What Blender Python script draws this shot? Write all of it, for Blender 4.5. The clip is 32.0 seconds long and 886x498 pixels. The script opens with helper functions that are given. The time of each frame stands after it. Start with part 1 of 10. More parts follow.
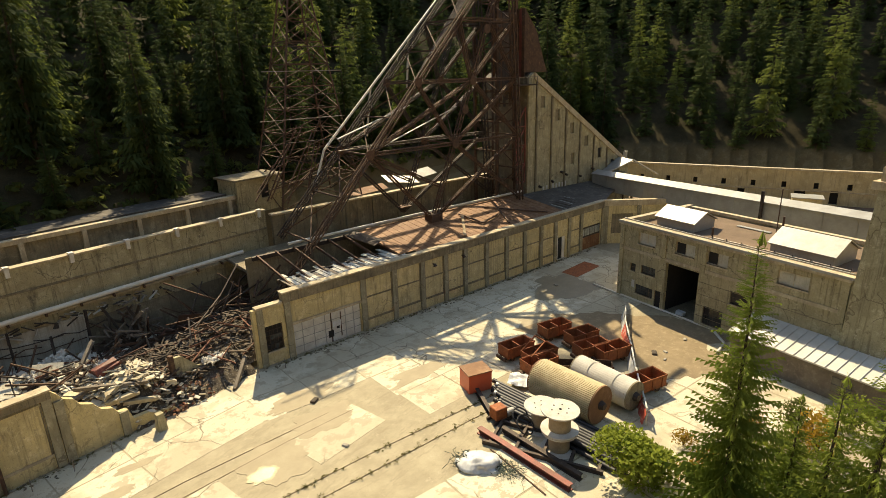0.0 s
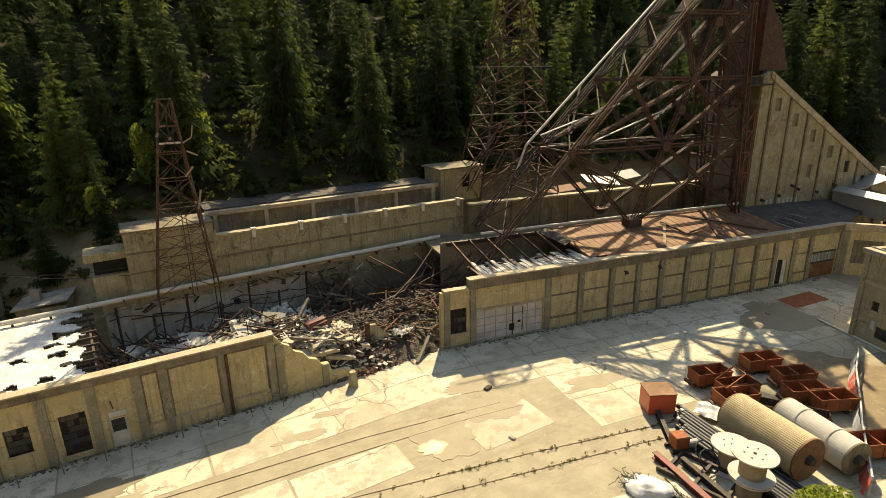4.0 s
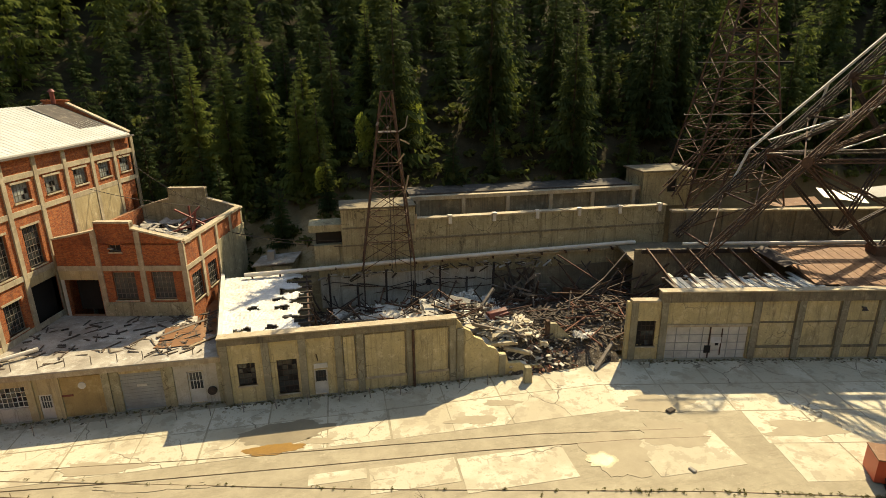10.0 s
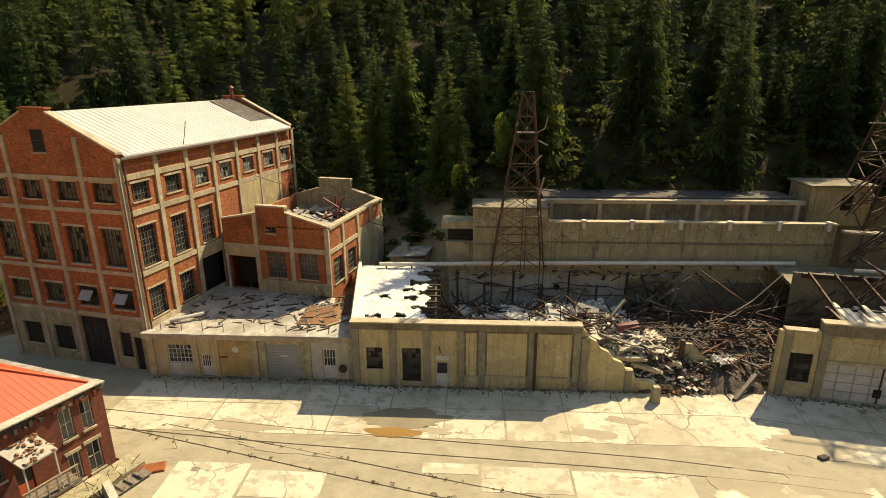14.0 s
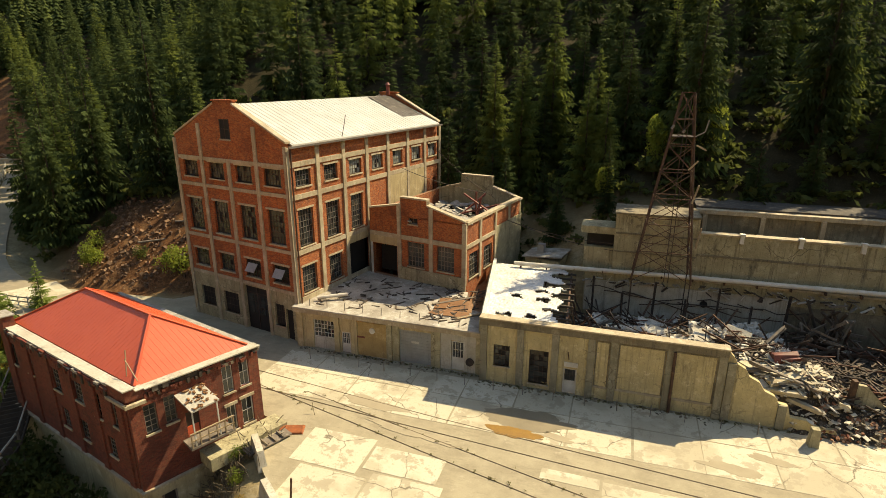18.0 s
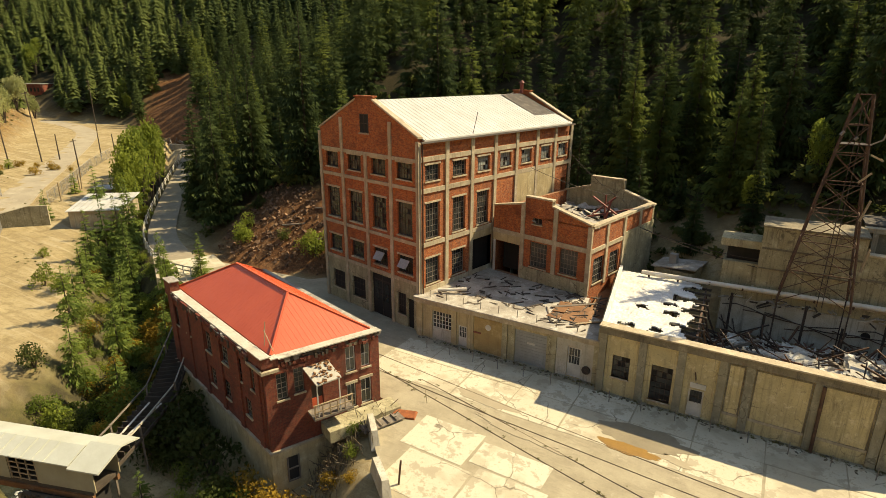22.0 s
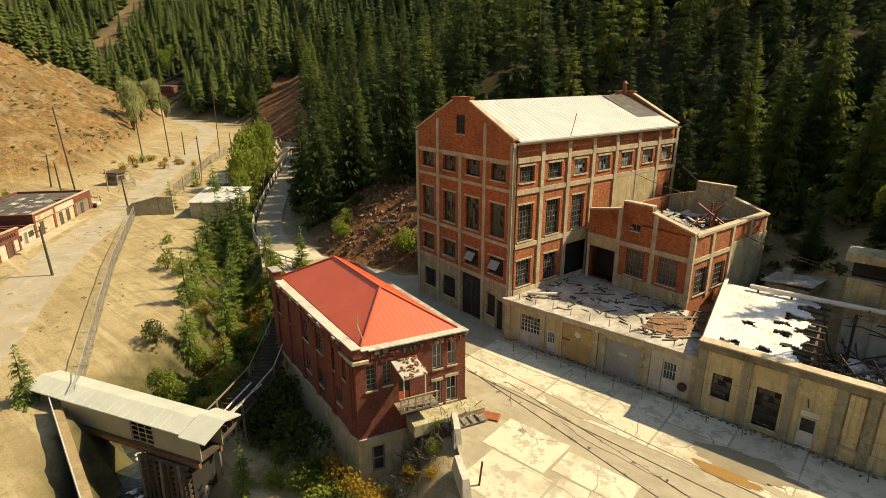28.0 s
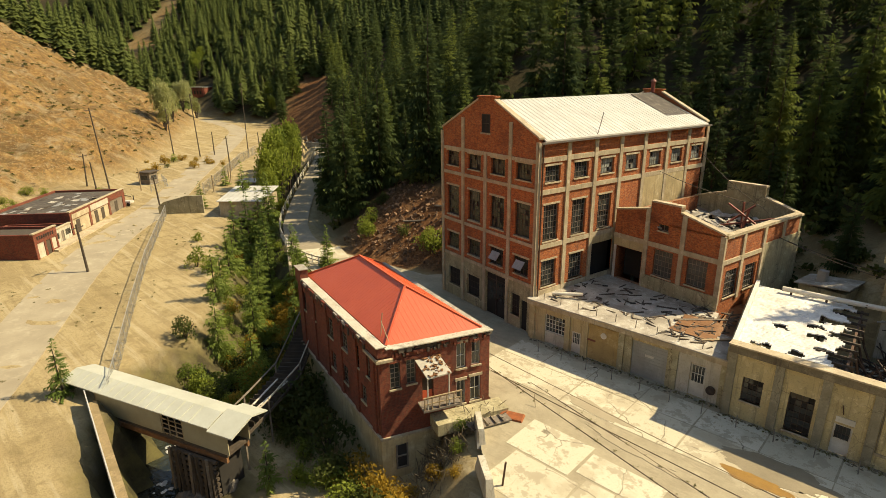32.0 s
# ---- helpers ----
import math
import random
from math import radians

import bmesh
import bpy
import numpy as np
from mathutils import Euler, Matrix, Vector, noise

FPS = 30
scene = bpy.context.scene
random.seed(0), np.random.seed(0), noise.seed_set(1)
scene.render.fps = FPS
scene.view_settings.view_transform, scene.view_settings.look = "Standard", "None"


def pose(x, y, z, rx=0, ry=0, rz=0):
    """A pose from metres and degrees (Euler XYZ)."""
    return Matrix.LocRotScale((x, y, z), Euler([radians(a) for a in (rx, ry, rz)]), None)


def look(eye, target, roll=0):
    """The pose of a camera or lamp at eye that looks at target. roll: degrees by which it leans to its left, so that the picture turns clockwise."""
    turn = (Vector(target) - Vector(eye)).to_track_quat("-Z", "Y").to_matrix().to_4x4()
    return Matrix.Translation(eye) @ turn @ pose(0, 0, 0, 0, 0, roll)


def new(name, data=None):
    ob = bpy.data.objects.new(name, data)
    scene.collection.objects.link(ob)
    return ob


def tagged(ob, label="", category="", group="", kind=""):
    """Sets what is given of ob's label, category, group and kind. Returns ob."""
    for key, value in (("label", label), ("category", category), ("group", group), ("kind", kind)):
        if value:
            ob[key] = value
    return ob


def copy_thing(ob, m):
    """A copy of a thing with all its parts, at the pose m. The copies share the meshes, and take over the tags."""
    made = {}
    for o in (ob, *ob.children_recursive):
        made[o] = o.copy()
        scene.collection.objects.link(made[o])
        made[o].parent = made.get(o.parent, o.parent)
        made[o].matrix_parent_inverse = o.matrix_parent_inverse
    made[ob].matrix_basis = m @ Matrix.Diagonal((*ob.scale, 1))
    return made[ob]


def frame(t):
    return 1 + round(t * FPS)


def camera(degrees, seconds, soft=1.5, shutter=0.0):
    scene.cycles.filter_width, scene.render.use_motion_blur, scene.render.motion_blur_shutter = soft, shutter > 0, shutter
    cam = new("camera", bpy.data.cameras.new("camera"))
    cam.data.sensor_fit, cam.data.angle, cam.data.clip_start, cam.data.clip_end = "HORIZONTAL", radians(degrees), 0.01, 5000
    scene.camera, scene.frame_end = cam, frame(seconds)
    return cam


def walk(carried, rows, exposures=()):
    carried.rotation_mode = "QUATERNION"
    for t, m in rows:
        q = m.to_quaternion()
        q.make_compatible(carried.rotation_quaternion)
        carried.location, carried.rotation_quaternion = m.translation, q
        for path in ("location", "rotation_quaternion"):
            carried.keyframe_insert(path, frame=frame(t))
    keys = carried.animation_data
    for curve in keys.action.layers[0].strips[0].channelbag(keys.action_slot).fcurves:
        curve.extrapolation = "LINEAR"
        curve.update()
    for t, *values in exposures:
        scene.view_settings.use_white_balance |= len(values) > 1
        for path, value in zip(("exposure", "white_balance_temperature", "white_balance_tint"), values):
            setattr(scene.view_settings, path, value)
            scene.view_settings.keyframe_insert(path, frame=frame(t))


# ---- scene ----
EXPO = 0.72
cam = camera(77.0, 32.0, 0.6)

# The camera hovers 24 m over the yard and turns: seconds, yaw, pitch, roll.
TURN = [
    (0.0, -51.608, -17.438, 1.682),
    (0.5, -48.950, -17.429, 1.532),
    (1.0, -46.291, -17.412, 1.399),
    (1.5, -43.720, -17.362, 1.368),
    (2.0, -41.197, -17.316, 1.358),
    (2.5, -38.606, -17.301, 1.296),
    (3.0, -35.989, -17.307, 1.203),
    (3.5, -33.416, -17.338, 1.069),
    (5.5, -25.503, -17.283, 0.635),
    (6.0, -23.693, -17.290, 0.576),
    (6.5, -21.976, -17.317, 0.554),
    (7.0, -20.360, -17.362, 0.557),
    (7.5, -18.755, -17.408, 0.551),
    (8.0, -17.116, -17.446, 0.537),
    (8.5, -15.480, -17.482, 0.538),
    (9.0, -13.879, -17.510, 0.555),
    (9.5, -12.341, -17.520, 0.578),
    (10.0, -10.872, -17.512, 0.591),
    (10.5, -9.404, -17.484, 0.576),
    (11.0, -7.829, -17.435, 0.525),
    (11.5, -6.111, -17.383, 0.448),
    (12.0, -4.317, -17.346, 0.366),
    (12.5, -2.500, -17.331, 0.300),
    (13.0, -0.663, -17.336, 0.258),
    (13.5, 1.221, -17.353, 0.245),
    (14.0, 3.140, -17.390, 0.242),
    (14.5, 5.004, -17.438, 0.220),
    (16.5, 12.574, -17.483, 0.089),
    (17.0, 14.355, -17.484, 0.010),
    (17.5, 16.092, -17.495, -0.049),
    (18.0, 17.806, -17.523, -0.091),
    (18.5, 19.552, -17.557, -0.134),
    (19.0, 21.329, -17.590, -0.163),
    (19.5, 23.089, -17.630, -0.181),
    (20.0, 24.807, -17.669, -0.211),
    (20.5, 26.486, -17.690, -0.246),
    (21.0, 28.087, -17.705, -0.279),
    (21.5, 29.597, -17.730, -0.304),
    (22.0, 30.989, -17.764, -0.298),
    (22.5, 32.181, -17.799, -0.259),
    (23.0, 33.187, -17.843, -0.215),
    (23.5, 34.069, -17.900, -0.174),
    (24.0, 34.856, -17.937, -0.140),
    (24.5, 35.615, -17.925, -0.116),
    (25.0, 36.396, -17.886, -0.090),
    (25.5, 37.183, -17.847, -0.055),
    (27.5, 40.065, -17.723, 0.106),
    (28.0, 40.648, -17.678, 0.132),
    (28.5, 41.137, -17.646, 0.155),
    (29.0, 41.542, -17.618, 0.185),
    (29.5, 41.891, -17.604, 0.241),
    (30.0, 42.193, -17.614, 0.299),
    (30.5, 42.463, -17.636, 0.358),
    (31.0, 42.718, -17.655, 0.425),
    (31.5, 42.954, -17.680, 0.490),
    (32.0, 43.158, -17.725, 0.574),
]
walk(cam, [(t, pose(0, 0, 24, 90 + p, r, y)) for t, y, p, r in TURN],
     exposures=[(0.0, EXPO + 0.08, 8200, 6), (5.0, EXPO + 0.06, 8200, 6), (11.0, EXPO - 0.05, 8200, 6), (19.0, EXPO - 0.02, 8200, 6), (25.0, EXPO - 0.04, 8200, 6), (32.0, EXPO - 0.10, 8200, 6)])

# ---- light ----
# Sun from behind the long facade, 45 degrees high.
SUN_DIR = Vector((3.5, 4.4, 5.95)).normalized()
sun_data = bpy.data.lights.new("sun", "SUN")
sun_data.energy, sun_data.angle, sun_data.color = 4.9, radians(0.53), (1.0, 0.90, 0.72)
sun = new("sun", sun_data)
sun.matrix_world = look(SUN_DIR * 400, (0, 0, 0))
world = bpy.data.worlds.new("sky")
scene.world = world
world.use_nodes = True
wn = world.node_tree.nodes
sky = wn.new("ShaderNodeTexSky")
sky.sky_type, sky.sun_disc = "NISHITA", False
sky.sun_elevation = math.asin(SUN_DIR.z)
sky.sun_rotation = math.atan2(SUN_DIR.x, SUN_DIR.y)
sky.altitude, sky.dust_density = 1000, 1.5
wn["Background"].inputs["Strength"].default_value = 0.15
world.node_tree.links.new(sky.outputs[0], wn["Background"].inputs[0])

# ---- materials ----
def rgb(c):
    return (*c, 1.0)


class Net:
    """A node tree with short calls."""

    def __init__(self, name):
        self.mat = bpy.data.materials.new(name)
        self.mat.use_nodes = True
        self.t = self.mat.node_tree
        self.bsdf = self.t.nodes["Principled BSDF"]
        geo = self.t.nodes.new("ShaderNodeNewGeometry")
        self.pos = geo.outputs["Position"]

    def node(self, kind, **values):
        n = self.t.nodes.new(kind)
        for k, v in values.items():
            n.inputs[k.replace("_", " ")].default_value = v
        return n

    def link(self, a, b):
        self.t.links.new(a, b)

    def scaled(self, sx, sy, sz, rz=0.0, source=None):
        n = self.t.nodes.new("ShaderNodeMapping")
        n.inputs["Scale"].default_value = (sx, sy, sz)
        n.inputs["Rotation"].default_value = (0, 0, rz)
        self.link(source or self.pos, n.inputs[0])
        return n.outputs[0]

    def noise(self, scale, detail=4.0, rough=0.6, vec=None):
        n = self.node("ShaderNodeTexNoise", Scale=scale, Detail=detail, Roughness=rough)
        self.link(vec or self.pos, n.inputs["Vector"])
        return n.outputs["Fac"]

    def ramp(self, fac, a, b):
        n = self.t.nodes.new("ShaderNodeMapRange")
        n.inputs["From Min"].default_value, n.inputs["From Max"].default_value = a, b
        self.link(fac, n.inputs["Value"])
        return n.outputs[0]

    def mix(self, fac, a, b, mode="MIX"):
        n = self.t.nodes.new("ShaderNodeMix")
        n.data_type, n.blend_type = "RGBA", mode
        if isinstance(fac, float):
            n.inputs[0].default_value = fac
        else:
            self.link(fac, n.inputs[0])
        for i, c in ((6, a), (7, b)):
            if isinstance(c, tuple):
                n.inputs[i].default_value = rgb(c)
            else:
                self.link(c, n.inputs[i])
        return n.outputs[2]

    def mul(self, a, b):
        n = self.t.nodes.new("ShaderNodeMath")
        n.operation = "MULTIPLY"
        for i, v in enumerate((a, b)):
            if isinstance(v, (int, float)):
                n.inputs[i].default_value = v
            else:
                self.link(v, n.inputs[i])
        return n.outputs[0]

    def random(self):
        return self.t.nodes.new("ShaderNodeObjectInfo").outputs["Random"]

    def done(self, colour, rough=0.85, metal=0.0, bump=None, height=0.02, strength=0.5):
        self.link(colour, self.bsdf.inputs["Base Color"])
        self.bsdf.inputs["Roughness"].default_value = rough
        self.bsdf.inputs["Metallic"].default_value = metal
        if bump is not None:
            n = self.node("ShaderNodeBump", Strength=strength, Distance=height)
            self.link(bump, n.inputs["Height"])
            self.link(n.outputs[0], self.bsdf.inputs["Normal"])
        return self.mat


def surface(name, base, dark, light=None, scale=0.6, fine=9.0, rough=0.85, metal=0.0, streak=0.0,
            streak_colour=(0.05, 0.04, 0.03), spots=0.0, spot_colour=(0.16, 0.07, 0.03), vary=0.0, height=0.02, cracks=0.0):
    """Two scales of blotches, fine grain, runs of dirt downwards, spots of rust or lichen."""
    n = Net(name)
    big = n.noise(scale, 5.0, 0.65)
    small = n.noise(fine, 4.0, 0.7)
    col = n.mix(n.ramp(big, 0.35, 0.68), dark, base)
    if light:
        col = n.mix(n.ramp(n.noise(scale * 2.3, 4.0, 0.7), 0.52, 0.72), col, light)
    col = n.mix(n.ramp(small, 0.25, 0.8), n.mix(0.35, col, dark), col)
    pores = n.noise(fine * 3.5, 3.0, 0.8)
    col = n.mix(n.mul(n.ramp(pores, 0.50, 0.66), 0.45), col, dark)
    if streak:
        runs = n.noise(1.0, 6.0, 0.75, n.scaled(1.0, 1.0, 0.22))
        col = n.mix(n.mul(n.ramp(runs, 0.56, 0.70), streak), col, streak_colour)
        drips = n.noise(1.0, 5.0, 0.7, n.scaled(4.5, 4.5, 0.16))
        col = n.mix(n.mul(n.ramp(drips, 0.53, 0.64), streak * 0.62), col, streak_colour)
        bloom = n.noise(1.7, 8.0, 0.78)
        col = n.mix(n.mul(n.ramp(bloom, 0.50, 0.55), streak * 0.42), col, dark)
        col = n.mix(n.mul(n.ramp(n.noise(9.0, 4.0, 0.8), 0.57, 0.62), streak * 0.45), col, streak_colour)
    if spots:
        s = n.noise(scale * 4.0, 6.0, 0.75)
        col = n.mix(n.mul(n.ramp(s, 0.58, 0.66), spots), col, spot_colour)
    if cracks:
        v = n.node("ShaderNodeTexVoronoi", Scale=cracks)
        v.feature = "DISTANCE_TO_EDGE"
        w = n.t.nodes.new("ShaderNodeVectorMath")
        tex = n.node("ShaderNodeTexNoise", Scale=1.1, Detail=5.0)
        n.link(n.pos, tex.inputs["Vector"])
        n.link(n.pos, w.inputs[0]), n.link(tex.outputs["Color"], w.inputs[1])
        n.link(w.outputs[0], v.inputs["Vector"])
        ln = n.mul(n.ramp(v.outputs["Distance"], 0.018, 0.004), n.ramp(n.noise(0.3, 2.0), 0.48, 0.56))
        col = n.mix(n.mul(ln, 0.75), col, streak_colour)
        col = n.mix(n.mul(n.ramp(n.noise(1.4, 6.0, 0.8), 0.60, 0.64), 0.55), col, light)
    if vary:
        col = n.mix(n.mul(n.random(), vary), col, dark)
    return n.done(col, rough, metal, small, height)


CONCRETE = surface("old_concrete", (0.48, 0.425, 0.255), (0.27, 0.235, 0.135), (0.60, 0.54, 0.36), 0.55, 7.0, 0.9,
                   streak=0.85, streak_colour=(0.12, 0.095, 0.055), spots=0.75, spot_colour=(0.17, 0.14, 0.08), cracks=0.42)
TERRACE = surface("grimy_terrace_concrete", (0.47, 0.405, 0.23), (0.29, 0.245, 0.135), (0.57, 0.50, 0.32), 0.55, 7.0, 0.9,
                  streak=0.9, streak_colour=(0.085, 0.068, 0.04), spots=0.7, spot_colour=(0.13, 0.105, 0.06), cracks=0.42)
CONCRETE_CREAM = surface("cream_concrete_panel", (0.64, 0.515, 0.25), (0.43, 0.35, 0.18), (0.72, 0.62, 0.37), 0.6, 7.0, 0.9,
                         streak=0.9, streak_colour=(0.17, 0.135, 0.075), spots=0.8, spot_colour=(0.24, 0.20, 0.115), cracks=0.5)
PIER_GREY = surface("weathered_pier_concrete", (0.35, 0.315, 0.21), (0.20, 0.175, 0.11), (0.45, 0.405, 0.28), 0.6, 7.0, 0.9,
                    streak=0.8, streak_colour=(0.11, 0.09, 0.055), spots=0.6, spot_colour=(0.15, 0.125, 0.075), cracks=0.5)
CONCRETE_TAN = surface("tan_painted_concrete", (0.56, 0.44, 0.235), (0.38, 0.30, 0.155), (0.62, 0.53, 0.33), 0.5, 8.0, 0.85,
                       streak=0.6, streak_colour=(0.12, 0.09, 0.05), spots=0.4, spot_colour=(0.34, 0.30, 0.22))
CONCRETE_BAND = surface("weathered_concrete_band", (0.56, 0.475, 0.31), (0.34, 0.27, 0.175), (0.66, 0.58, 0.41), 0.7, 8.0, 0.9,
                        streak=0.4, spots=0.3)
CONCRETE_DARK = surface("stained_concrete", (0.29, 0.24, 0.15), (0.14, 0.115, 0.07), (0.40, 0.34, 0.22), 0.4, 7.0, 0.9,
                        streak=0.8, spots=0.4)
OCHRE = surface("ochre_boarding", (0.47, 0.335, 0.135), (0.30, 0.205, 0.08), (0.54, 0.41, 0.20), 0.6, 8.0, 0.85, streak=0.5, streak_colour=(0.14, 0.095, 0.045), spots=0.3)
WHITE_WALL = surface("whitewashed_wall", (0.62, 0.58, 0.48), (0.40, 0.36, 0.27), None, 0.8, 9.0, 0.85, streak=0.6, spots=0.7,
                     spot_colour=(0.30, 0.26, 0.19))
RUST = surface("rusty_steel", (0.145, 0.080, 0.047), (0.068, 0.040, 0.026), (0.23, 0.135, 0.075), 1.2, 12.0, 0.8, 0.35, spots=0.3,
               spot_colour=(0.02, 0.015, 0.012))
STEEL_DARK = surface("dark_weathered_steel", (0.085, 0.062, 0.048), (0.04, 0.03, 0.025), (0.14, 0.10, 0.075), 1.0, 10.0, 0.7, 0.4)
STEEL_GREY = surface("grey_weathered_steel", (0.30, 0.28, 0.25), (0.17, 0.14, 0.11), None, 1.0, 10.0, 0.55, 0.5, spots=0.4)
RUST_ROOF = surface("rusted_sheet_roof", (0.27, 0.130, 0.052), (0.155, 0.070, 0.028), (0.35, 0.205, 0.105), 0.35, 5.0, 0.75, 0.1, streak=0.35, streak_colour=(0.11, 0.05, 0.022), spots=0.3,
                    spot_colour=(0.36, 0.30, 0.23))
RED_PAINT = surface("faded_red_steel", (0.28, 0.06, 0.04), (0.12, 0.04, 0.025), None, 1.2, 9.0, 0.6, 0.1, spots=0.3)
ORANGE_RUST = surface("orange_rusty_steel", (0.40, 0.115, 0.032), (0.20, 0.06, 0.02), (0.46, 0.17, 0.05), 2.0, 10.0, 0.75, 0.2, spots=0.3, vary=0.4)
ASPHALT_ROOF = surface("tar_paper_roof", (0.10, 0.085, 0.065), (0.05, 0.042, 0.034), (0.20, 0.17, 0.13), 0.6, 7.0, 0.9, spots=0.25)
BROWN_ROOF = surface("brown_gravel_roof", (0.20, 0.135, 0.085), (0.12, 0.08, 0.05), None, 0.5, 14.0, 0.95)
WHITE_ROOF = surface("white_coated_roof", (0.74, 0.73, 0.68), (0.50, 0.47, 0.41), None, 0.9, 6.0, 0.6, spots=0.55,
                     spot_colour=(0.22, 0.19, 0.15))
DECK_ROOF = surface("peeling_roof_membrane", (0.55, 0.51, 0.42), (0.20, 0.17, 0.13), (0.68, 0.65, 0.56), 0.45, 4.0, 0.8, spots=0.5,
                    spot_colour=(0.13, 0.11, 0.085))
SHEET_WHITE = surface("galvanised_sheet", (0.60, 0.595, 0.54), (0.46, 0.44, 0.38), None, 0.5, 4.0, 0.5, 0.1, spots=0.15)
SHEET_GREY = surface("dull_metal_sheet", (0.40, 0.40, 0.37), (0.28, 0.27, 0.24), None, 0.6, 5.0, 0.5, 0.3)
RED_ROOF = surface("red_metal_roofing", (0.64, 0.125, 0.055), (0.55, 0.098, 0.042), None, 0.25, 5.0, 0.42)
WOOD_GREY = surface("grey_weathered_wood", (0.26, 0.215, 0.16), (0.13, 0.105, 0.08), (0.36, 0.31, 0.24), 1.2, 14.0, 0.9, vary=0.4)
WOOD_DARK = surface("dark_old_timber", (0.10, 0.075, 0.05), (0.05, 0.038, 0.027), None, 1.2, 14.0, 0.9, vary=0.3)
WOOD_TAN = surface("raw_timber", (0.42, 0.32, 0.19), (0.26, 0.19, 0.11), None, 1.5, 14.0, 0.85, vary=0.3)
WHITE_PAINT = surface("worn_white_paint", (0.70, 0.68, 0.60), (0.45, 0.42, 0.35), None, 1.0, 8.0, 0.6, spots=0.3)
GREY_PAINT = surface("grey_painted_door", (0.36, 0.37, 0.34), (0.25, 0.25, 0.225), None, 0.8, 8.0, 0.6, streak=0.3)
TAN_PAINT = surface("tan_painted_sheet", (0.38, 0.34, 0.22), (0.28, 0.25, 0.16), None, 0.6, 6.0, 0.6)
BLACK_PIPE = surface("black_pipe", (0.018, 0.018, 0.019), (0.010, 0.010, 0.011), None, 2.0, 9.0, 0.55)
PALE_PIPE = surface("pale_lagged_pipe", (0.78, 0.74, 0.63), (0.55, 0.50, 0.40), None, 1.0, 8.0, 0.6, spots=0.15)
# Near-black: shade inside openings painted as colour, and some dark doors and marks.
SHADE_BLACK = surface("shade_black", (0.030, 0.026, 0.021), (0.016, 0.014, 0.011), None, 0.8, 6.0, 0.95)
PUTTY = surface("concrete_debris", (0.46, 0.43, 0.36), (0.22, 0.19, 0.15), (0.62, 0.60, 0.54), 1.2, 7.0, 0.9, vary=0.5)
TARP = surface("pale_tarpaulin", (0.66, 0.66, 0.64), (0.42, 0.42, 0.40), None, 1.5, 6.0, 0.5)
CLOTH_RED = surface("red_white_barrier_net", (0.62, 0.10, 0.06), (0.42, 0.07, 0.04), (0.72, 0.60, 0.52), 0.9, 9.0, 0.8)
BARK = surface("bark", (0.085, 0.06, 0.042), (0.045, 0.033, 0.025), None, 2.0, 14.0, 0.95)


def glass(name, tint, rough):
    n = Net(name)
    col = n.mix(n.ramp(n.noise(1.4, 3.0), 0.35, 0.7), tint, tuple(c * 2.4 + 0.01 for c in tint))
    n.done(col, rough)
    n.bsdf.inputs["Specular IOR Level"].default_value = 0.6
    return n.mat


GLASS = glass("dusty_dark_glass", (0.018, 0.020, 0.018), 0.22)
GLASS_PALE = glass("dusty_pale_glass", (0.15, 0.16, 0.14), 0.35)


def bricks(name, angle, c1, c2, mortar, wear):
    n = Net(name)
    v = n.scaled(1, 1, 1, -angle)
    sep = n.t.nodes.new("ShaderNodeSeparateXYZ")
    n.link(v, sep.inputs[0])
    add = n.t.nodes.new("ShaderNodeMath")
    n.link(sep.outputs[0], add.inputs[0]), n.link(sep.outputs[1], add.inputs[1])
    comb = n.t.nodes.new("ShaderNodeCombineXYZ")
    n.link(add.outputs[0], comb.inputs[0]), n.link(sep.outputs[2], comb.inputs[1])
    b = n.node("ShaderNodeTexBrick", Scale=1.0, Mortar_Size=0.010, Mortar_Smooth=0.3, Bias=-0.1, Brick_Width=0.22, Row_Height=0.075)
    b.inputs["Color1"].default_value, b.inputs["Color2"].default_value = rgb(c1), rgb(c2)
    b.inputs["Mortar"].default_value = rgb(mortar)
    n.link(comb.outputs[0], b.inputs["Vector"])
    col = b.outputs["Color"]
    col = n.mix(n.mul(n.ramp(n.noise(0.45, 5.0, 0.7), 0.5, 0.72), 0.75), col, wear)
    col = n.mix(n.mul(n.ramp(n.noise(3.2, 5.0, 0.8, n.scaled(1, 1, 1.8)), 0.48, 0.62), 0.6), col, wear)
    col = n.mix(n.mul(n.ramp(n.noise(0.8, 6.0, 0.8), 0.60, 0.70), 0.32), col, mortar)
    col = n.mix(n.mul(n.ramp(n.noise(1.0, 4.0, 0.7, n.scaled(1.5, 1.5, 0.15)), 0.55, 0.75), 0.5), col, (0.09, 0.045, 0.03))
    patch = n.noise(1.1, 6.0, 0.8, n.scaled(1, 1, 2.2))
    col = n.mix(n.mul(n.ramp(patch, 0.62, 0.69), 0.3), col, (0.42, 0.27, 0.15))
    speck = n.noise(5.5, 6.0, 0.85)
    col = n.mix(n.mul(n.ramp(speck, 0.55, 0.61), 0.45), col, (0.075, 0.024, 0.012))
    return n.done(col, 0.9, 0, b.outputs["Fac"], 0.01, 0.6)


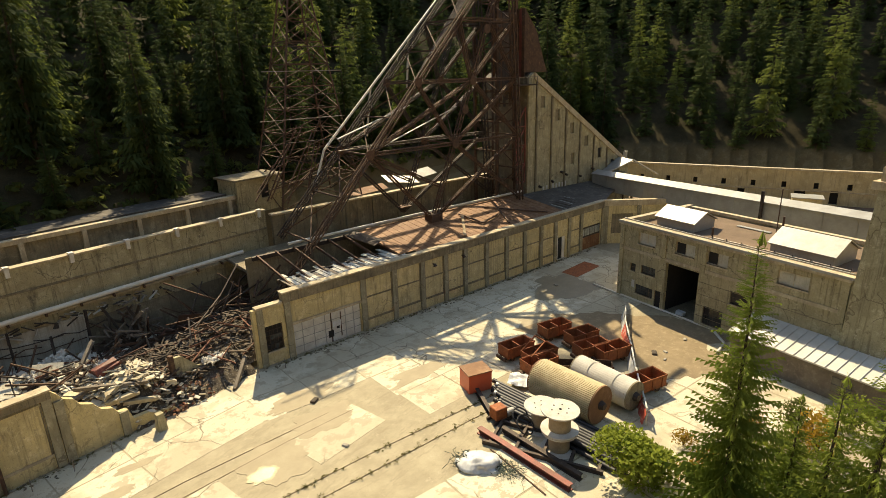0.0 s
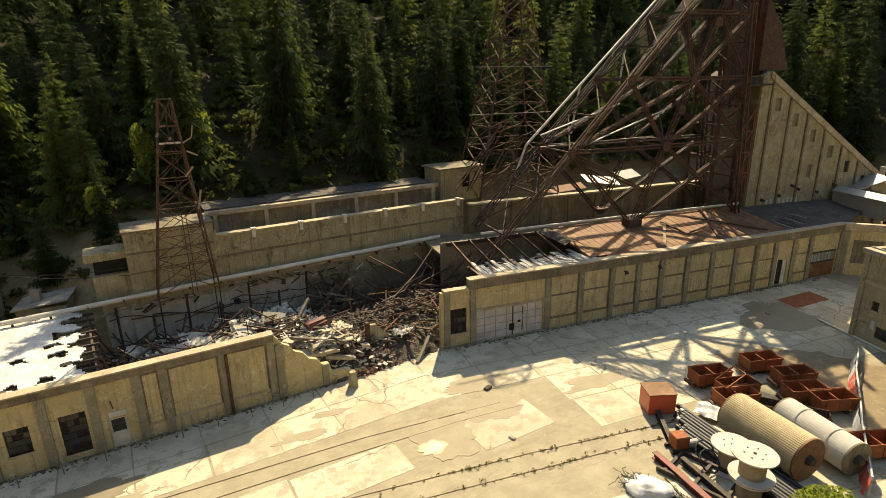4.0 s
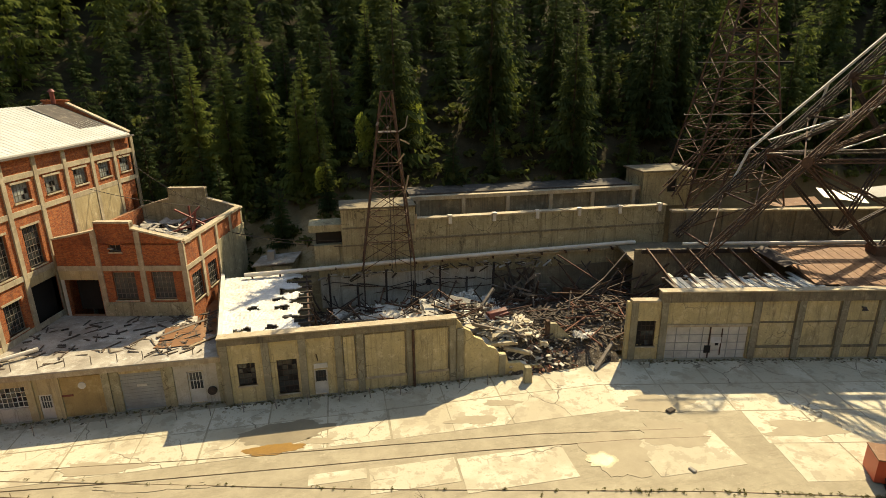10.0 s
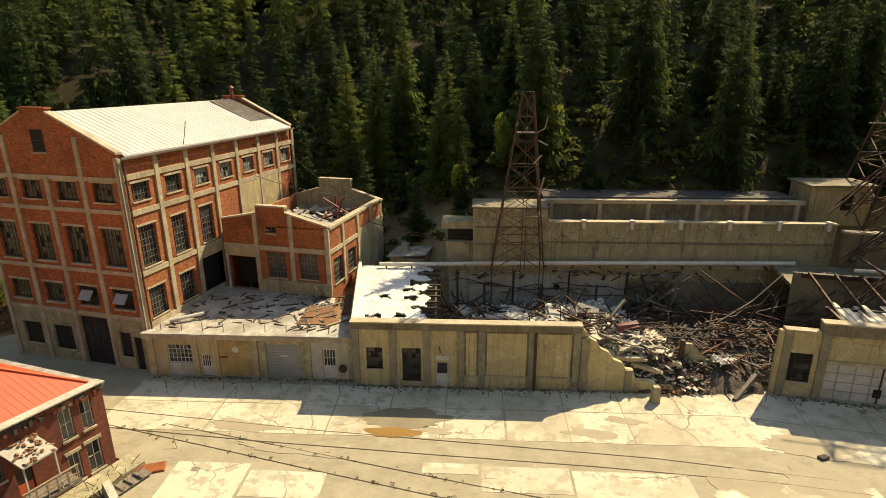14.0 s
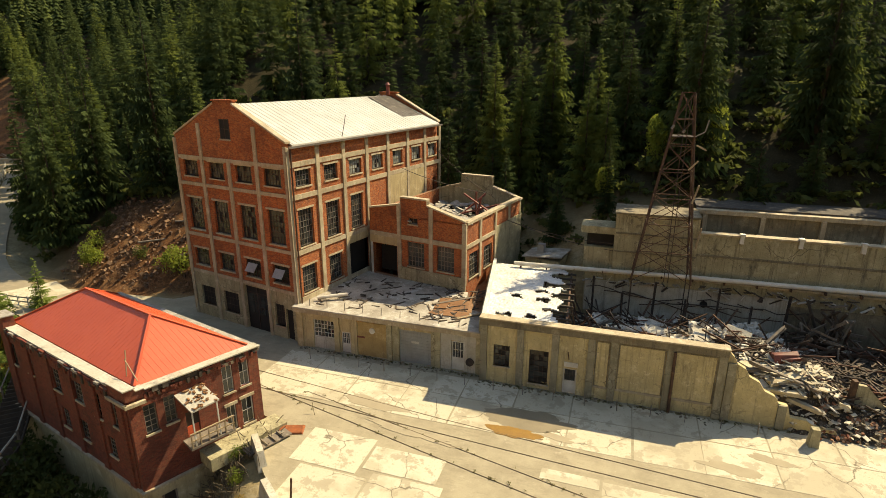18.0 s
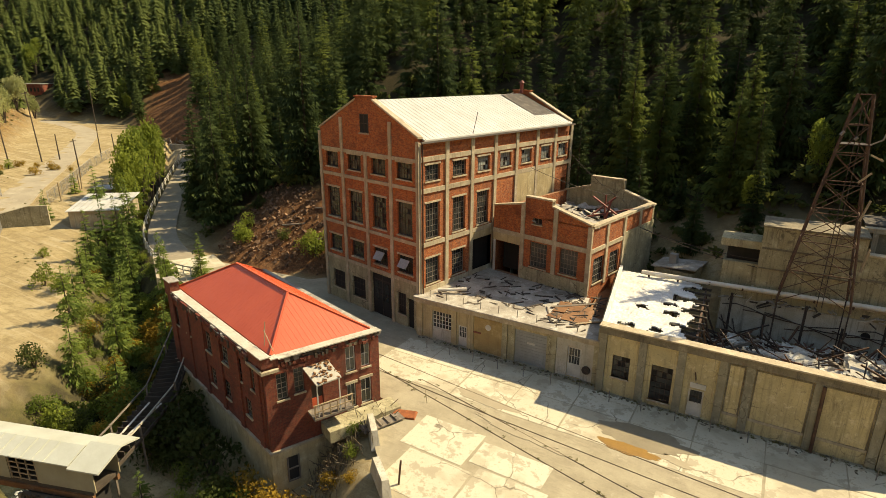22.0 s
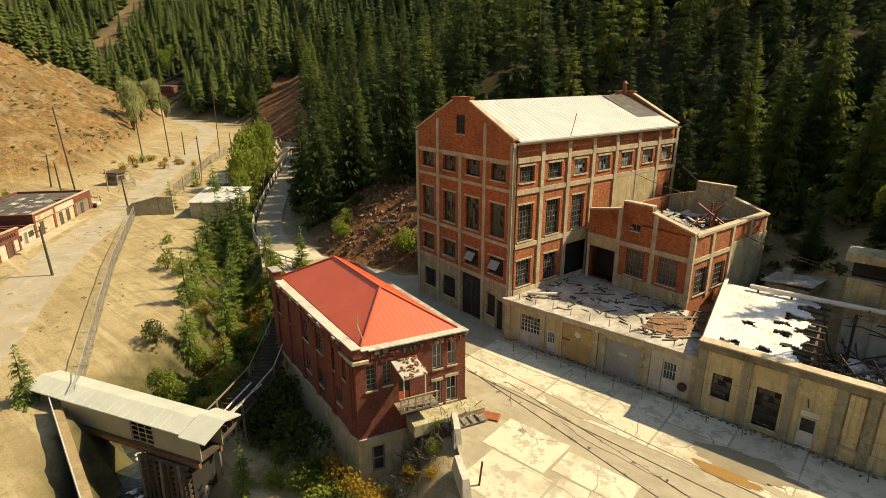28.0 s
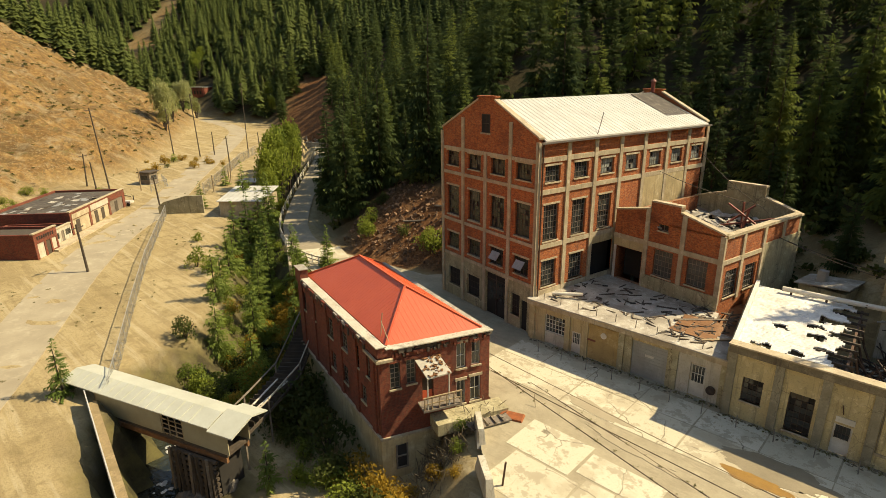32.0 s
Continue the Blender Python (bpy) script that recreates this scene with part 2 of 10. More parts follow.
def foliage(name, dark, light, through_light=0.45):
    n = Net(name)
    col = n.mix(n.random(), dark, light)
    col = n.mix(n.ramp(n.noise(0.9, 3.0), 0.35, 0.7), n.mix(0.5, col, dark), col)
    col = n.mix(n.mul(n.ramp(n.noise(0.17, 2.0), 0.45, 0.60), 0.6), col, light)
    n.done(col, 0.9)
    n.bsdf.inputs["Specular IOR Level"].default_value = 0.12
    tr = n.t.nodes.new("ShaderNodeBsdfTranslucent")
    n.link(n.mix(0.5, col, light), tr.inputs["Color"])
    mixer = n.t.nodes.new("ShaderNodeMixShader")
    mixer.inputs[0].default_value = through_light
    out = n.t.nodes["Material Output"]
    n.link(n.bsdf.outputs[0], mixer.inputs[1]), n.link(tr.outputs[0], mixer.inputs[2]), n.link(mixer.outputs[0], out.inputs[0])
    return n.mat


NEEDLES = foliage("fir_needles", (0.024, 0.041, 0.015), (0.066, 0.090, 0.026), 0.28)
# Brighter copy of the fir needles: sunlight put into the colour.
NEEDLES_LIT = foliage("sunlit_fir_needles", (0.064, 0.098, 0.026), (0.160, 0.190, 0.044), 0.45)
NEEDLES_YOUNG = foliage("young_fir_needles", (0.075, 0.118, 0.030), (0.20, 0.25, 0.056), 0.42)
LEAVES = foliage("green_leaves", (0.105, 0.150, 0.030), (0.27, 0.31, 0.055), 0.5)
LEAVES_GOLD = foliage("autumn_leaves", (0.21, 0.135, 0.022), (0.40, 0.26, 0.042), 0.45)
LEAVES_DARK = foliage("dark_shrub_leaves", (0.045, 0.062, 0.020), (0.115, 0.130, 0.036), 0.45)

# ---- building tools ----
def part(name, bm, material, parent=None, label="", smooth=False):
    """Links a bmesh as one mesh object, under a thing or a part."""
    me = bpy.data.meshes.new(name)
    if isinstance(bm, bmesh.types.BMesh):
        bm.to_mesh(me)
        bm.free()
    else:
        me.from_pydata(bm[0], [], bm[1])
        me.update()
    me.materials.append(material)
    if smooth:
        me.polygons.foreach_set("use_smooth", [True] * len(me.polygons))
    ob = new(name, me)
    if parent is not None:
        ob.parent = parent
    if label:
        ob["label"] = label
    return ob


def thing(name, label, category, x=0.0, y=0.0, z=0.0, turn=0.0, group="", kind=""):
    ob = new(name)
    ob.empty_display_size = 0.3
    ob.matrix_world = pose(x, y, z, 0, 0, turn)
    return tagged(ob, label, category, group, kind)


def box(bm, x0, x1, y0, y1, z0, z1):
    m = Matrix.LocRotScale(((x0 + x1) / 2, (y0 + y1) / 2, (z0 + z1) / 2), None, (abs(x1 - x0), abs(y1 - y0), abs(z1 - z0)))
    return bmesh.ops.create_cube(bm, size=1.0, matrix=m)["verts"]


def boxes(*rows):
    bm = bmesh.new()
    for r in rows:
        box(bm, *r)
    return bm


def soft_box(x0, x1, y0, y1, z0, z1, edge=0.03):
    bm = boxes((x0, x1, y0, y1, z0, z1))
    bmesh.ops.bevel(bm, geom=bm.edges[:], offset=edge, segments=1, affect="EDGES")
    return bm


def beam(bm, a, b, w=0.2, h=None, roll=0.0):
    """A straight bar of section w x h from a to b."""
    a, b = Vector(a), Vector(b)
    d = b - a
    q = d.to_track_quat("Z", "Y").to_matrix().to_4x4()
    m = Matrix.Translation((a + b) / 2) @ q @ Matrix.Rotation(roll, 4, "Z") @ Matrix.Diagonal((w, h or w, d.length, 1))
    bmesh.ops.create_cube(bm, size=1.0, matrix=m)


def bars(rows, w=0.2, h=None):
    bm = bmesh.new()
    for a, b in rows:
        beam(bm, a, b, w, h)
    return bm


def tube(bm, a, b, r0, r1=None, seg=10, caps=True):
    a, b = Vector(a), Vector(b)
    d = b - a
    q = d.to_track_quat("Z", "Y").to_matrix().to_4x4()
    bmesh.ops.create_cone(bm, cap_ends=caps, segments=seg, radius1=r0, radius2=r0 if r1 is None else r1, depth=d.length,
                          matrix=Matrix.Translation((a + b) / 2) @ q)


def tubes(rows, r, seg=10):
    bm = bmesh.new()
    for a, b in rows:
        tube(bm, a, b, r, None, seg)
    return bm


def slab_mesh(outline, z0, z1):
    """A plate with the given outline, from z0 to z1."""
    n = len(outline)
    verts = [(x, y, z0) for x, y in outline] + [(x, y, z1) for x, y in outline]
    faces = [tuple(range(n - 1, -1, -1)), tuple(range(n, 2 * n))]
    faces += [(i, (i + 1) % n, n + (i + 1) % n, n + i) for i in range(n)]
    return verts, faces


def wall_mesh(length, height, thick, holes, top=None):
    """A wall along x from 0, outer face at y = 0, thickness towards +y. holes: (x0, x1, z0, z1). top: (x, z) points of an uneven crest."""
    xs = sorted({0.0, length, *[h[0] for h in holes], *[h[1] for h in holes]})
    zs = sorted({0.0, height, *[h[2] for h in holes], *[h[3] for h in holes]})
    full = {}
    for i in range(len(xs) - 1):
        for k in range(len(zs) - 1):
            cx, cz = (xs[i] + xs[i + 1]) / 2, (zs[k] + zs[k + 1]) / 2
            full[i, k] = not any(h[0] < cx < h[1] and h[2] < cz < h[3] for h in holes)
    verts, index, faces = [], {}, []

    def v(i, j, k):
        if (i, j, k) not in index:
            index[i, j, k] = len(verts)
            verts.append((xs[i], j * thick, zs[k]))
        return index[i, j, k]

    for (i, k), solid in full.items():
        if not solid:
            continue
        faces.append((v(i, 0, k), v(i + 1, 0, k), v(i + 1, 0, k + 1), v(i, 0, k + 1)))
        faces.append((v(i + 1, 1, k), v(i, 1, k), v(i, 1, k + 1), v(i + 1, 1, k + 1)))
        if not full.get((i - 1, k)):
            faces.append((v(i, 1, k), v(i, 0, k), v(i, 0, k + 1), v(i, 1, k + 1)))
        if not full.get((i + 1, k)):
            faces.append((v(i + 1, 0, k), v(i + 1, 1, k), v(i + 1, 1, k + 1), v(i + 1, 0, k + 1)))
        if not full.get((i, k - 1)):
            faces.append((v(i, 0, k), v(i, 1, k), v(i + 1, 1, k), v(i + 1, 0, k)))
        if not full.get((i, k + 1)):
            faces.append((v(i, 0, k + 1), v(i + 1, 0, k + 1), v(i + 1, 1, k + 1), v(i, 1, k + 1)))
    return verts, faces


def turned(mesh, m):
    """The mesh data (verts, faces) moved by the matrix m."""
    return [tuple(m @ Vector(v)) for v in mesh[0]], mesh[1]


def merged(*meshes):
    verts, faces = [], []
    for vs, fs in meshes:
        n = len(verts)
        verts += vs
        faces += [tuple(i + n for i in f) for f in fs]
    return verts, faces


def prism(profile, y0, y1):
    """Extrudes an (x, z) outline along y."""
    n = len(profile)
    verts = [(x, y0, z) for x, z in profile] + [(x, y1, z) for x, z in profile]
    faces = [tuple(range(n)), tuple(range(2 * n - 1, n - 1, -1))]
    faces += [((i + 1) % n, i, n + i, n + (i + 1) % n) for i in range(n)]
    return verts, faces


def window(parent, m, w, h, cols, rows, frame_mat, pane_mat, sill_mat=None, depth=0.12, broken=0.0, seed=0, name="window"):
    """A window whose lower left corner on the wall's outer face is at m; x along the wall, y inwards. Returns its frame."""
    rng = random.Random(seed)
    f = 0.07
    bm = boxes((0, f, depth, depth + 0.08, 0, h), (w - f, w, depth, depth + 0.08, 0, h),
               (f, w - f, depth, depth + 0.08, 0, f), (f, w - f, depth, depth + 0.08, h - f, h))
    fr = part(name, bm, frame_mat, parent)
    fr.matrix_local = m
    bm = bmesh.new()
    for i in range(1, cols):
        x = f + (w - 2 * f) * i / cols
        box(bm, x - 0.022, x + 0.022, depth + 0.015, depth + 0.065, f, h - f)
    for k in range(1, rows):
        z = f + (h - 2 * f) * k / rows
        box(bm, f, w - f, depth + 0.01, depth + 0.07, z - 0.022, z + 0.022)
    part("glazing_grid", bm, frame_mat, fr)
    bm = bmesh.new()
    for i in range(cols):
        for k in range(rows):
            x0, x1 = f + (w - 2 * f) * i / cols, f + (w - 2 * f) * (i + 1) / cols
            z0, z1 = f + (h - 2 * f) * k / rows, f + (h - 2 * f) * (k + 1) / rows
            if rng.random() < broken:
                # Broken panes: a black sheet in place of the shade in the room.
                part("dark_pane", boxes((x0, x1, depth + 0.085, depth + 0.09, z0, z1)), SHADE_BLACK, fr)
            else:
                box(bm, x0, x1, depth + 0.036, depth + 0.044, z0, z1)
    if bm.verts:
        part("pane", bm, pane_mat, fr)
    else:
        bm.free()
    if sill_mat:
        part("sill", boxes((-0.08, w + 0.08, -0.09, depth, -0.13, 0.0)), sill_mat, fr)
    return fr


def at(x, y, z, turn=0.0):
    return pose(x, y, z, 0, 0, turn)

# ---- ground ----
# Foot of the wooded hillside (far up the valley, behind the works, round to the lower end), with the height of its foot.
TOE = [(-520, 60, 16), (-400, 128, 14), (-300, 133, 8), (-256, 121, 5), (-222, 127, 3.5), (-150, 106, 2), (-110, 78, 0.5), (-84, 56, 0), (-68, 48.5, 0.2),
       (-60, 46.0, 0.2), (-52, 46.6, 0.3), (-45.8, 47.5, 0.5), (-42.8, 56, 2), (-40, 62, 3.5), (-34, 70, 5), (-15, 72, 6), (0, 61, 10), (40, 62, 10), (62, 66, 9), (90, 66, 8), (118, 50, 7),
       (132, 20, 6), (150, -30, 4), (260, -160, 2)]
# Foot of the dry open slope across the valley.
TOE_DRY = [(260, -260, 0), (40, -120, -2), (-60, -60, -1), (-98, -8, 0), (-124, 14, 1), (-141, 27, 1.5), (-150, 46, 2), (-188, 72, 3),
           (-252, 108, 5), (-300, 128, 8), (-380, 120, 12), (-520, 40, 16)]
CREEK = [(60, -26), (20, -16), (-8, -3.5), (-22, 4.9), (-30, 8.6), (-38, 10.7), (-44, 14.2), (-47, 20.5), (-53, 28), (-65, 34.3), (-77, 39.5), (-90, 48.5), (-104, 60), (-140, 88)]
YARD_EDGE = [(-64, 44), (-64, 38.5), (-52, 35.5), (-41, 34.6), (-23.0, 29.6), (-22.2, 28.6), (-22.0, 26.6), (-19.6, 24.3), (-16.2, 21.4), (-10, 14), (0, 10), (20, 7), (30, 4), (40, -6),
             (48, -12), (112, -12), (112, 48), (75, 60), (-20, 60), (-40, 60), (-42, 50), (-46, 45.6), (-52, 45.0), (-60, 44.2)]
LANE = [(-60.5, 44.5), (-66, 47.0), (-77.3, 49.6), (-93.8, 62.0), (-111.8, 77.0), (-132.8, 93.6), (-150, 106), (-153, 102), (-137.5, 93.1), (-115.0, 73.8), (-96.9, 58.9), (-80.7, 46.7), (-69.2, 40.5), (-61.0, 38.0)]


def along(points, x, y):
    """Signed distance of (x, y) from a polyline, positive on its left, and the height at the nearest point."""
    best, sign, height = np.full(x.shape, 1e9), np.ones(x.shape), np.zeros(x.shape)
    for a, b in zip(points, points[1:]):
        dx, dy = b[0] - a[0], b[1] - a[1]
        t = np.clip(((x - a[0]) * dx + (y - a[1]) * dy) / (dx * dx + dy * dy), 0, 1)
        px, py = x - a[0] - t * dx, y - a[1] - t * dy
        d = np.hypot(px, py)
        closer = d < best - 1e-9
        best = np.where(closer, d, best)
        sign = np.where(closer, np.where(dx * (y - a[1]) - dy * (x - a[0]) >= 0, 1.0, -1.0), sign)
        if len(a) > 2:
            height = np.where(closer, a[2] + t * (b[2] - a[2]), height)
    return best * sign, height


def within(poly, x, y):
    inside_ = np.zeros(x.shape, bool)
    for (ax, ay), (bx, by) in zip(poly, poly[1:] + poly[:1]):
        cross = ((ay > y) != (by > y)) & (x < (bx - ax) * (y - ay) / (by - ay + 1e-12) + ax)
        inside_ ^= cross
    return inside_


def outside(poly, x, y):
    """Distance from a polygon, nought inside it."""
    return np.where(within(poly, x, y), 0.0, np.abs(along(poly + poly[:1], x, y)[0]))


def ease(t):
    t = np.clip(t, 0, 1)
    return t * t * (3 - 2 * t)


def wave(x, y, s, k):
    return np.sin(x / s + 1.7 * k) * np.cos(y / s * 1.13 + 0.9 * k) + 0.5 * np.sin((x + y) / s * 1.9 + k)


def ground_height(x, y):
    x, y = np.asarray(x, float), np.asarray(y, float)
    z = np.clip((-80 - x) * 0.022, 0, 8)
    d, h = along(TOE, x, y)
    up = np.clip(d, 0, None)
    wooded = h + up * 0.60 + np.minimum(up, 8) * 0.12 + wave(x, y, 9.0, 1) * np.clip(up / 20, 0, 1) * 1.3
    z = np.where(d > 0, wooded, z)
    e, h2 = along(TOE_DRY, x, y)
    up2 = np.clip(e, 0, None)
    dry = h2 + up2 * 0.62 + (wave(x, y, 7.0, 2) * 1.2 + wave(x, y, 2.6, 5) * 0.4) * np.clip(up2 / 10, 0, 1)
    z = np.where((e > 0) & (d <= 0), dry, z)
    z = np.where((e > 0) & (d > 0), np.minimum(wooded, dry), z)
    c, _ = along(CREEK, x, y)
    walled = (x > -46.5) & (x < -28)
    far_side = z - 5.4 * ease((np.where(walled, 3.5, 5.2) - c) / np.where(walled, 0.9, 4.4))
    off = np.minimum(outside(YARD_EDGE, x, y), outside(LANE, x, y))
    near_side = z - 4.6 * ease(off / 5.5) * ((y < 46) | (x < -48)) - 0.8 * ease((3.0 + c) / 2.0)
    low = np.where(c > 0, far_side, near_side)
    z = np.where((d <= 0) & (e <= 0), low, z)
    # bank of earth behind the annex, up to the foot of the wood
    bank = (x > -30) & (x < 3) & (y > 54.5) & (d <= 0) & (d > -8)
    return np.where(bank, np.maximum(z, h * (1 + d / 8)), z)


def steps(*runs):
    out = []
    for a, b, s in runs:
        out += list(np.arange(a, b, s))
    return np.array(out + [runs[-1][1]])


gx = steps((-900, -420, 24), (-420, -170, 5), (-170, 140, 1.6), (140, 300, 8), (300, 900, 40))
gy = steps((-500, -120, 24), (-120, -20, 4), (-20, 130, 1.6), (130, 300, 6), (300, 900, 30))
GX, GY = np.meshgrid(gx, gy)
GZ = ground_height(GX, GY)
rng_ground = np.random.default_rng(3)
rugged = np.clip(along(TOE_DRY, GX, GY)[0] / 8, 0, 1)
GZ = GZ + rng_ground.normal(0, 1.0, GZ.shape) * (0.05 + 0.5 * rugged)
across = GX * 0.59 + GY * 0.81
GZ = GZ - rugged * 1.1 * np.clip(np.sin(across / 4.3 + 1.6 * np.sin(along(TOE_DRY, GX, GY)[0] / 9.0)) + 0.5 * np.sin(across / 1.9 + 2.0), -0.4, 1.5)
# The sheet stays under the yard, the roads and the floors of the works.
GZ = np.where(within(YARD_EDGE, GX, GY) & (GZ < 3.0) & ~((GX > -30) & (GX < 3) & (GY > 54.5)), -0.40, GZ)
GZ = np.where(outside(LANE, GX, GY) < 1.6, np.minimum(GZ, np.clip((-80 - GX) * 0.022, 0, 8) - 0.2), GZ)
behind_annex = (GX > -30) & (GX < 3) & (GY > 54.5) & (along(TOE, GX, GY)[0] > -8)
hall_area = ~behind_annex & (GX > -27) & (GX < 100) & (GY > 41) & (GY < 61) & (along(TOE, GX, GY)[0] < 1.5)
GZ = np.where(hall_area, -0.35, GZ)
nx_, ny_ = len(gx), len(gy)
ground_mesh = bpy.data.meshes.new("ground")
grid_index = np.arange(nx_ * ny_).reshape(ny_, nx_)
quads = np.stack([grid_index[:-1, :-1], grid_index[:-1, 1:], grid_index[1:, 1:], grid_index[1:, :-1]], -1).reshape(-1, 4)
ground_mesh.from_pydata(np.stack([GX, GY, GZ], -1).reshape(-1, 3).tolist(), [], quads.tolist())
# zones of soil: red wooded floor, green growth, blue dry earth, black gravel
wood_d, _ = along(TOE, GX, GY)
dry_d, _ = along(TOE_DRY, GX, GY)
creek_d = np.abs(along(CREEK, GX, GY)[0])
zone = np.zeros((ny_, nx_, 4), np.float32)
slide_turn = np.degrees(np.arctan2(GY, -GX))
slide_low = 30.8 + 2.4 * np.clip(wood_d / 26, 0, 1)
slide = np.clip(np.minimum(slide_turn - slide_low, 36.0 - slide_turn) + 0.5, 0, 1) * (GX < -148) * (GX > -330) * np.clip((34 - wood_d) / 6, 0, 1)
scree = np.clip(1.5 - np.abs(GX + 54) / 10, 0, 1) * np.clip((12 - wood_d) / 4, 0, 1) * (GY < 70)
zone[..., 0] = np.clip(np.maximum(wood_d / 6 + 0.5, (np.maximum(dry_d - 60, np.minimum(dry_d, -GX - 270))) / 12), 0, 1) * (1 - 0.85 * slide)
zone[..., 1] = np.clip((6.0 - creek_d) / 2.0, 0, 1)
zone[..., 2] = np.clip(np.clip(dry_d / 6 + 0.5, 0, 1) * np.clip((72 - dry_d) / 12, 0, 1) * np.clip((GX + 285) / 25, 0, 1) + slide * (wood_d > 0), 0, 1)
far_strip = np.clip((15 - np.abs((GY - 181) + 1.1 * (GX + 458))) / 4, 0, 1) * (GX < -300)
zone[..., 0] *= 1 - far_strip
zone[..., 2] = np.maximum(zone[..., 2], far_strip)
# the fourth channel: red-brown leaf litter and bare slide earth
zone[..., 3] = np.maximum(scree * (wood_d > -1.5), slide * (wood_d > -2))
attr = ground_mesh.color_attributes.new("soil", "FLOAT_COLOR", "POINT")
attr.data.foreach_set("color", zone.reshape(-1))
ground_mesh.polygons.foreach_set("use_smooth", [True] * len(ground_mesh.polygons))


def ground_material():
    n = Net("soil_and_gravel")
    vc = n.t.nodes.new("ShaderNodeVertexColor")
    vc.layer_name = "soil"
    sep = n.t.nodes.new("ShaderNodeSeparateColor")
    n.link(vc.outputs[0], sep.inputs[0])
    big, mid, fine = n.noise(0.08, 5.0, 0.6), n.noise(0.5, 5.0, 0.65), n.noise(5.0, 5.0, 0.75)
    gravel = n.mix(n.ramp(big, 0.4, 0.62), (0.32, 0.245, 0.125), (0.40, 0.32, 0.175))
    gravel = n.mix(n.mul(n.ramp(mid, 0.5, 0.66), 0.8), gravel, (0.235, 0.178, 0.088))
    wheel = n.noise(1.0, 6.0, 0.75, n.scaled(0.05, 0.9, 1.0, 0.52))
    gravel = n.mix(n.mul(n.ramp(wheel, 0.50, 0.56), 0.5), gravel, (0.245, 0.185, 0.095))
    gravel = n.mix(n.mul(n.ramp(n.noise(2.2, 6.0, 0.8), 0.50, 0.64), 0.55), gravel, (0.22, 0.165, 0.085))
    ruts = n.noise(1.0, 4.0, 0.6, n.scaled(0.06, 1.1, 1.0, 0.66))
    gravel = n.mix(n.mul(n.ramp(ruts, 0.54, 0.62), 0.5), gravel, (0.46, 0.385, 0.24))
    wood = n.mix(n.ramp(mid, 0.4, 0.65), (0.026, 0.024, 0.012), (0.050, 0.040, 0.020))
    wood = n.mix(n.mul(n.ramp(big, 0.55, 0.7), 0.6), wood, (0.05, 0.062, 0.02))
    dry = n.mix(n.ramp(mid, 0.42, 0.62), (0.135, 0.073, 0.026), (0.255, 0.155, 0.058))
    gully = n.noise(0.16, 9.0, 0.78, n.scaled(1.0, 0.45, 0.5, 0.95))
    dry = n.mix(n.mul(n.ramp(gully, 0.49, 0.56), 0.75), dry, (0.095, 0.062, 0.028))
    ledge_ = n.noise(0.75, 9.0, 0.8, n.scaled(0.5, 0.5, 2.2))
    dry = n.mix(n.mul(n.ramp(ledge_, 0.56, 0.61), 0.4), dry, (0.36, 0.30, 0.19))
    dry = n.mix(n.mul(n.ramp(n.noise(0.22, 6.0, 0.7), 0.52, 0.66), 0.75), dry, (0.25, 0.20, 0.125))
    dry = n.mix(n.mul(n.ramp(n.noise(1.1, 6.0, 0.8), 0.54, 0.60), 0.7), dry, (0.085, 0.06, 0.03))
    dry = n.mix(n.mul(n.ramp(n.noise(2.6, 6.0, 0.8), 0.55, 0.60), 0.6), dry, (0.34, 0.25, 0.13))
    dry = n.mix(n.mul(n.ramp(n.noise(1.6, 8.0, 0.85), 0.56, 0.60), 0.6), dry, (0.075, 0.050, 0.024))
    dry = n.mix(n.mul(n.ramp(n.noise(0.35, 6.0, 0.8), 0.57, 0.64), 0.6), dry, (0.12, 0.115, 0.04))
    # Creek-side soil and wet rock, darkened to carry the channel's shade.
    green = n.mix(n.ramp(mid, 0.4, 0.62), (0.045, 0.040, 0.022), (0.105, 0.095, 0.038))
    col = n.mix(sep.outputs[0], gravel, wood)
    col = n.mix(sep.outputs[2], col, dry)
    col = n.mix(sep.outputs[1], col, green)
    leafy = n.mix(n.ramp(n.noise(1.4, 8.0, 0.8), 0.44, 0.58), (0.085, 0.036, 0.015), (0.215, 0.10, 0.042))
    leafy = n.mix(n.mul(n.ramp(n.noise(0.5, 6.0, 0.7), 0.54, 0.66), 0.6), leafy, (0.33, 0.185, 0.085))
    leafy = n.mix(n.mul(n.ramp(n.noise(3.5, 6.0, 0.8), 0.60, 0.64), 0.7), leafy, (0.40, 0.31, 0.21))
    col = n.mix(vc.outputs[1], col, leafy)
    col = n.mix(n.mul(n.ramp(fine, 0.5, 0.8), 0.5), col, (0.10, 0.075, 0.045))
    specks = n.noise(14.0, 3.0, 0.8)
    col = n.mix(n.mul(n.ramp(specks, 0.56, 0.66), 0.45), col, (0.13, 0.10, 0.06))
    n.bsdf.inputs["Specular IOR Level"].default_value = 0.08
    return n.done(col, 0.95, 0, fine, 0.08, 0.8)


ground_mesh.materials.append(ground_material())
ground = tagged(new("ground", ground_mesh), "gravel valley floor and earthen slopes with fallen needles", "ground", kind="structure")


def ground_at(x, y):
    return float(ground_height(np.array([x]), np.array([y]))[0])

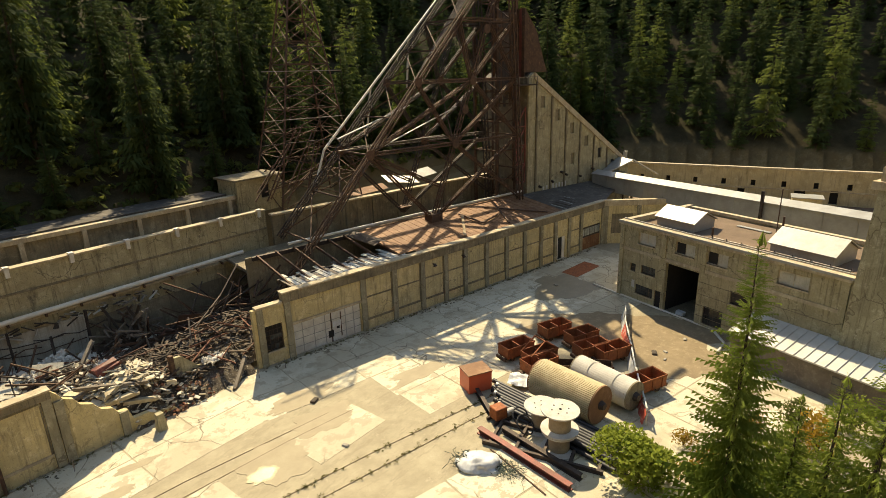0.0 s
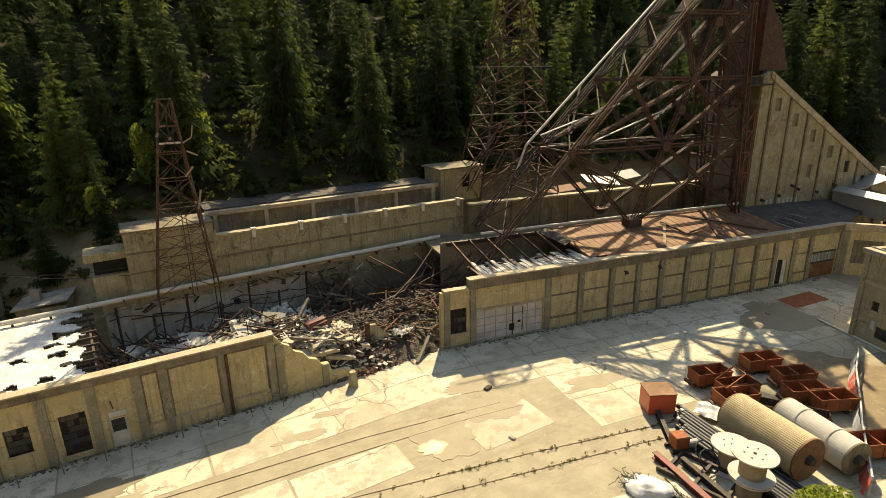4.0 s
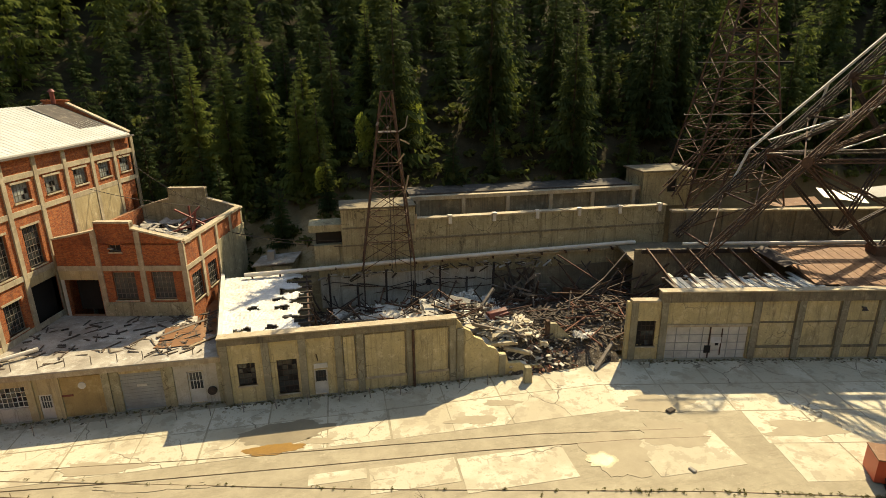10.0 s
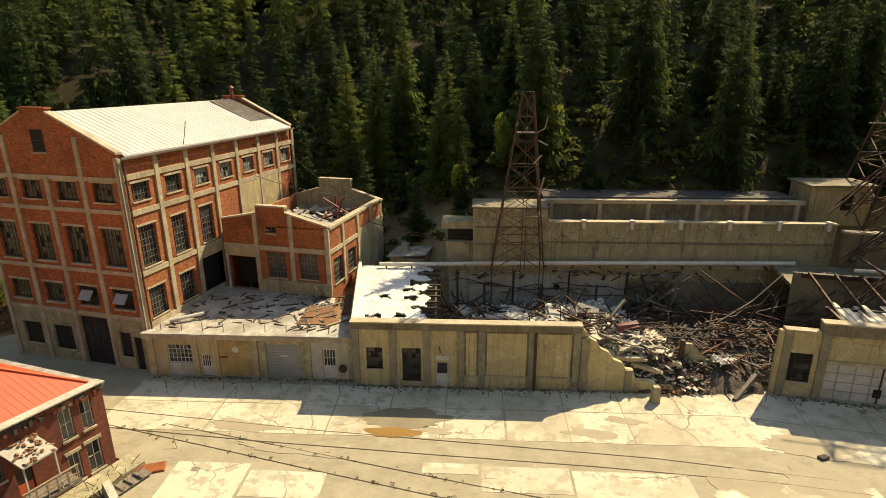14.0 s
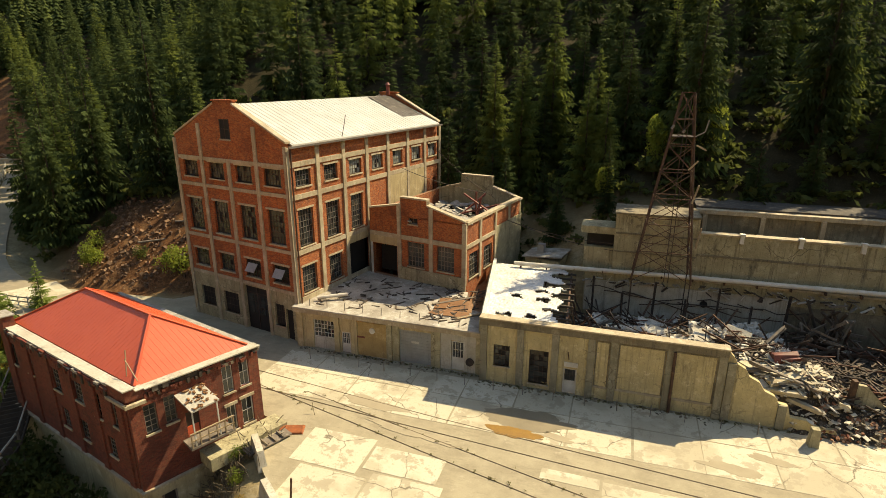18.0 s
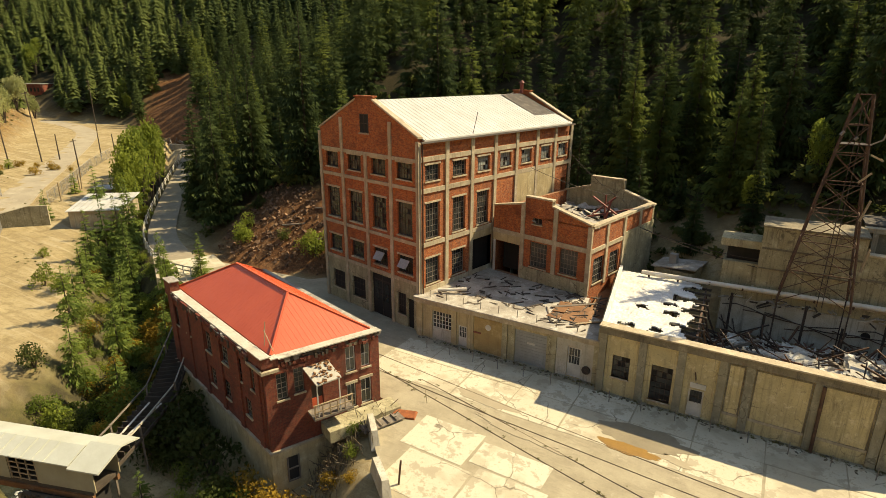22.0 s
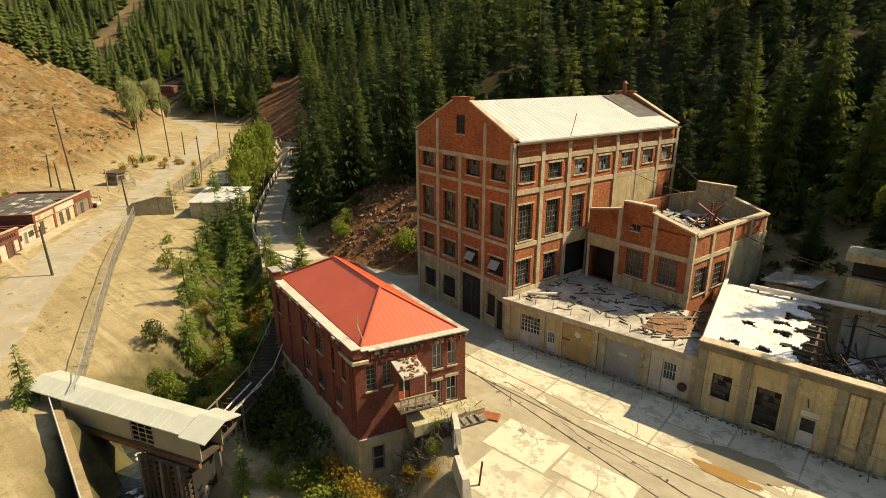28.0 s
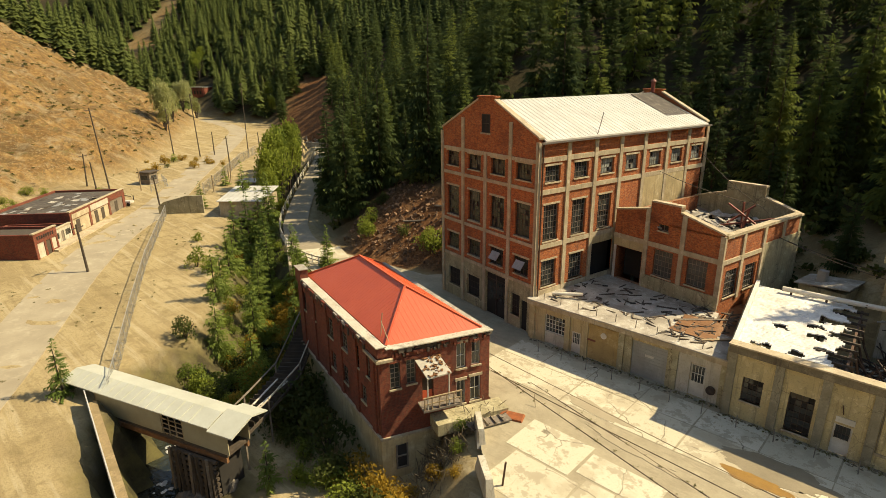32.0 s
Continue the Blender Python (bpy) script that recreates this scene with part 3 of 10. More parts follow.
# ---- concrete yard ----
def yard_material():
    n = Net("worn_yard_concrete")
    big, mid, fine = n.noise(0.16, 4.0, 0.6), n.noise(0.8, 8.0, 0.72), n.noise(11.0, 4.0, 0.7)
    col = n.mix(n.random(), (0.47, 0.42, 0.295), (0.57, 0.52, 0.385))
    col = n.mix(n.mul(n.ramp(big, 0.50, 0.56), 0.6), col, (0.36, 0.305, 0.20))
    col = n.mix(n.mul(n.ramp(mid, 0.535, 0.55), 0.8), col, (0.345, 0.295, 0.20))
    flakes = n.noise(3.1, 9.0, 0.85)
    col = n.mix(n.mul(n.ramp(flakes, 0.565, 0.585), 0.55), col, (0.33, 0.28, 0.19))
    col = n.mix(n.mul(n.ramp(n.noise(2.4, 6.0, 0.8), 0.60, 0.66), 0.6), col, (0.26, 0.21, 0.135))
    crack = n.node("ShaderNodeTexVoronoi", Scale=0.23)
    crack.feature = "DISTANCE_TO_EDGE"
    warp = n.t.nodes.new("ShaderNodeVectorMath")
    tex = n.node("ShaderNodeTexNoise", Scale=0.8, Detail=4.0)
    n.link(n.pos, tex.inputs["Vector"])
    n.link(n.pos, warp.inputs[0]), n.link(tex.outputs["Color"], warp.inputs[1])
    n.link(warp.outputs[0], crack.inputs["Vector"])
    line = n.ramp(crack.outputs["Distance"], 0.011, 0.002)
    line = n.mul(line, n.ramp(n.noise(0.11, 2.0), 0.50, 0.56))
    col = n.mix(n.mul(line, 0.8), col, (0.09, 0.07, 0.042))
    col = n.mix(n.mul(n.ramp(fine, 0.4, 0.8), 0.22), col, (0.24, 0.20, 0.14))
    return n.done(col, 0.85, 0, fine, 0.012, 0.5)


def asphalt_strip_material():
    n = Net("worn_grey_paving")
    mid, fine = n.noise(0.5, 5.0, 0.7), n.noise(13.0, 4.0, 0.7)
    col = n.mix(n.ramp(mid, 0.38, 0.62), (0.285, 0.242, 0.158), (0.365, 0.315, 0.21))
    col = n.mix(n.mul(n.ramp(n.noise(0.9, 8.0, 0.8, n.scaled(0.35, 1.4, 1.0)), 0.53, 0.58), 0.5), col, (0.235, 0.195, 0.125))
    col = n.mix(n.mul(n.ramp(n.noise(1.6, 6.0, 0.8), 0.58, 0.66), 0.6), col, (0.45, 0.39, 0.28))
    col = n.mix(n.mul(n.ramp(fine, 0.4, 0.8), 0.3), col, (0.15, 0.12, 0.08))
    return n.done(col, 0.9, 0, fine, 0.012, 0.5)


YARD = yard_material()
PAVING = asphalt_strip_material()
yard = tagged(new("pavement"), "cracked pale concrete yard with darker worn strips", "pavement", kind="structure")
part("paving_base", slab_mesh(YARD_EDGE, -0.30, -0.014), PAVING, yard, "worn grey-brown paving between the slabs")
rng_yard = random.Random(21)


def slab(x0, x1, y0, y1, turn=0.0, ox=0.0, oy=0.0, gap=0.045, proud=0.0):
    j = lambda: rng_yard.uniform(-0.03, 0.03)
    c, s = math.cos(radians(turn)), math.sin(radians(turn))
    corners = [(x0 + gap, y0 + gap), (x1 - gap, y0 + gap), (x1 - gap, y1 - gap), (x0 + gap, y1 - gap)]
    out = [(ox + x * c - y * s + j(), oy + x * s + y * c + j()) for x, y in corners]
    v, f = slab_mesh(out, -0.12, proud)
    part("slab", (v, f), YARD, yard)


# beside the hall and the shops: two rows of slabs along the wall
xs_ = [-27.0, -23.2, -19.0, -14.6, -10.3, -6.1, -1.9, 2.45, 6.95, 11.25, 15.55, 19.9]
for a, b in zip(xs_, xs_[1:]):
    slab(a, b, 36.4, 39.25, proud=rng_yard.uniform(-0.004, 0.006))
    slab(a + rng_yard.uniform(-0.1, 0.1), b, 32.75, 36.4, proud=rng_yard.uniform(-0.004, 0.006))
# pale new slabs between the two tracks
for x0, x1, y0, y1 in ((-3.1, 0.6, 29.2, 30.25), (0.65, 6.3, 27.7, 30.1), (6.35, 13.6, 26.6, 29.9), (-14.0, -9.0, 26.6, 29.0), (-19.0, -14.1, 26.0, 29.6),
                       (-18.0, -13.2, 22.0, 25.9), (-13.1, -8.4, 22.4, 26.5), (18.4, 24.5, 25.6, 29.3)):
    slab(x0, x1, y0, y1, proud=0.004)
# beside the workshop wall: rows that follow its line
for i in range(12):
    a = -3.0 + i * 4.35
    for k, (y0, y1) in enumerate(((-4.1, -0.45), (-7.9, -4.1), (-11.7, -7.9), (-15.4, -11.7))):
        if k >= 2 and a < 2:
            continue
        slab(a + 0.25 * k, a + 4.35 + 0.25 * k, y0, y1, -10.55, 23.4, 39.8, proud=rng_yard.uniform(-0.005, 0.006))
# round the stored pipes and carts, down to the creek side
for i in range(9):
    for k in range(4):
        a, b = 14.5 + i * 4.2, 4.6 + k * 3.9
        if a < 24 and b > 14 or a > 44 and b < 8:
            continue
        slab(a, a + 4.15, b, b + 3.85, -14.0, 0.0, 7.0 - 0.0, proud=rng_yard.uniform(-0.005, 0.004))


def rail(points, name="rail"):
    for (ax, ay), (bx, by) in zip(points, points[1:]):
        part(name, bars([((ax, ay, -0.02), (bx, by, -0.02))], 0.036, 0.085), RAIL_RUST, track)


def groove(points, w):
    for (ax, ay), (bx, by) in zip(points, points[1:]):
        dx, dy = bx - ax, by - ay
        n = math.hypot(dx, dy)
        ox, oy = -dy / n * w, dx / n * w
        yield [(ax - ox, ay - oy), (bx - ox, by - oy), (bx + ox, by + oy), (ax + ox, ay + oy)]


RAIL_RUST = surface("worn_rail", (0.19, 0.13, 0.075), (0.12, 0.08, 0.045), None, 1.0, 9.0, 0.6, 0.3)
GROOVE = surface("dirt_filled_groove", (0.24, 0.20, 0.125), (0.13, 0.105, 0.065), (0.32, 0.27, 0.18), 0.8, 6.0, 0.9)
track = thing("railway_track", "rusty rails sunk flush in the yard paving", "railway track")
TRACKS = [[(-60, 41.0), (-40, 37.1), (-27.7, 35.1), (-19.1, 34.15), (-10.9, 33.25), (0.9, 32.3), (12.2, 31.35), (22.6, 29.8)],
          [(-60, 39.4), (-40, 35.6), (-26.1, 32.9), (-14.3, 31.85), (-2.9, 31.05), (8.2, 30.35), (18.8, 29.4), (24, 28.6)],
          [(-26.6, 33.3), (-17.7, 31.1), (-9.8, 29.1), (-2.6, 27.35), (14.7, 23.6), (27.8, 20.7), (33, 19.4)],
          [(-22.0, 33.5), (-14.3, 31.75), (-6.4, 29.85), (0.8, 28.15), (14.7, 25.2), (21, 23.85), (30.2, 21.5), (33, 20.8)]]
for pts in TRACKS:
    rail(pts)
    for o in groove(pts, 0.036):
        part("flangeway", slab_mesh(o, -0.06, 0.009), GROOVE, track)

# ---- long concrete workshop wall ----
def facade(name, label, x, y, turn, length, height, holes, piers, band=0.55, mats=(CONCRETE, CONCRETE_BAND), pier_top=None, plinth=0.9):
    """A concrete wall with piers, a cornice band and panels set back between them."""
    th = thing(name, label, "wall", x, y, 0, turn)
    part("wall", wall_mesh(length, height, 0.35, holes), mats[0], th)
    for p in piers:
        part("pier", boxes((p - 0.28, p + 0.28, -0.16, -0.003, 0, pier_top or height - band)), mats[0], th)
    part("cornice", boxes((-0.05, length + 0.05, -0.20, 0.45, height - band, height)), mats[1], th)
    part("coping", boxes((-0.1, length + 0.1, -0.26, 0.5, height + 0.003, height + 0.10)), mats[1], th)
    return th


left_piers = [0.3, 3.2, 5.7, 8.75, 10.3, 14.1, 18.0, 21.4]
LX = -9.45          # west end of the hall's wall
holes = [(1.06, 2.36, 1.50, 3.35), (3.93, 5.43, 0.45, 3.35), (6.62, 7.65, 0.0, 2.2)]
hall = thing("hall_wall", "long stained concrete workshop wall with piers, broken down at one end", "wall", LX, 39.5, 0, 0)
part("wall", wall_mesh(17.9, 5.0, 0.4, holes), CONCRETE_CREAM, hall)
part("cornice", boxes((-0.05, 17.9, -0.20, 0.5, 5.0, 5.55)), CONCRETE_DARK, hall)
part("coping", boxes((-0.12, 17.95, -0.27, 0.56, 5.553, 5.66)), CONCRETE_BAND, hall)
for px in (0.25, 3.2, 5.9, 8.6, 10.25, 14.15, 17.6):
    part("pier", boxes((px - 0.27, px + 0.27, -0.17, -0.003, 0, 4.997)), PIER_GREY, hall)
for x0, x1 in ((8.9, 9.95), (10.55, 13.85), (14.45, 17.3)):
    part("sill_band", boxes((x0, x1, -0.09, -0.003, 0.95, 1.12)), CONCRETE_BAND, hall)
    part("panel_edge", boxes((x0, x0 + 0.1, -0.05, -0.003, 1.13, 4.9), (x1 - 0.1, x1, -0.05, -0.003, 1.13, 4.9), (x0 + 0.1, x1 - 0.1, -0.05, -0.003, 4.8, 4.9)),
         CONCRETE_DARK, hall)
# the broken end: a ragged crest that drops to a stump
crest = [(17.9, 5.45), (18.3, 5.0), (18.55, 4.55), (19.1, 4.25), (19.4, 3.7), (20.1, 3.35), (20.5, 2.75), (21.2, 2.45), (21.5, 1.95), (22.1, 1.85),
         (22.35, 1.0), (23.4, 0.95), (23.9, 0.55), (25.2, 0.5), (25.6, 0.0)]
part("broken_wall", prism([(17.9, 0.0)] + crest, 0.0, 0.4), CONCRETE_CREAM, hall, "ragged broken end of the wall")
for px, ph in ((21.75, 1.9), (18.2, 4.6)):
    part("pier", boxes((px - 0.27, px + 0.27, -0.17, -0.003, 0, ph)), PIER_GREY, hall)
for i, (x0, z0, w, h, c, r) in enumerate(((1.06, 1.50, 1.30, 1.85, 4, 4), (3.93, 0.45, 1.50, 2.90, 4, 6))):
    window(hall, at(x0, 0, z0), w, h, c, r, STEEL_DARK, GLASS, CONCRETE_BAND, 0.16, 0.35, 11 + i)
door = part("door", boxes((0, 1.03, 0.12, 0.18, 0.02, 2.2)), WHITE_PAINT, hall, "weathered pale door with a barred window")
door.matrix_local = at(6.62, 0, 0)
part("door_window", boxes((0.12, 0.91, 0.10, 0.119, 1.15, 2.08)), GLASS, door)
part("door_bars", boxes(*[(0.12 + k * 0.19, 0.15 + k * 0.19, 0.07, 0.099, 1.12, 2.1) for k in range(5)],
                        (0.1, 0.95, 0.07, 0.099, 1.55, 1.6)), STEEL_DARK, door)
part("sign_board", boxes((6.66, 7.7, -0.06, -0.003, 2.36, 2.75)), WHITE_PAINT, hall, "small blank pale sign board over the door")
part("downpipe", tubes([((14.42, -0.30, 0.0), (14.40, -0.30, 4.95))], 0.11), RUST, hall, "rusty brown downpipe")
part("rusted_leader", tubes([((7.0, -0.08, 3.0), (6.9, -0.08, 3.6))], 0.035, 6), RUST, hall)

# west wing of low shops
shops = thing("shop_front", "row of low concrete shop fronts with patched paint", "wall", -26.95, 40.2, 0, 0)
sh = [(1.75, 3.85, 0.0, 2.85), (4.55, 5.45, 0.0, 2.05), (10.1, 13.0, 0.0, 3.1), (14.8, 15.95, 0.05, 2.75)]
part("wall", wall_mesh(17.5, 3.45, 0.35, sh), CONCRETE_TAN, shops)
part("cornice", boxes((-0.1, 17.45, -0.28, 0.5, 3.45, 3.85)), CONCRETE_BAND, shops)
part("coping", boxes((-0.1, 17.45, -0.36, 0.5, 3.853, 3.98)), DECK_ROOF, shops)
for px in (0.45, 4.15, 5.9, 9.2, 13.6, 17.2):
    part("pier", boxes((px - 0.25, px + 0.25, -0.15, -0.003, 0, 3.447)), CONCRETE if px > 9 else CONCRETE_TAN, shops)
part("white_panel", boxes((13.86, 14.79, -0.04, -0.003, 0.02, 3.4), (15.96, 16.94, -0.04, -0.003, 0.02, 3.4), (14.79, 15.96, -0.04, -0.003, 2.8, 3.4)), WHITE_WALL, shops,
     "patchy whitewashed wall")
part("tan_panel", boxes((6.2, 8.94, -0.05, -0.003, 0.1, 3.3)), OCHRE, shops, "ochre painted panel")
part("grey_surround", boxes((9.5, 10.09, -0.05, -0.003, 0, 3.3)), CONCRETE, shops)
part("grey_surround", boxes((13.01, 13.34, -0.05, -0.003, 0, 3.3)), CONCRETE, shops)
roller = part("roller_door", boxes((10.1, 13.0, 0.14, 0.2, 0.0, 3.1)), GREY_PAINT, shops, "grey ribbed roller door")
part("door_rib", boxes(*[(10.12, 12.98, 0.115, 0.139, 0.25 + k * 0.28, 0.29 + k * 0.28) for k in range(10)]), GREY_PAINT, roller)
part("sign_plate", boxes((11.2, 11.9, 0.09, 0.114, 1.9, 2.1)), WHITE_PAINT, roller)
for x0, x1, h0 in ((4.55, 5.45, 2.05), (14.8, 15.95, 2.75)):
    d = part("door", boxes((x0, x1, 0.1, 0.16, 0.02, h0)), WHITE_PAINT, shops, "white door with a glazed upper half")
    part("door_window", boxes((x0 + 0.12, x1 - 0.12, 0.075, 0.099, h0 * 0.45, h0 - 0.15)), GLASS, d)
    part("glazing_grid", boxes(*[(x0 + 0.12 + k * (x1 - x0 - 0.24) / 4 - 0.02, x0 + 0.12 + k * (x1 - x0 - 0.24) / 4 + 0.02, 0.05, 0.074, h0 * 0.45, h0 - 0.15)
                                 for k in range(5)], (x0 + 0.1, x1 - 0.1, 0.05, 0.074, h0 * 0.7, h0 * 0.7 + 0.04)), WHITE_PAINT, d)
store = window(shops, at(1.75, 0, 1.15), 2.1, 1.7, 6, 4, WHITE_PAINT, GLASS, None, 0.12, 0.4, 5)
part("stall_board", boxes((1.75, 3.85, 0.08, 0.3, 0, 1.12)), WHITE_WALL, shops)
disc = bmesh.new()
tube(disc, (7.6, -0.05, 2.55), (7.6, -0.1, 2.55), 0.27, None, 20)
part("disc_sign", disc, WHITE_PAINT, shops, "plain round white sign")
part("red_notice", boxes((6.05, 6.9, -0.09, -0.052, 1.75, 1.9)), RED_PAINT, shops)
hose = bmesh.new()
bmesh.ops.create_circle(hose, cap_ends=True, segments=18, radius=0.34, matrix=pose(16.45, -0.06, 1.05, 90, 0, 0))
r = bmesh.ops.extrude_face_region(hose, geom=hose.faces[:])
bmesh.ops.translate(hose, vec=(0, -0.16, 0), verts=[v for v in r["geom"] if isinstance(v, bmesh.types.BMVert)])
part("hose_reel", hose, STEEL_DARK, shops, "dark round hose reel on the wall")

# east wing: the wall turns ten degrees after the breach
FT = -10.55
FO = Vector((23.4, 39.8, 0))
east = thing("workshop_wall", "long stained concrete workshop wall with pier panels and a white sectional door", "wall", FO.x, FO.y, 0, FT)
eh = [(0.95, 2.55, 1.25, 3.65), (3.55, 10.6, 0.0, 3.05), (41.3, 42.9, 0.0, 3.05), (46.7, 51.0, 0.0, 3.3)]
part("wall", wall_mesh(51.6, 5.4, 0.4, eh), CONCRETE_CREAM, east)
part("cornice", boxes((2.75, 51.6, -0.22, 0.5, 5.4, 6.28)), CONCRETE_DARK, east)
part("coping", boxes((2.7, 51.65, -0.29, 0.56, 6.283, 6.40)), CONCRETE_BAND, east)
part("step_coping", boxes((0.3, 2.69, -0.2, 0.5, 5.41, 5.6)), CONCRETE_BAND, east)
for px in (0.6, 3.15, 11.0, 14.75, 18.4, 21.65, 24.6, 28.0, 31.4, 34.7, 37.8, 40.7, 43.6, 46.3, 51.3):
    part("pier", boxes((px - 0.28, px + 0.28, -0.18, -0.003, 0, 5.397)), PIER_GREY, east)
for a, b in ((11.0, 14.75), (14.75, 18.4), (18.4, 21.65), (21.65, 24.6), (24.6, 28.0), (28.0, 31.4), (31.4, 34.7), (34.7, 37.8), (37.8, 40.7), (43.6, 46.3)):
    part("panel_frame", boxes((a + 0.42, b - 0.42, -0.10, -0.003, 1.0, 1.2), (a + 0.42, b - 0.42, -0.06, -0.003, 3.35, 3.5),
                              (a + 0.30, a + 0.40, -0.06, -0.003, 1.0, 5.3), (b - 0.40, b - 0.30, -0.06, -0.003, 1.0, 5.3)), CONCRETE_DARK, east)
part("lintel", boxes((3.45, 10.7, -0.14, -0.003, 3.08, 3.3)), CONCRETE_BAND, east)
big = part("sectional_door", boxes((3.57, 10.58, 0.15, 0.21, 0.0, 3.03)), WHITE_PAINT, east, "white sectional garage door with broken panes")
part("door_rail", boxes(*[(3.6, 10.55, 0.12, 0.149, z, z + 0.06) for z in (0.7, 1.45, 2.2)],
                        *[(x, x + 0.07, 0.12, 0.149, 0, 3.0) for x in (4.4, 5.55, 6.7, 8.9, 9.8)]), GREY_PAINT, big)
part("rust_seam", boxes((7.3, 7.42, 0.09, 0.119, 0, 3.03), (8.35, 8.45, 0.09, 0.119, 0.3, 2.8)), RUST, big)
# Black plates stand for the dark behind the broken panes.
part("broken_pane", boxes((7.0, 7.55, 0.085, 0.118, 0.5, 1.2), (7.9, 8.2, 0.085, 0.118, 1.2, 1.45)), SHADE_BLACK, big)
part("new_board", boxes((7.5, 8.4, 0.085, 0.118, 1.45, 2.0)), TARP, big)
window(east, at(0.95, 0, 1.25), 1.6, 2.4, 4, 5, STEEL_DARK, GLASS, CONCRETE_BAND, 0.15, 0.8, 3)
# Near-black sheet in place of the shade within the open door.
part("doorway", boxes((41.3, 42.3, 0.2, 0.26, 0, 3.0)), SHADE_BLACK, east, "open doorway closed by a black sheet for its shade")
part("door_leaf", boxes((42.3, 42.9, 0.1, 0.16, 0, 3.0), (40.98, 41.29, -0.03, -0.003, 0, 3.4)), WHITE_PAINT, east)
rg = part("sliding_door", boxes((46.7, 51.0, 0.15, 0.2, 0, 3.3)), WOOD_DARK, east, "rusty brown sliding door with glazed top")
part("door_panes", boxes(*[(46.8 + k * 0.6, 47.3 + k * 0.6, 0.12, 0.149, 2.0, 3.0) for k in range(7)]), GLASS_PALE, rg)
part("door_planks", boxes(*[(46.75 + k * 0.53, 47.25 + k * 0.53, 0.11, 0.149, 0.05, 1.75) for k in range(8)]), RUST_ROOF, rg)
lamp_rows = (19.9, 24.1)
for px in lamp_rows:
    bm = bmesh.new()
    tube(bm, (px, -0.03, 4.75), (px, -0.42, 4.75), 0.07, None, 8)
    tube(bm, (px, -0.30, 4.85), (px, -0.45, 4.55), 0.10, 0.24, 12)
    part("wall_lamp", bm, STEEL_DARK, east, "dark bell wall lamp")
# angled wall beyond the corner
corner = thing("corner_wall", "angled stained concrete wall at the yard's corner", "wall", 74.05, 30.35, 0, -52)
part("wall", wall_mesh(16.0, 5.6, 0.4, [(1.2, 4.2, 1.5, 4.4)]), CONCRETE_CREAM, corner)
part("infill", boxes((1.2, 4.2, 0.1, 0.3, 1.5, 4.4)), CONCRETE_DARK, corner)
part("cornice", boxes((-0.1, 16.0, -0.2, 0.5, 5.6, 6.4)), CONCRETE_BAND, corner)
for px in (0.4, 5.0, 9.0):
    part("pier", boxes((px - 0.28, px + 0.28, -0.18, -0.003, 0, 5.597)), PIER_GREY, corner)

# ---- four-storey brick building ----
MT = -11.77
BRICK = bricks("orange_brick", radians(MT), (0.33, 0.068, 0.014), (0.56, 0.160, 0.038), (0.32, 0.17, 0.085), (0.13, 0.032, 0.012))
BRICK_RED = bricks("dark_red_brick", radians(-17.5), (0.16, 0.027, 0.013), (0.27, 0.050, 0.022), (0.19, 0.10, 0.06), (0.060, 0.019, 0.012))
main = thing("brick_mill", "tall four-storey orange brick building with concrete frame and pale metal roof", "building", -26.9, 40.6, 0, MT)
W, L, EAVE = 14.3, 25.8, 18.1
RIDGE = 21.2
fp = [0.0, 3.55, 7.1, 10.7, 14.3]
rp = [0.0, 3.75, 7.4, 11.05, 14.75, 18.6, 22.3, 25.8]
front_holes, front_windows = [], []
for i in range(4):
    c = (fp[i] + fp[i + 1]) / 2
    for z0, z1 in ((14.6, 16.1), (9.3, 12.45), (5.55, 7.3)):
        front_windows.append((W - c - 1.0, W - c + 1.0, z0, z1))
ground_holes = [(W - 13.3, W - 11.3, 1.3, 3.3), (W - 10.0, W - 7.9, 1.1, 3.3), (W - 6.9, W - 3.9, 0.0, 4.5), (W - 3.0, W - 1.75, 1.2, 3.4), (W - 1.6, W - 0.7, 0.0, 3.1)]
part("ground_storey_wall", turned(wall_mesh(W, 4.85, 0.5, ground_holes), at(-W, 0, 0)), CONCRETE, main, "weathered concrete ground storey")
up = [(a, b, z0 - 4.85, z1 - 4.85) for a, b, z0, z1 in front_windows]
part("front_wall", turned(wall_mesh(W, EAVE - 4.85, 0.45, up), at(-W, 0, 4.85)), BRICK, main)
gable = [(-W, EAVE), (0, EAVE), (0, EAVE + 0.25), (-W / 2 + 1.2, RIDGE + 0.15), (-W / 2 + 1.2, RIDGE + 0.42), (-W / 2 - 1.2, RIDGE + 0.42), (-W / 2 - 1.2, RIDGE + 0.15),
         (-W, EAVE + 0.25)]
part("gable_wall", prism(gable, 0, 0.45), BRICK, main)
part("gable_wall", prism(gable, L - 0.45, L), BRICK, main)
cap = [(0.1, EAVE + 0.25), (-W / 2 + 1.2, RIDGE + 0.15), (-W / 2 + 1.2, RIDGE + 0.32), (0.1, EAVE + 0.42)]
for y0 in (-0.08, L - 0.5):
    part("gable_coping", merged(prism(cap, y0, y0 + 0.6), prism([(-W - x, z) for x, z in cap][::-1], y0, y0 + 0.6)), CONCRETE_BAND, main)
    part("gable_cap", boxes((-W / 2 - 1.35, -W / 2 + 1.35, y0, y0 + 0.62, RIDGE + 0.423, RIDGE + 0.56)), BRICK, main)
# sunlit side
side_windows = []
for i in range(7):
    c = (rp[i] + rp[i + 1]) / 2
    side_windows.append((c - 0.95, c + 0.95, 14.5, 15.95, 5, 3, i))
    if i < 3:
        side_windows.append((c - 0.95, c + 0.95, 9.05, 12.45, 5, 6, i))
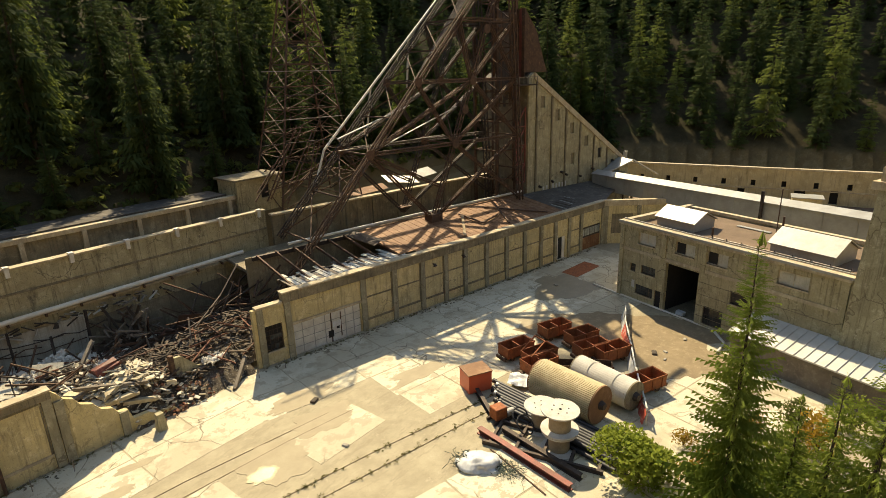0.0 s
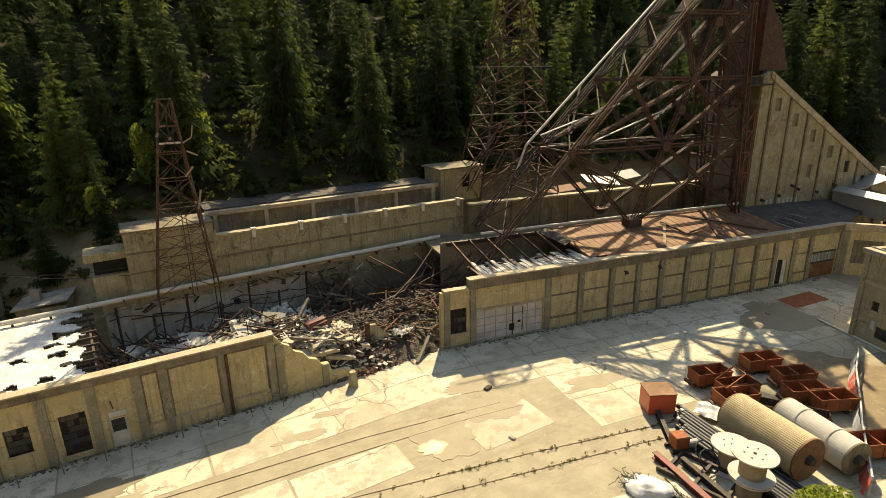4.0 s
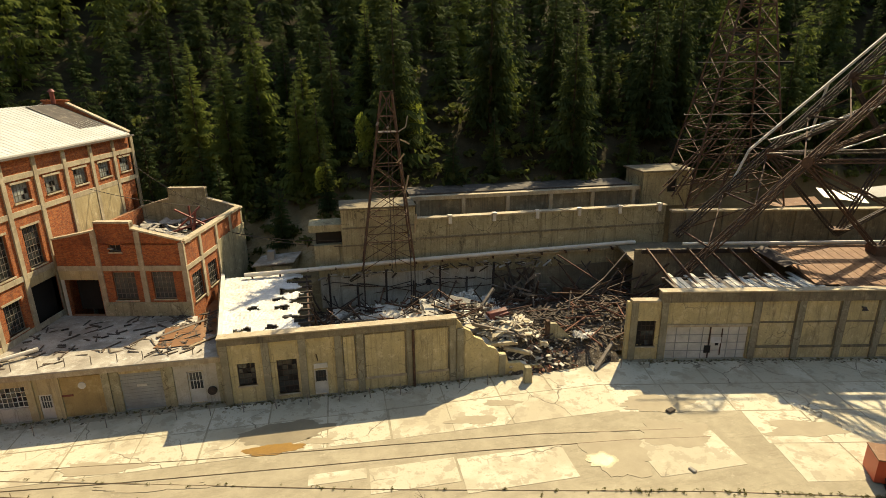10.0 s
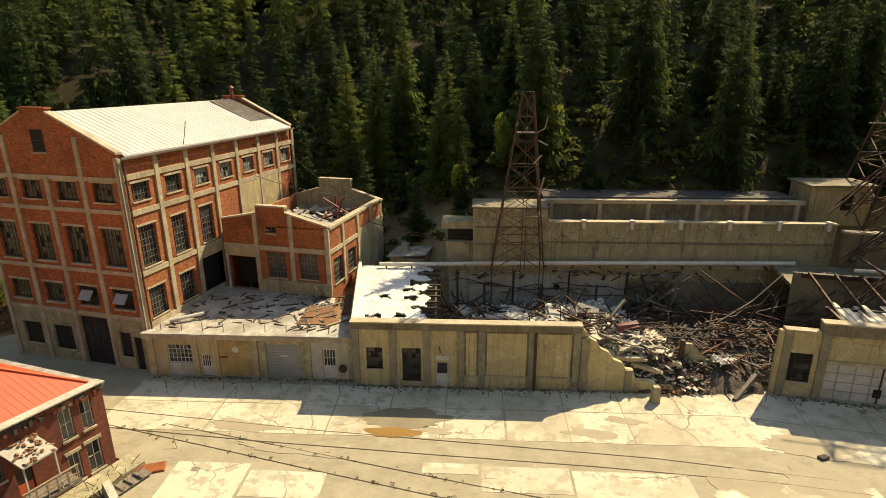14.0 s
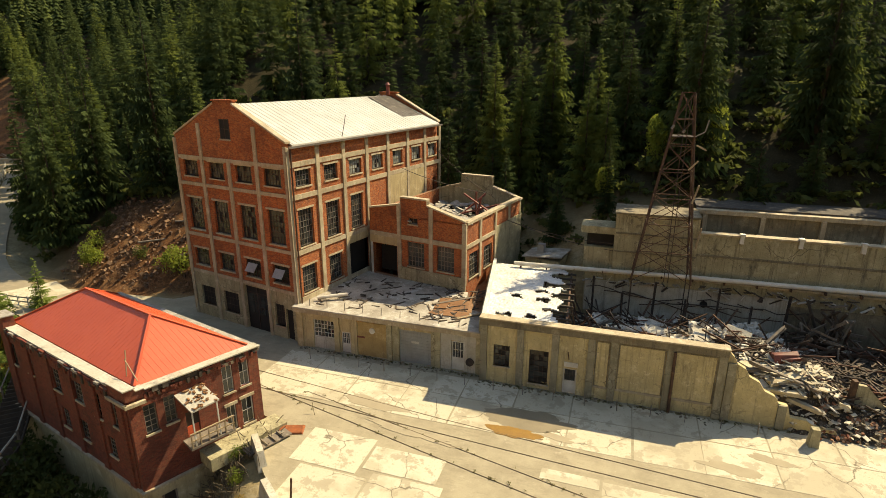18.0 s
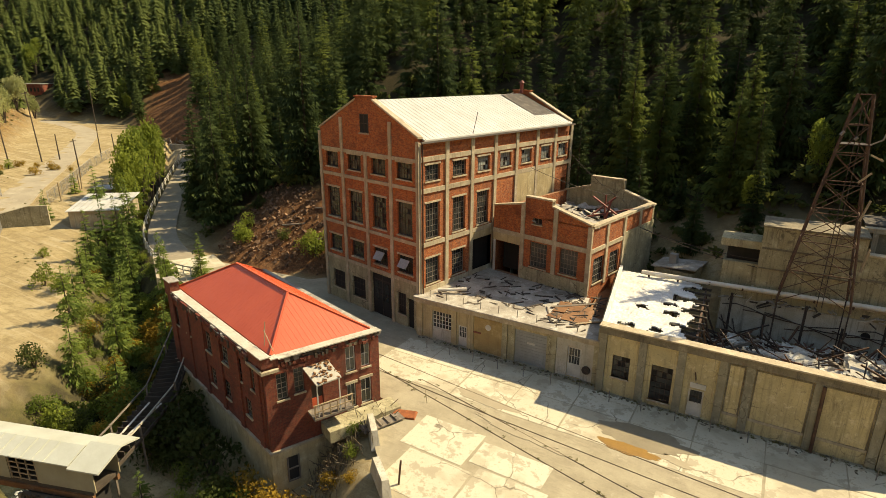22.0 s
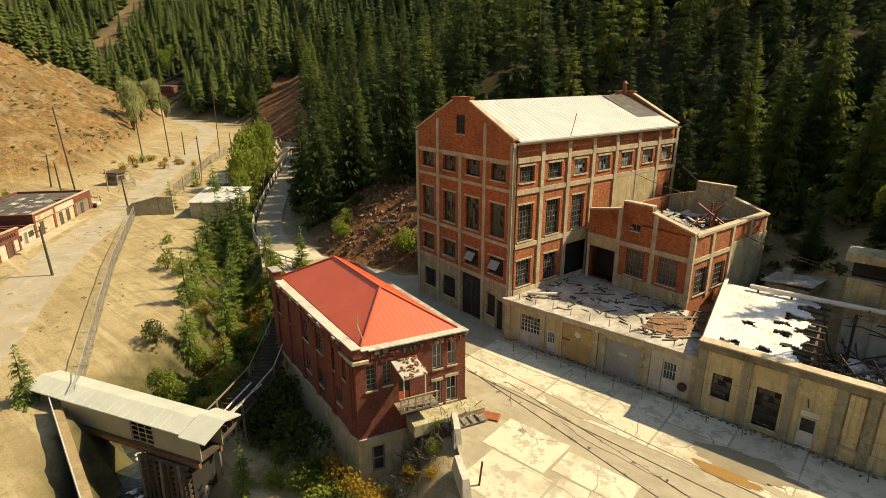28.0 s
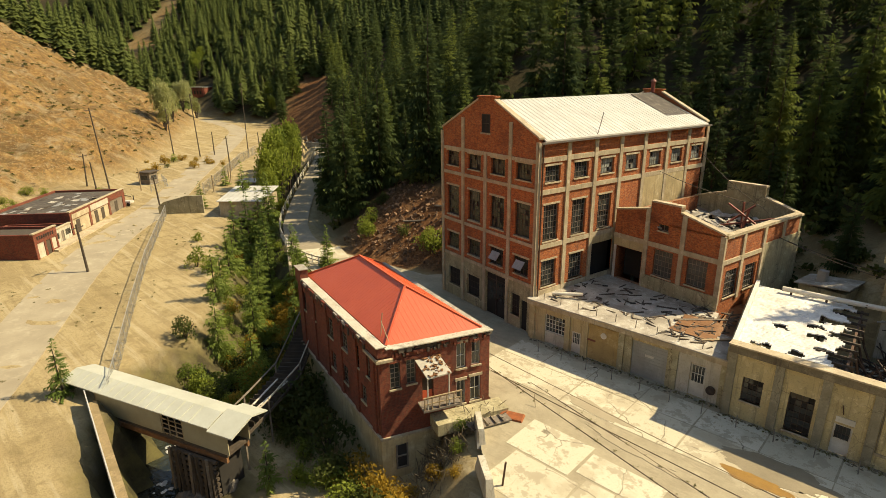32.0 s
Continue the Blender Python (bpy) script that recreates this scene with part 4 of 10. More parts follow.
    if i < 2:
        side_windows.append((c - 0.95, c + 0.95, 4.6, 7.15, 5, 5, i))
side_holes = [w[:4] for w in side_windows] + [(7.7, 11.3, 3.9, 7.6), (24.2, 25.3, 9.5, 11.8)]
part("side_wall", turned(wall_mesh(L - 0.9, EAVE, 0.45, [(a - 0.45, b - 0.45, c, d) for a, b, c, d in side_holes]), at(0, 0.45, 0, 90)), BRICK, main)
part("far_side_wall", boxes((-W, -W + 0.45, 0.45, L - 0.45, 0, EAVE)), BRICK, main)
part("rear_wall", boxes((-W + 0.45, -0.45, L - 0.45, L, 0, EAVE)), BRICK, main)
for z in (4.85, 8.75, 13.85, 16.4):
    part("band", boxes((-W - 0.05, 0.05, -0.10, -0.003, z - 0.16, z + 0.16)), CONCRETE_BAND, main, "weathered concrete floor band")
for z in (8.6, 13.65, 16.5):
    part("band", boxes((0.003, 0.10, 0.25, L, z - 0.22, z + 0.22)), CONCRETE_BAND, main, "weathered concrete floor band")
part("band", boxes((0.003, 0.12, 0.25, 11.9, 3.7, 4.35)), CONCRETE_BAND, main)
for p_ in fp:
    top_z = EAVE if p_ in (0.0, fp[-1]) else 16.4 if abs(p_ - W / 2) < 0.5 else EAVE + 3.0 * (1 - abs(p_ - W / 2) / (W / 2))
    part("pier", boxes((-p_ - 0.19, -p_ + 0.19, -0.14, -0.003, 0, top_z)), CONCRETE_BAND, main)
for p_ in rp[1:]:
    part("pier", boxes((0.003, 0.14, p_ - 0.22, p_ + 0.22, 3.9 if p_ < 11 else 0, EAVE - 0.1)), CONCRETE_BAND, main)
part("pier", boxes((0.003, 0.16, -0.14, 0.24, 0, EAVE - 0.1)), CONCRETE_BAND, main)
part("pale_panel", boxes((0.003, 0.09, 14.98, 18.37, 10.0, 13.4)), CONCRETE_TAN, main, "bricked-up bay rendered pale tan")
part("pale_panel", boxes((0.003, 0.09, 18.83, 22.07, 10.0, 13.4)), CONCRETE_TAN, main, "bricked-up bay rendered pale tan")
part("render_band", boxes((0.003, 0.08, 7.63, 11.9, 7.62, 8.36)), CONCRETE_TAN, main)
for i, (a, b, z0, z1) in enumerate(front_windows):
    window(main, at(a - W, 0, z0), b - a, z1 - z0, 5, max(3, round((z1 - z0) / 0.55)), STEEL_DARK, GLASS, CONCRETE_BAND, 0.2, 0.12, 40 + i)
    part("lintel", boxes((a - W - 0.15, b - W + 0.15, -0.05, -0.003, z1 + 0.01, z1 + 0.2)), CONCRETE_BAND, main)
for i, (a, b, z0, z1, c, r_, k) in enumerate(side_windows):
    pale = z0 > 14 and k >= 2
    window(main, at(0, a, z0, 90), b - a, z1 - z0, c, r_, STEEL_GREY, GLASS_PALE if pale else GLASS, CONCRETE_BAND, 0.2, 0.2, 70 + i)
    part("lintel", boxes((0.003, 0.05, a - 0.12, b + 0.12, z1 + 0.01, z1 + 0.18)), CONCRETE_BAND, main)
for a, b, z0, z1 in ground_holes:
    if z0 > 0:
        # Black panes stand for the unlit rooms behind these windows.
        window(main, at(a - W, 0, z0), b - a, z1 - z0, 4, 3, STEEL_DARK, SHADE_BLACK, CONCRETE_BAND, 0.2, 0.0, 9)
# open ventilating sashes
for c in (W - 5.3, W - 1.8):
    sash = bmesh.new()
    box(sash, -0.6, 0.6, -0.02, 0.02, -0.9, 0)
    bmesh.ops.transform(sash, matrix=pose(c - W, -0.02, 6.95, -38, 0, 0), verts=sash.verts)
    part("open_sash", sash, GREY_PAINT, main, "tilted open ventilating sash")
gd = part("gate", boxes((-6.85, -3.95, 0.22, 0.3, 0.0, 4.45)), SHADE_BLACK, main, "tall dark double doors")
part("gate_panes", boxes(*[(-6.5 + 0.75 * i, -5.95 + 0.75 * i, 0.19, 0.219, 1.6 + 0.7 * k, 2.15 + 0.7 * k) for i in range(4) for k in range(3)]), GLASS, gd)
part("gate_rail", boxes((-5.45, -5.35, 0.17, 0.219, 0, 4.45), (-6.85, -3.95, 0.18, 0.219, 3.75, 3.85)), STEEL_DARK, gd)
part("door", boxes((-1.58, -0.72, 0.2, 0.27, 0, 3.05)), SHADE_BLACK, main, "dark narrow door")
# Black sheets behind the side openings imitate the unlit rooms.
part("shade_backing", boxes((-1.2, -1.0, 7.5, 11.5, 3.9, 7.7)), SHADE_BLACK, main)
part("shade_backing", boxes((-1.2, -1.0, 24.0, 25.35, 9.3, 12.0)), SHADE_BLACK, main)
window(main, at(-W / 2 - 0.62, -0.06, 18.35), 1.24, 1.75, 2, 2, WOOD_DARK, SHADE_BLACK, CONCRETE_BAND, 0.02, 0.0, 5, "gable_louvre")
# roof
pitch = [(0.35, EAVE + 0.02), (0.35, EAVE + 0.14), (-W / 2, RIDGE + 0.14), (-W - 0.35, EAVE + 0.14), (-W - 0.35, EAVE + 0.02), (-W / 2, RIDGE + 0.02)]
roof = part("roof", prism(pitch, 0.5, L - 0.55), SHEET_WHITE, main, "pale standing-seam metal roof")
n_seam = 40
part("roof_seam", bars([((0.34, 0.7 + i * (L - 1.6) / n_seam, EAVE + 0.16), (-W / 2, 0.7 + i * (L - 1.6) / n_seam, RIDGE + 0.16)) for i in range(n_seam + 1)], 0.025, 0.03), SHEET_WHITE, roof)
# Dark sheet laid on for the shaded opening where roofing is missing.
part("roof_patch", prism([(-0.6, EAVE + 0.44), (-0.6, EAVE + 0.50), (-W / 2 + 0.3, RIDGE + 0.14), (-W / 2 + 0.3, RIDGE + 0.08)], L - 5.0, L - 0.7), ASPHALT_ROOF, roof, "dark sheet in place of the hole in the roof")
part("gutter", boxes((0.36, 0.5, 0.0, L, EAVE - 0.15, EAVE + 0.02)), STEEL_GREY, main)
part("snow_pole", tubes([((0.2, 7.2, EAVE + 0.2), (-0.6, 8.6, EAVE + 1.3)), ((-0.6, 8.6, EAVE + 1.3), (-0.5, 8.7, EAVE + 2.1))], 0.035, 6), STEEL_DARK, main)
part("downpipe", tubes([((0.28, 0.3, 0.2), (0.28, 0.3, EAVE - 0.2))], 0.08), RUST, main)
vent = bmesh.new()
tube(vent, (-W / 2 + 0.3, L - 0.9, RIDGE + 0.2), (-W / 2 + 0.3, L - 0.9, RIDGE + 1.4), 0.22, None, 12)
tube(vent, (-W / 2 + 0.3, L - 0.9, RIDGE + 1.4), (-W / 2 + 0.3, L - 0.9, RIDGE + 1.7), 0.36, 0.1, 12)
part("vent_cowl", vent, RED_PAINT, main, "small red roof vent")
# interior floors that show through the openings, black in place of indoor shade
part("inner_floor", boxes((-W + 0.5, -1.25, 0.5, L - 0.5, 3.6, 3.85), (-W + 0.5, -1.25, 0.5, L - 0.5, 8.5, 8.7), (-W + 0.5, -1.25, 0.5, L - 0.5, 13.5, 13.7)), SHADE_BLACK, main)

# ---- two-storey brick annex on the shop roof ----
annex = thing("brick_annex", "small roofless brick annex with stepped gable standing on the shop roof", "building", -13.4, 48.4, 0, MT)
AW, AL = 11.0, 14.0
ah = [(0.35, 3.3, 3.9, 7.25), (4.6, 6.55, 5.4, 7.95), (8.0, 9.9, 5.5, 8.0), (4.75, 5.8, 9.8, 10.55)]
part("front_wall", turned(wall_mesh(AW, 10.4, 0.4, ah), at(-AW, 0, 0)), BRICK, annex)
crown = [(-AW, 10.4), (0, 10.4), (0, 10.7), (-4.1, 11.75), (-4.1, 12.3), (-7.15, 12.3), (-7.15, 11.6), (-AW, 10.85)]
part("gable_wall", prism(crown, 0, 0.4), BRICK, annex)
edge = [(0.12, 10.68), (-4.1, 11.75), (-4.1, 12.3), (-7.15, 12.3), (-7.15, 11.6), (-AW, 10.85)]
def coping(points, y0, y1, t=0.16):
    top = [(x, z + t) for x, z in points]
    return prism(points + top[::-1], y0, y1)
part("coping", coping(edge, -0.1, 0.5), CONCRETE_BAND, annex)
rear_edge = [(0.12, 10.3), (-3.5, 11.4), (-3.5, 12.5), (-7.5, 12.5), (-7.5, 11.4), (-AW, 10.4)]
part("rear_wall", prism([(-AW, 0), (0, 0), (0, 10.3), (-3.5, 11.4), (-3.5, 12.5), (-7.5, 12.5), (-7.5, 11.4), (-AW, 10.4)], AL - 0.4, AL), CONCRETE, annex)
part("coping", coping(rear_edge, AL - 0.5, AL + 0.1), CONCRETE_BAND, annex)
part("side_wall", turned(wall_mesh(AL - 0.8, 10.35, 0.4, [(0.65, 2.75, 4.8, 7.3), (3.9, 5.9, 4.9, 7.2)]), at(0, 0.4, 0, 90)), BRICK, annex)
part("concrete_side", boxes((0.003, 0.10, 7.2, AL, 0, 8.7)), CONCRETE, annex, "vine-stained concrete side wall")
part("side_coping", boxes((-0.5, 0.14, 0.45, AL - 0.45, 10.353, 10.6)), CONCRETE_BAND, annex)
part("far_side_wall", boxes((-AW, -AW + 0.4, 0.4, AL - 0.4, 8.0, 10.5)), BRICK, annex)
for px in (0.0, -3.65, -7.35):
    part("pier", boxes((px - 0.22, px + 0.22, -0.12, -0.003, 3.9, 10.6 if px == 0 else 11.6)), CONCRETE_BAND, annex)
for py in (0.1, 3.35, 6.95, 10.5):
    part("pier", boxes((0.003, 0.13, py - 0.2, py + 0.2, 4.4 if py < 7 else 8.7, 10.35)), CONCRETE_BAND, annex)
part("band", boxes((-AW, 0.05, -0.10, -0.003, 8.1, 8.55)), CONCRETE_BAND, annex)
part("band", boxes((0.003, 0.11, 0.3, 7.2, 8.0, 8.4)), CONCRETE_BAND, annex)
part("base", boxes((-7.35, 0.08, -0.14, -0.003, 3.9, 5.2)), CONCRETE, annex)
part("render_panel", boxes((-AW, -7.58, -0.07, -0.003, 7.3, 8.09)), CONCRETE_TAN, annex)
for i, (a, b, z0, z1) in enumerate(ah[1:]):
    window(annex, at(a - AW, 0, z0), b - a, z1 - z0, 5 if i < 2 else 2, 5 if i < 2 else 1, STEEL_GREY, GLASS if i < 2 else SHADE_BLACK, CONCRETE_BAND, 0.15, 0.0, 20 + i)
    # Added black boards hide the sunlit inside, as shade behind the windows.
    part("shade_board", boxes((a - AW - 0.1, b - AW + 0.1, 0.42, 0.46, z0 - 0.1, z1 + 0.1)), SHADE_BLACK, annex)
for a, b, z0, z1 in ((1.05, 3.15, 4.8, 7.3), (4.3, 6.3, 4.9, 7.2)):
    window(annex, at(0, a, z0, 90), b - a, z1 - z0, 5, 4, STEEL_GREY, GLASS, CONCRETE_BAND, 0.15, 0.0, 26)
# Black sheet for the shade in the annex's open bay.
part("shade_backing", boxes((-AW + 0.3, -7.5, 1.5, 1.7, 3.9, 7.4)), SHADE_BLACK, annex)
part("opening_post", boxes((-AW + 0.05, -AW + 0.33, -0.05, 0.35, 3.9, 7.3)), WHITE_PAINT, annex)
# Floor coloured black to give the shade between the walls.
part("inner_floor", boxes((-AW + 0.4, -0.4, 0.4, AL - 0.4, 8.6, 8.8)), SHADE_BLACK, annex)
# sagging remains of the annex roof: broken white sheets along the front and a rusty frame
rng = random.Random(8)
bm = bmesh.new()
for k in range(160):
    x, y = rng.uniform(-AW + 0.6, -0.6), rng.uniform(0.6, AL - 0.8)
    if x > -3.0 and y > 9:
        continue
    low = 9.0 + 1.3 * max(0, 1 - (y / 7)) + rng.uniform(-0.2, 0.5)
    v = box(bm, -rng.uniform(0.2, 0.8), rng.uniform(0.2, 0.8), -rng.uniform(0.15, 0.6), rng.uniform(0.15, 0.6), -0.04, 0.04)
    bmesh.ops.transform(bm, matrix=pose(x, y, low, rng.uniform(-25, 25), rng.uniform(-25, 25), rng.uniform(0, 180)), verts=v)
tagged(part("roof_debris", bm, PUTTY, annex, "broken pale roof boards fallen inside"), kind="stuff")
part("roof_panel", prism([(-0.5, 10.2), (-0.5, 10.28), (-5.5, 10.9), (-5.5, 10.82)], 0.5, 2.6), WHITE_ROOF, annex)
part("roof_frame", bars([((-0.6, 9.2, 9.0), (-5.0, 9.5, 11.2)), ((-2.5, 7.5, 8.8), (-2.2, 8.0, 11.4)), ((-5.2, 8.6, 8.8), (-3.6, 12.0, 10.9)), ((-6.2, 6.0, 9.0), (-1.0, 11.2, 10.2)),
                         ((-3.9, 10.3, 8.8), (-3.9, 10.3, 11.4))], 0.16), RED_PAINT, annex)

# ---- trees ----
def fir_arrays(height, radius, whorl, arms, segs, seed, base=0.10, droop=0.35, ragged=0.35, fan=0.42, hang_=1.15):
    """Crown of a fir as arrays: whorls of drooping boughs, each a spine with leaflets to both sides."""
    g = np.random.default_rng(seed)
    pts, tris = [], []
    count = 0
    z = height * base
    while z < height * 0.985:
        k = 1 - (z / height - base) / (1 - base)
        reach = radius * (k ** 0.82) * g.uniform(0.72, 1.12) + 0.12
        n = max(4, int(round(arms * (0.55 + 0.45 * k))))
        turn = g.uniform(0, 6.28)
        for i in range(n):
            a = turn + 6.283 * i / n + g.normal(0, 0.22)
            r = reach * g.uniform(1 - ragged, 1.12)
            z0 = z + g.normal(0, whorl * 0.6)
            u = np.array([math.cos(a), math.sin(a), 0.0])
            w = np.array([-u[1], u[0], 0.0])
            dr = droop * g.uniform(0.6, 1.4)
            spine = [u * r * t + np.array([0, 0, z0 + r * (0.12 * t - dr * t * t)]) for t in np.linspace(0.12, 1.0, segs + 1)]
            for j in range(segs):
                p, q = spine[j], spine[j + 1]
                span = r * fan * (1 - 0.62 * j / segs) * g.uniform(0.75, 1.25)
                for side in (-1, 1):
                    tip = q + w * side * span * g.uniform(0.5, 0.95) + u * span * g.uniform(0.05, 0.5) + np.array([0, 0, -span * g.uniform(hang_ * 0.4, hang_)])
                    pts += [p, q, tip]
                    tris.append((count, count + 1, count + 2) if side < 0 else (count + 1, count, count + 2))
                    count += 3
        z += whorl * (0.65 + 0.5 * k) * g.uniform(0.85, 1.15)
    top = np.array([0, 0, height])
    for i in range(5):
        a = 6.283 * i / 5
        p = np.array([math.cos(a) * 0.22, math.sin(a) * 0.22, height * 0.955])
        q = np.array([math.cos(a + 0.7) * 0.22, math.sin(a + 0.7) * 0.22, height * 0.965])
        pts += [p, q, top]
        tris.append((count, count + 1, count + 2))
        count += 3
    return np.array(pts), np.array(tris)


def array_mesh(name, pts, tris, material):
    me = bpy.data.meshes.new(name)
    me.vertices.add(len(pts))
    me.vertices.foreach_set("co", np.asarray(pts, np.float32).reshape(-1))
    me.loops.add(len(tris) * 3)
    me.loops.foreach_set("vertex_index", np.asarray(tris, np.int32).reshape(-1))
    me.polygons.add(len(tris))
    me.polygons.foreach_set("loop_start", np.arange(0, len(tris) * 3, 3, dtype=np.int32))
    me.update(calc_edges=True)
    me.materials.append(material)
    return me


def trunk_mesh(name, height, r, seed):
    rng_t = random.Random(seed)
    bm = bmesh.new()
    x = y = 0.0
    for k in range(4):
        nx, ny = x + rng_t.uniform(-0.08, 0.08), y + rng_t.uniform(-0.08, 0.08)
        tube(bm, (x, y, height * k / 4 - (0.8 if k == 0 else 0)), (nx, ny, height * (k + 1) / 4), r * (1 - k * 0.235), r * (1 - (k + 1) * 0.235), 7, False)
        x, y = nx, ny
    me = bpy.data.meshes.new(name)
    bm.to_mesh(me)
    bm.free()
    me.materials.append(BARK)
    return me


FIRS = []
for i, (h, r) in enumerate(((19, 3.7), (17, 3.4), (21, 3.6), (14, 3.2), (18, 3.9), (22, 3.8))):
    pts, tris = fir_arrays(h, r, 0.56, 11, 5, 100 + i, 0.07, 0.12, 0.40)
    FIRS.append((h, array_mesh("crown", pts, tris, NEEDLES), trunk_mesh("trunk", h * 0.96, 0.26, i)))
YOUNG = []
for i, (h, r) in enumerate(((6.0, 1.6), (8.0, 1.8), (5.0, 1.4))):
    pts, tris = fir_arrays(h, r, 0.42, 9, 4, 200 + i, 0.05, 0.15)
    YOUNG.append((h, array_mesh("crown", pts, tris, NEEDLES_YOUNG), trunk_mesh("trunk", h * 0.95, 0.12, 20 + i)))
SPARSE = [fir_arrays(h, r, 0.80, 9, 4, 300 + i, 0.07, 0.14, 0.40) for i, (h, r) in enumerate(((18, 3.5), (20, 3.8), (16, 3.3), (21, 3.6)))]


def skirt_arrays(height, radius, tiers, spikes, seed):
    """A far fir: tiers of folded, hanging boughs round a narrow cone."""
    g = np.random.default_rng(seed)
    pts, tris = [], []
    for i in range(tiers):
        k = i / tiers
        z = height * (0.05 + 0.93 * k)
        r = radius * (1 - k) ** 0.85 * g.uniform(0.85, 1.12) + 0.15
        rise, turn = height * 0.11 * (1 - 0.5 * k), g.uniform(0, 6.28)
        for j in range(spikes):
            a = turn + 6.283 * j / spikes + g.normal(0, 0.12)
            ro, zo = r * g.uniform(0.7, 1.15), z + g.normal(0, height * 0.012)
            da = 3.6 / spikes
            top = (0.0, 0.0, zo + rise)
            tip = (ro * math.cos(a), ro * math.sin(a), zo - 0.12 * ro)
            lo = (0.62 * ro * math.cos(a - da), 0.62 * ro * math.sin(a - da), zo + 0.10 * rise)
            hi = (0.62 * ro * math.cos(a + da), 0.62 * ro * math.sin(a + da), zo + 0.10 * rise)
            c = len(pts)
            pts += [top, lo, tip, hi]
            tris += [(c, c + 1, c + 2), (c, c + 2, c + 3)]
    return np.array(pts), np.array(tris)


FAR = [skirt_arrays(h, r, 14, 8, 330 + i) for i, (h, r) in enumerate(((17, 4.1), (19, 4.3), (13, 3.5), (15, 3.9)))]


HEROES = []
for i, (h, r) in enumerate(((14, 2.9), (17, 3.1), (12, 2.7))):
    pts, tris = fir_arrays(h, r, 0.48, 12, 5, 150 + i, 0.04, 0.04, 0.35)
    HEROES.append((h, array_mesh("crown", pts, tris, NEEDLES_LIT), trunk_mesh("trunk", h * 0.96, 0.2, 30 + i)))


def plant(kind, x, y, z, scale, turn, label, name="fir_tree", group=""):
    h, crown, trunk = kind
    th = thing(name, label, "tree", x, y, z, turn, group)
    th.scale = (scale, scale, scale)
    for nm, me in (("trunk", trunk), ("crown", crown)):
        ob = new(nm, me)
        ob.parent = th
    return th


def scatter(count, area, spacing, seed, keep):
    """Points of even density in the area for which keep(x, y) holds."""
    g = np.random.default_rng(seed)
    px, py = g.uniform(area[0], area[1], count), g.uniform(area[2], area[3], count)
    ok = keep(px, py)
    cells, out = {}, []
    for x, y in zip(px[ok].tolist(), py[ok].tolist()):
        key = (int(x // spacing), int(y // spacing))
        if any((p[0] - x) ** 2 + (p[1] - y) ** 2 < spacing * spacing for i in (-1, 0, 1) for k in (-1, 0, 1) for p in cells.get((key[0] + i, key[1] + k), ())):
            continue
        cells.setdefault(key, []).append((x, y))
        out.append((x, y))
    return out


def on_slide(x, y, d):
    turn = np.degrees(np.arctan2(y, -x))
    return (turn > 31.0 + 2.4 * np.clip(d / 26, 0, 1)) & (turn < 35.9)


def wood_ok(x, y):
    d = along(TOE, x, y)[0]
    bare = (x < -150) & (x > -330) & on_slide(x, y, d) & (d < 30)
    scree_ = (x > -68) & (x < -41) & (d < 13) & (y < 72)
    clear = (wave(x, y, 6.0, 3) + 0.6 * wave(x, y, 2.3, 8)) > 1.05
    return ((d > 1.5) | (x > -30) & (x < 2) & (y > 61) & (d > -5)) & (d < 165) & ~bare & ~scree_ & ~clear


tree_spots = scatter(56000, (-235, 270, -110, 290), 5.2, 5, wood_ok)
spot_depth = along(TOE, np.array([p[0] for p in tree_spots]), np.array([p[1] for p in tree_spots]))[0]
near_spots, mid_spots, deep_spots = [], [], []
for i in np.argsort(spot_depth):
    p, d = tree_spots[i], spot_depth[i]
    if d < 15 and -125 < p[0] < 125 and len(near_spots) < 240:
        near_spots.append(p)
    else:
        (mid_spots if d < 48 else deep_spots).append(p)
rng_trees = random.Random(12)
for x, y in near_spots:
    z = ground_at(x, y)
    # Sunlit-toned crowns only towards the two ends of the slope.
    kind = rng_trees.choice(FIRS + (HEROES[:2] if x < -25 or x > 85 else []))
    s = rng_trees.choice((rng_trees.uniform(0.35, 0.7), rng_trees.uniform(0.7, 1.15)))
    plant(kind, x, y, z - 0.4, s, rng_trees.uniform(0, 360), "tall dark green fir on the wooded slope", group="firs on the slope")


def wood(name, spots, shapes, material, label, smallest, largest, seed):
    g = np.random.default_rng(seed)
    all_pts, all_tris, n = [], [], 0
    zs = ground_height(np.array([p[0] for p in spots]), np.array([p[1] for p in spots]))
    for (x, y), z in zip(spots, zs):
        pts, tris = shapes[g.integers(len(shapes))]
        a, s = g.uniform(0, 6.28), g.uniform(smallest, largest)
        c, sn = math.cos(a) * s, math.sin(a) * s
        q = np.stack([pts[:, 0] * c - pts[:, 1] * sn + x, pts[:, 0] * sn + pts[:, 1] * c + y, pts[:, 2] * s + z - 0.5], 1)
        all_pts.append(q), all_tris.append(tris + n)
        n += len(q)
    ob = new(name, array_mesh(name, np.concatenate(all_pts), np.concatenate(all_tris), material))
    return tagged(ob, label, "woodland", kind="stuff")


wood("fir_wood", [p for i, p in enumerate(mid_spots) if i % 5], SPARSE, NEEDLES, "dense dark fir wood on the hillside", 0.5, 1.15, 1)
wood("light_fir_wood", mid_spots[::5], SPARSE, NEEDLES_LIT, "lighter firs among the dark wood on the hillside", 0.5, 1.2, 4)
wood("upper_fir_wood", deep_spots, FAR, NEEDLES, "dense fir wood higher up the hillside", 0.55, 1.25, 2)


def far_ok(x, y):
    a, b = along(TOE, x, y)[0], along(TOE_DRY, x, y)[0]
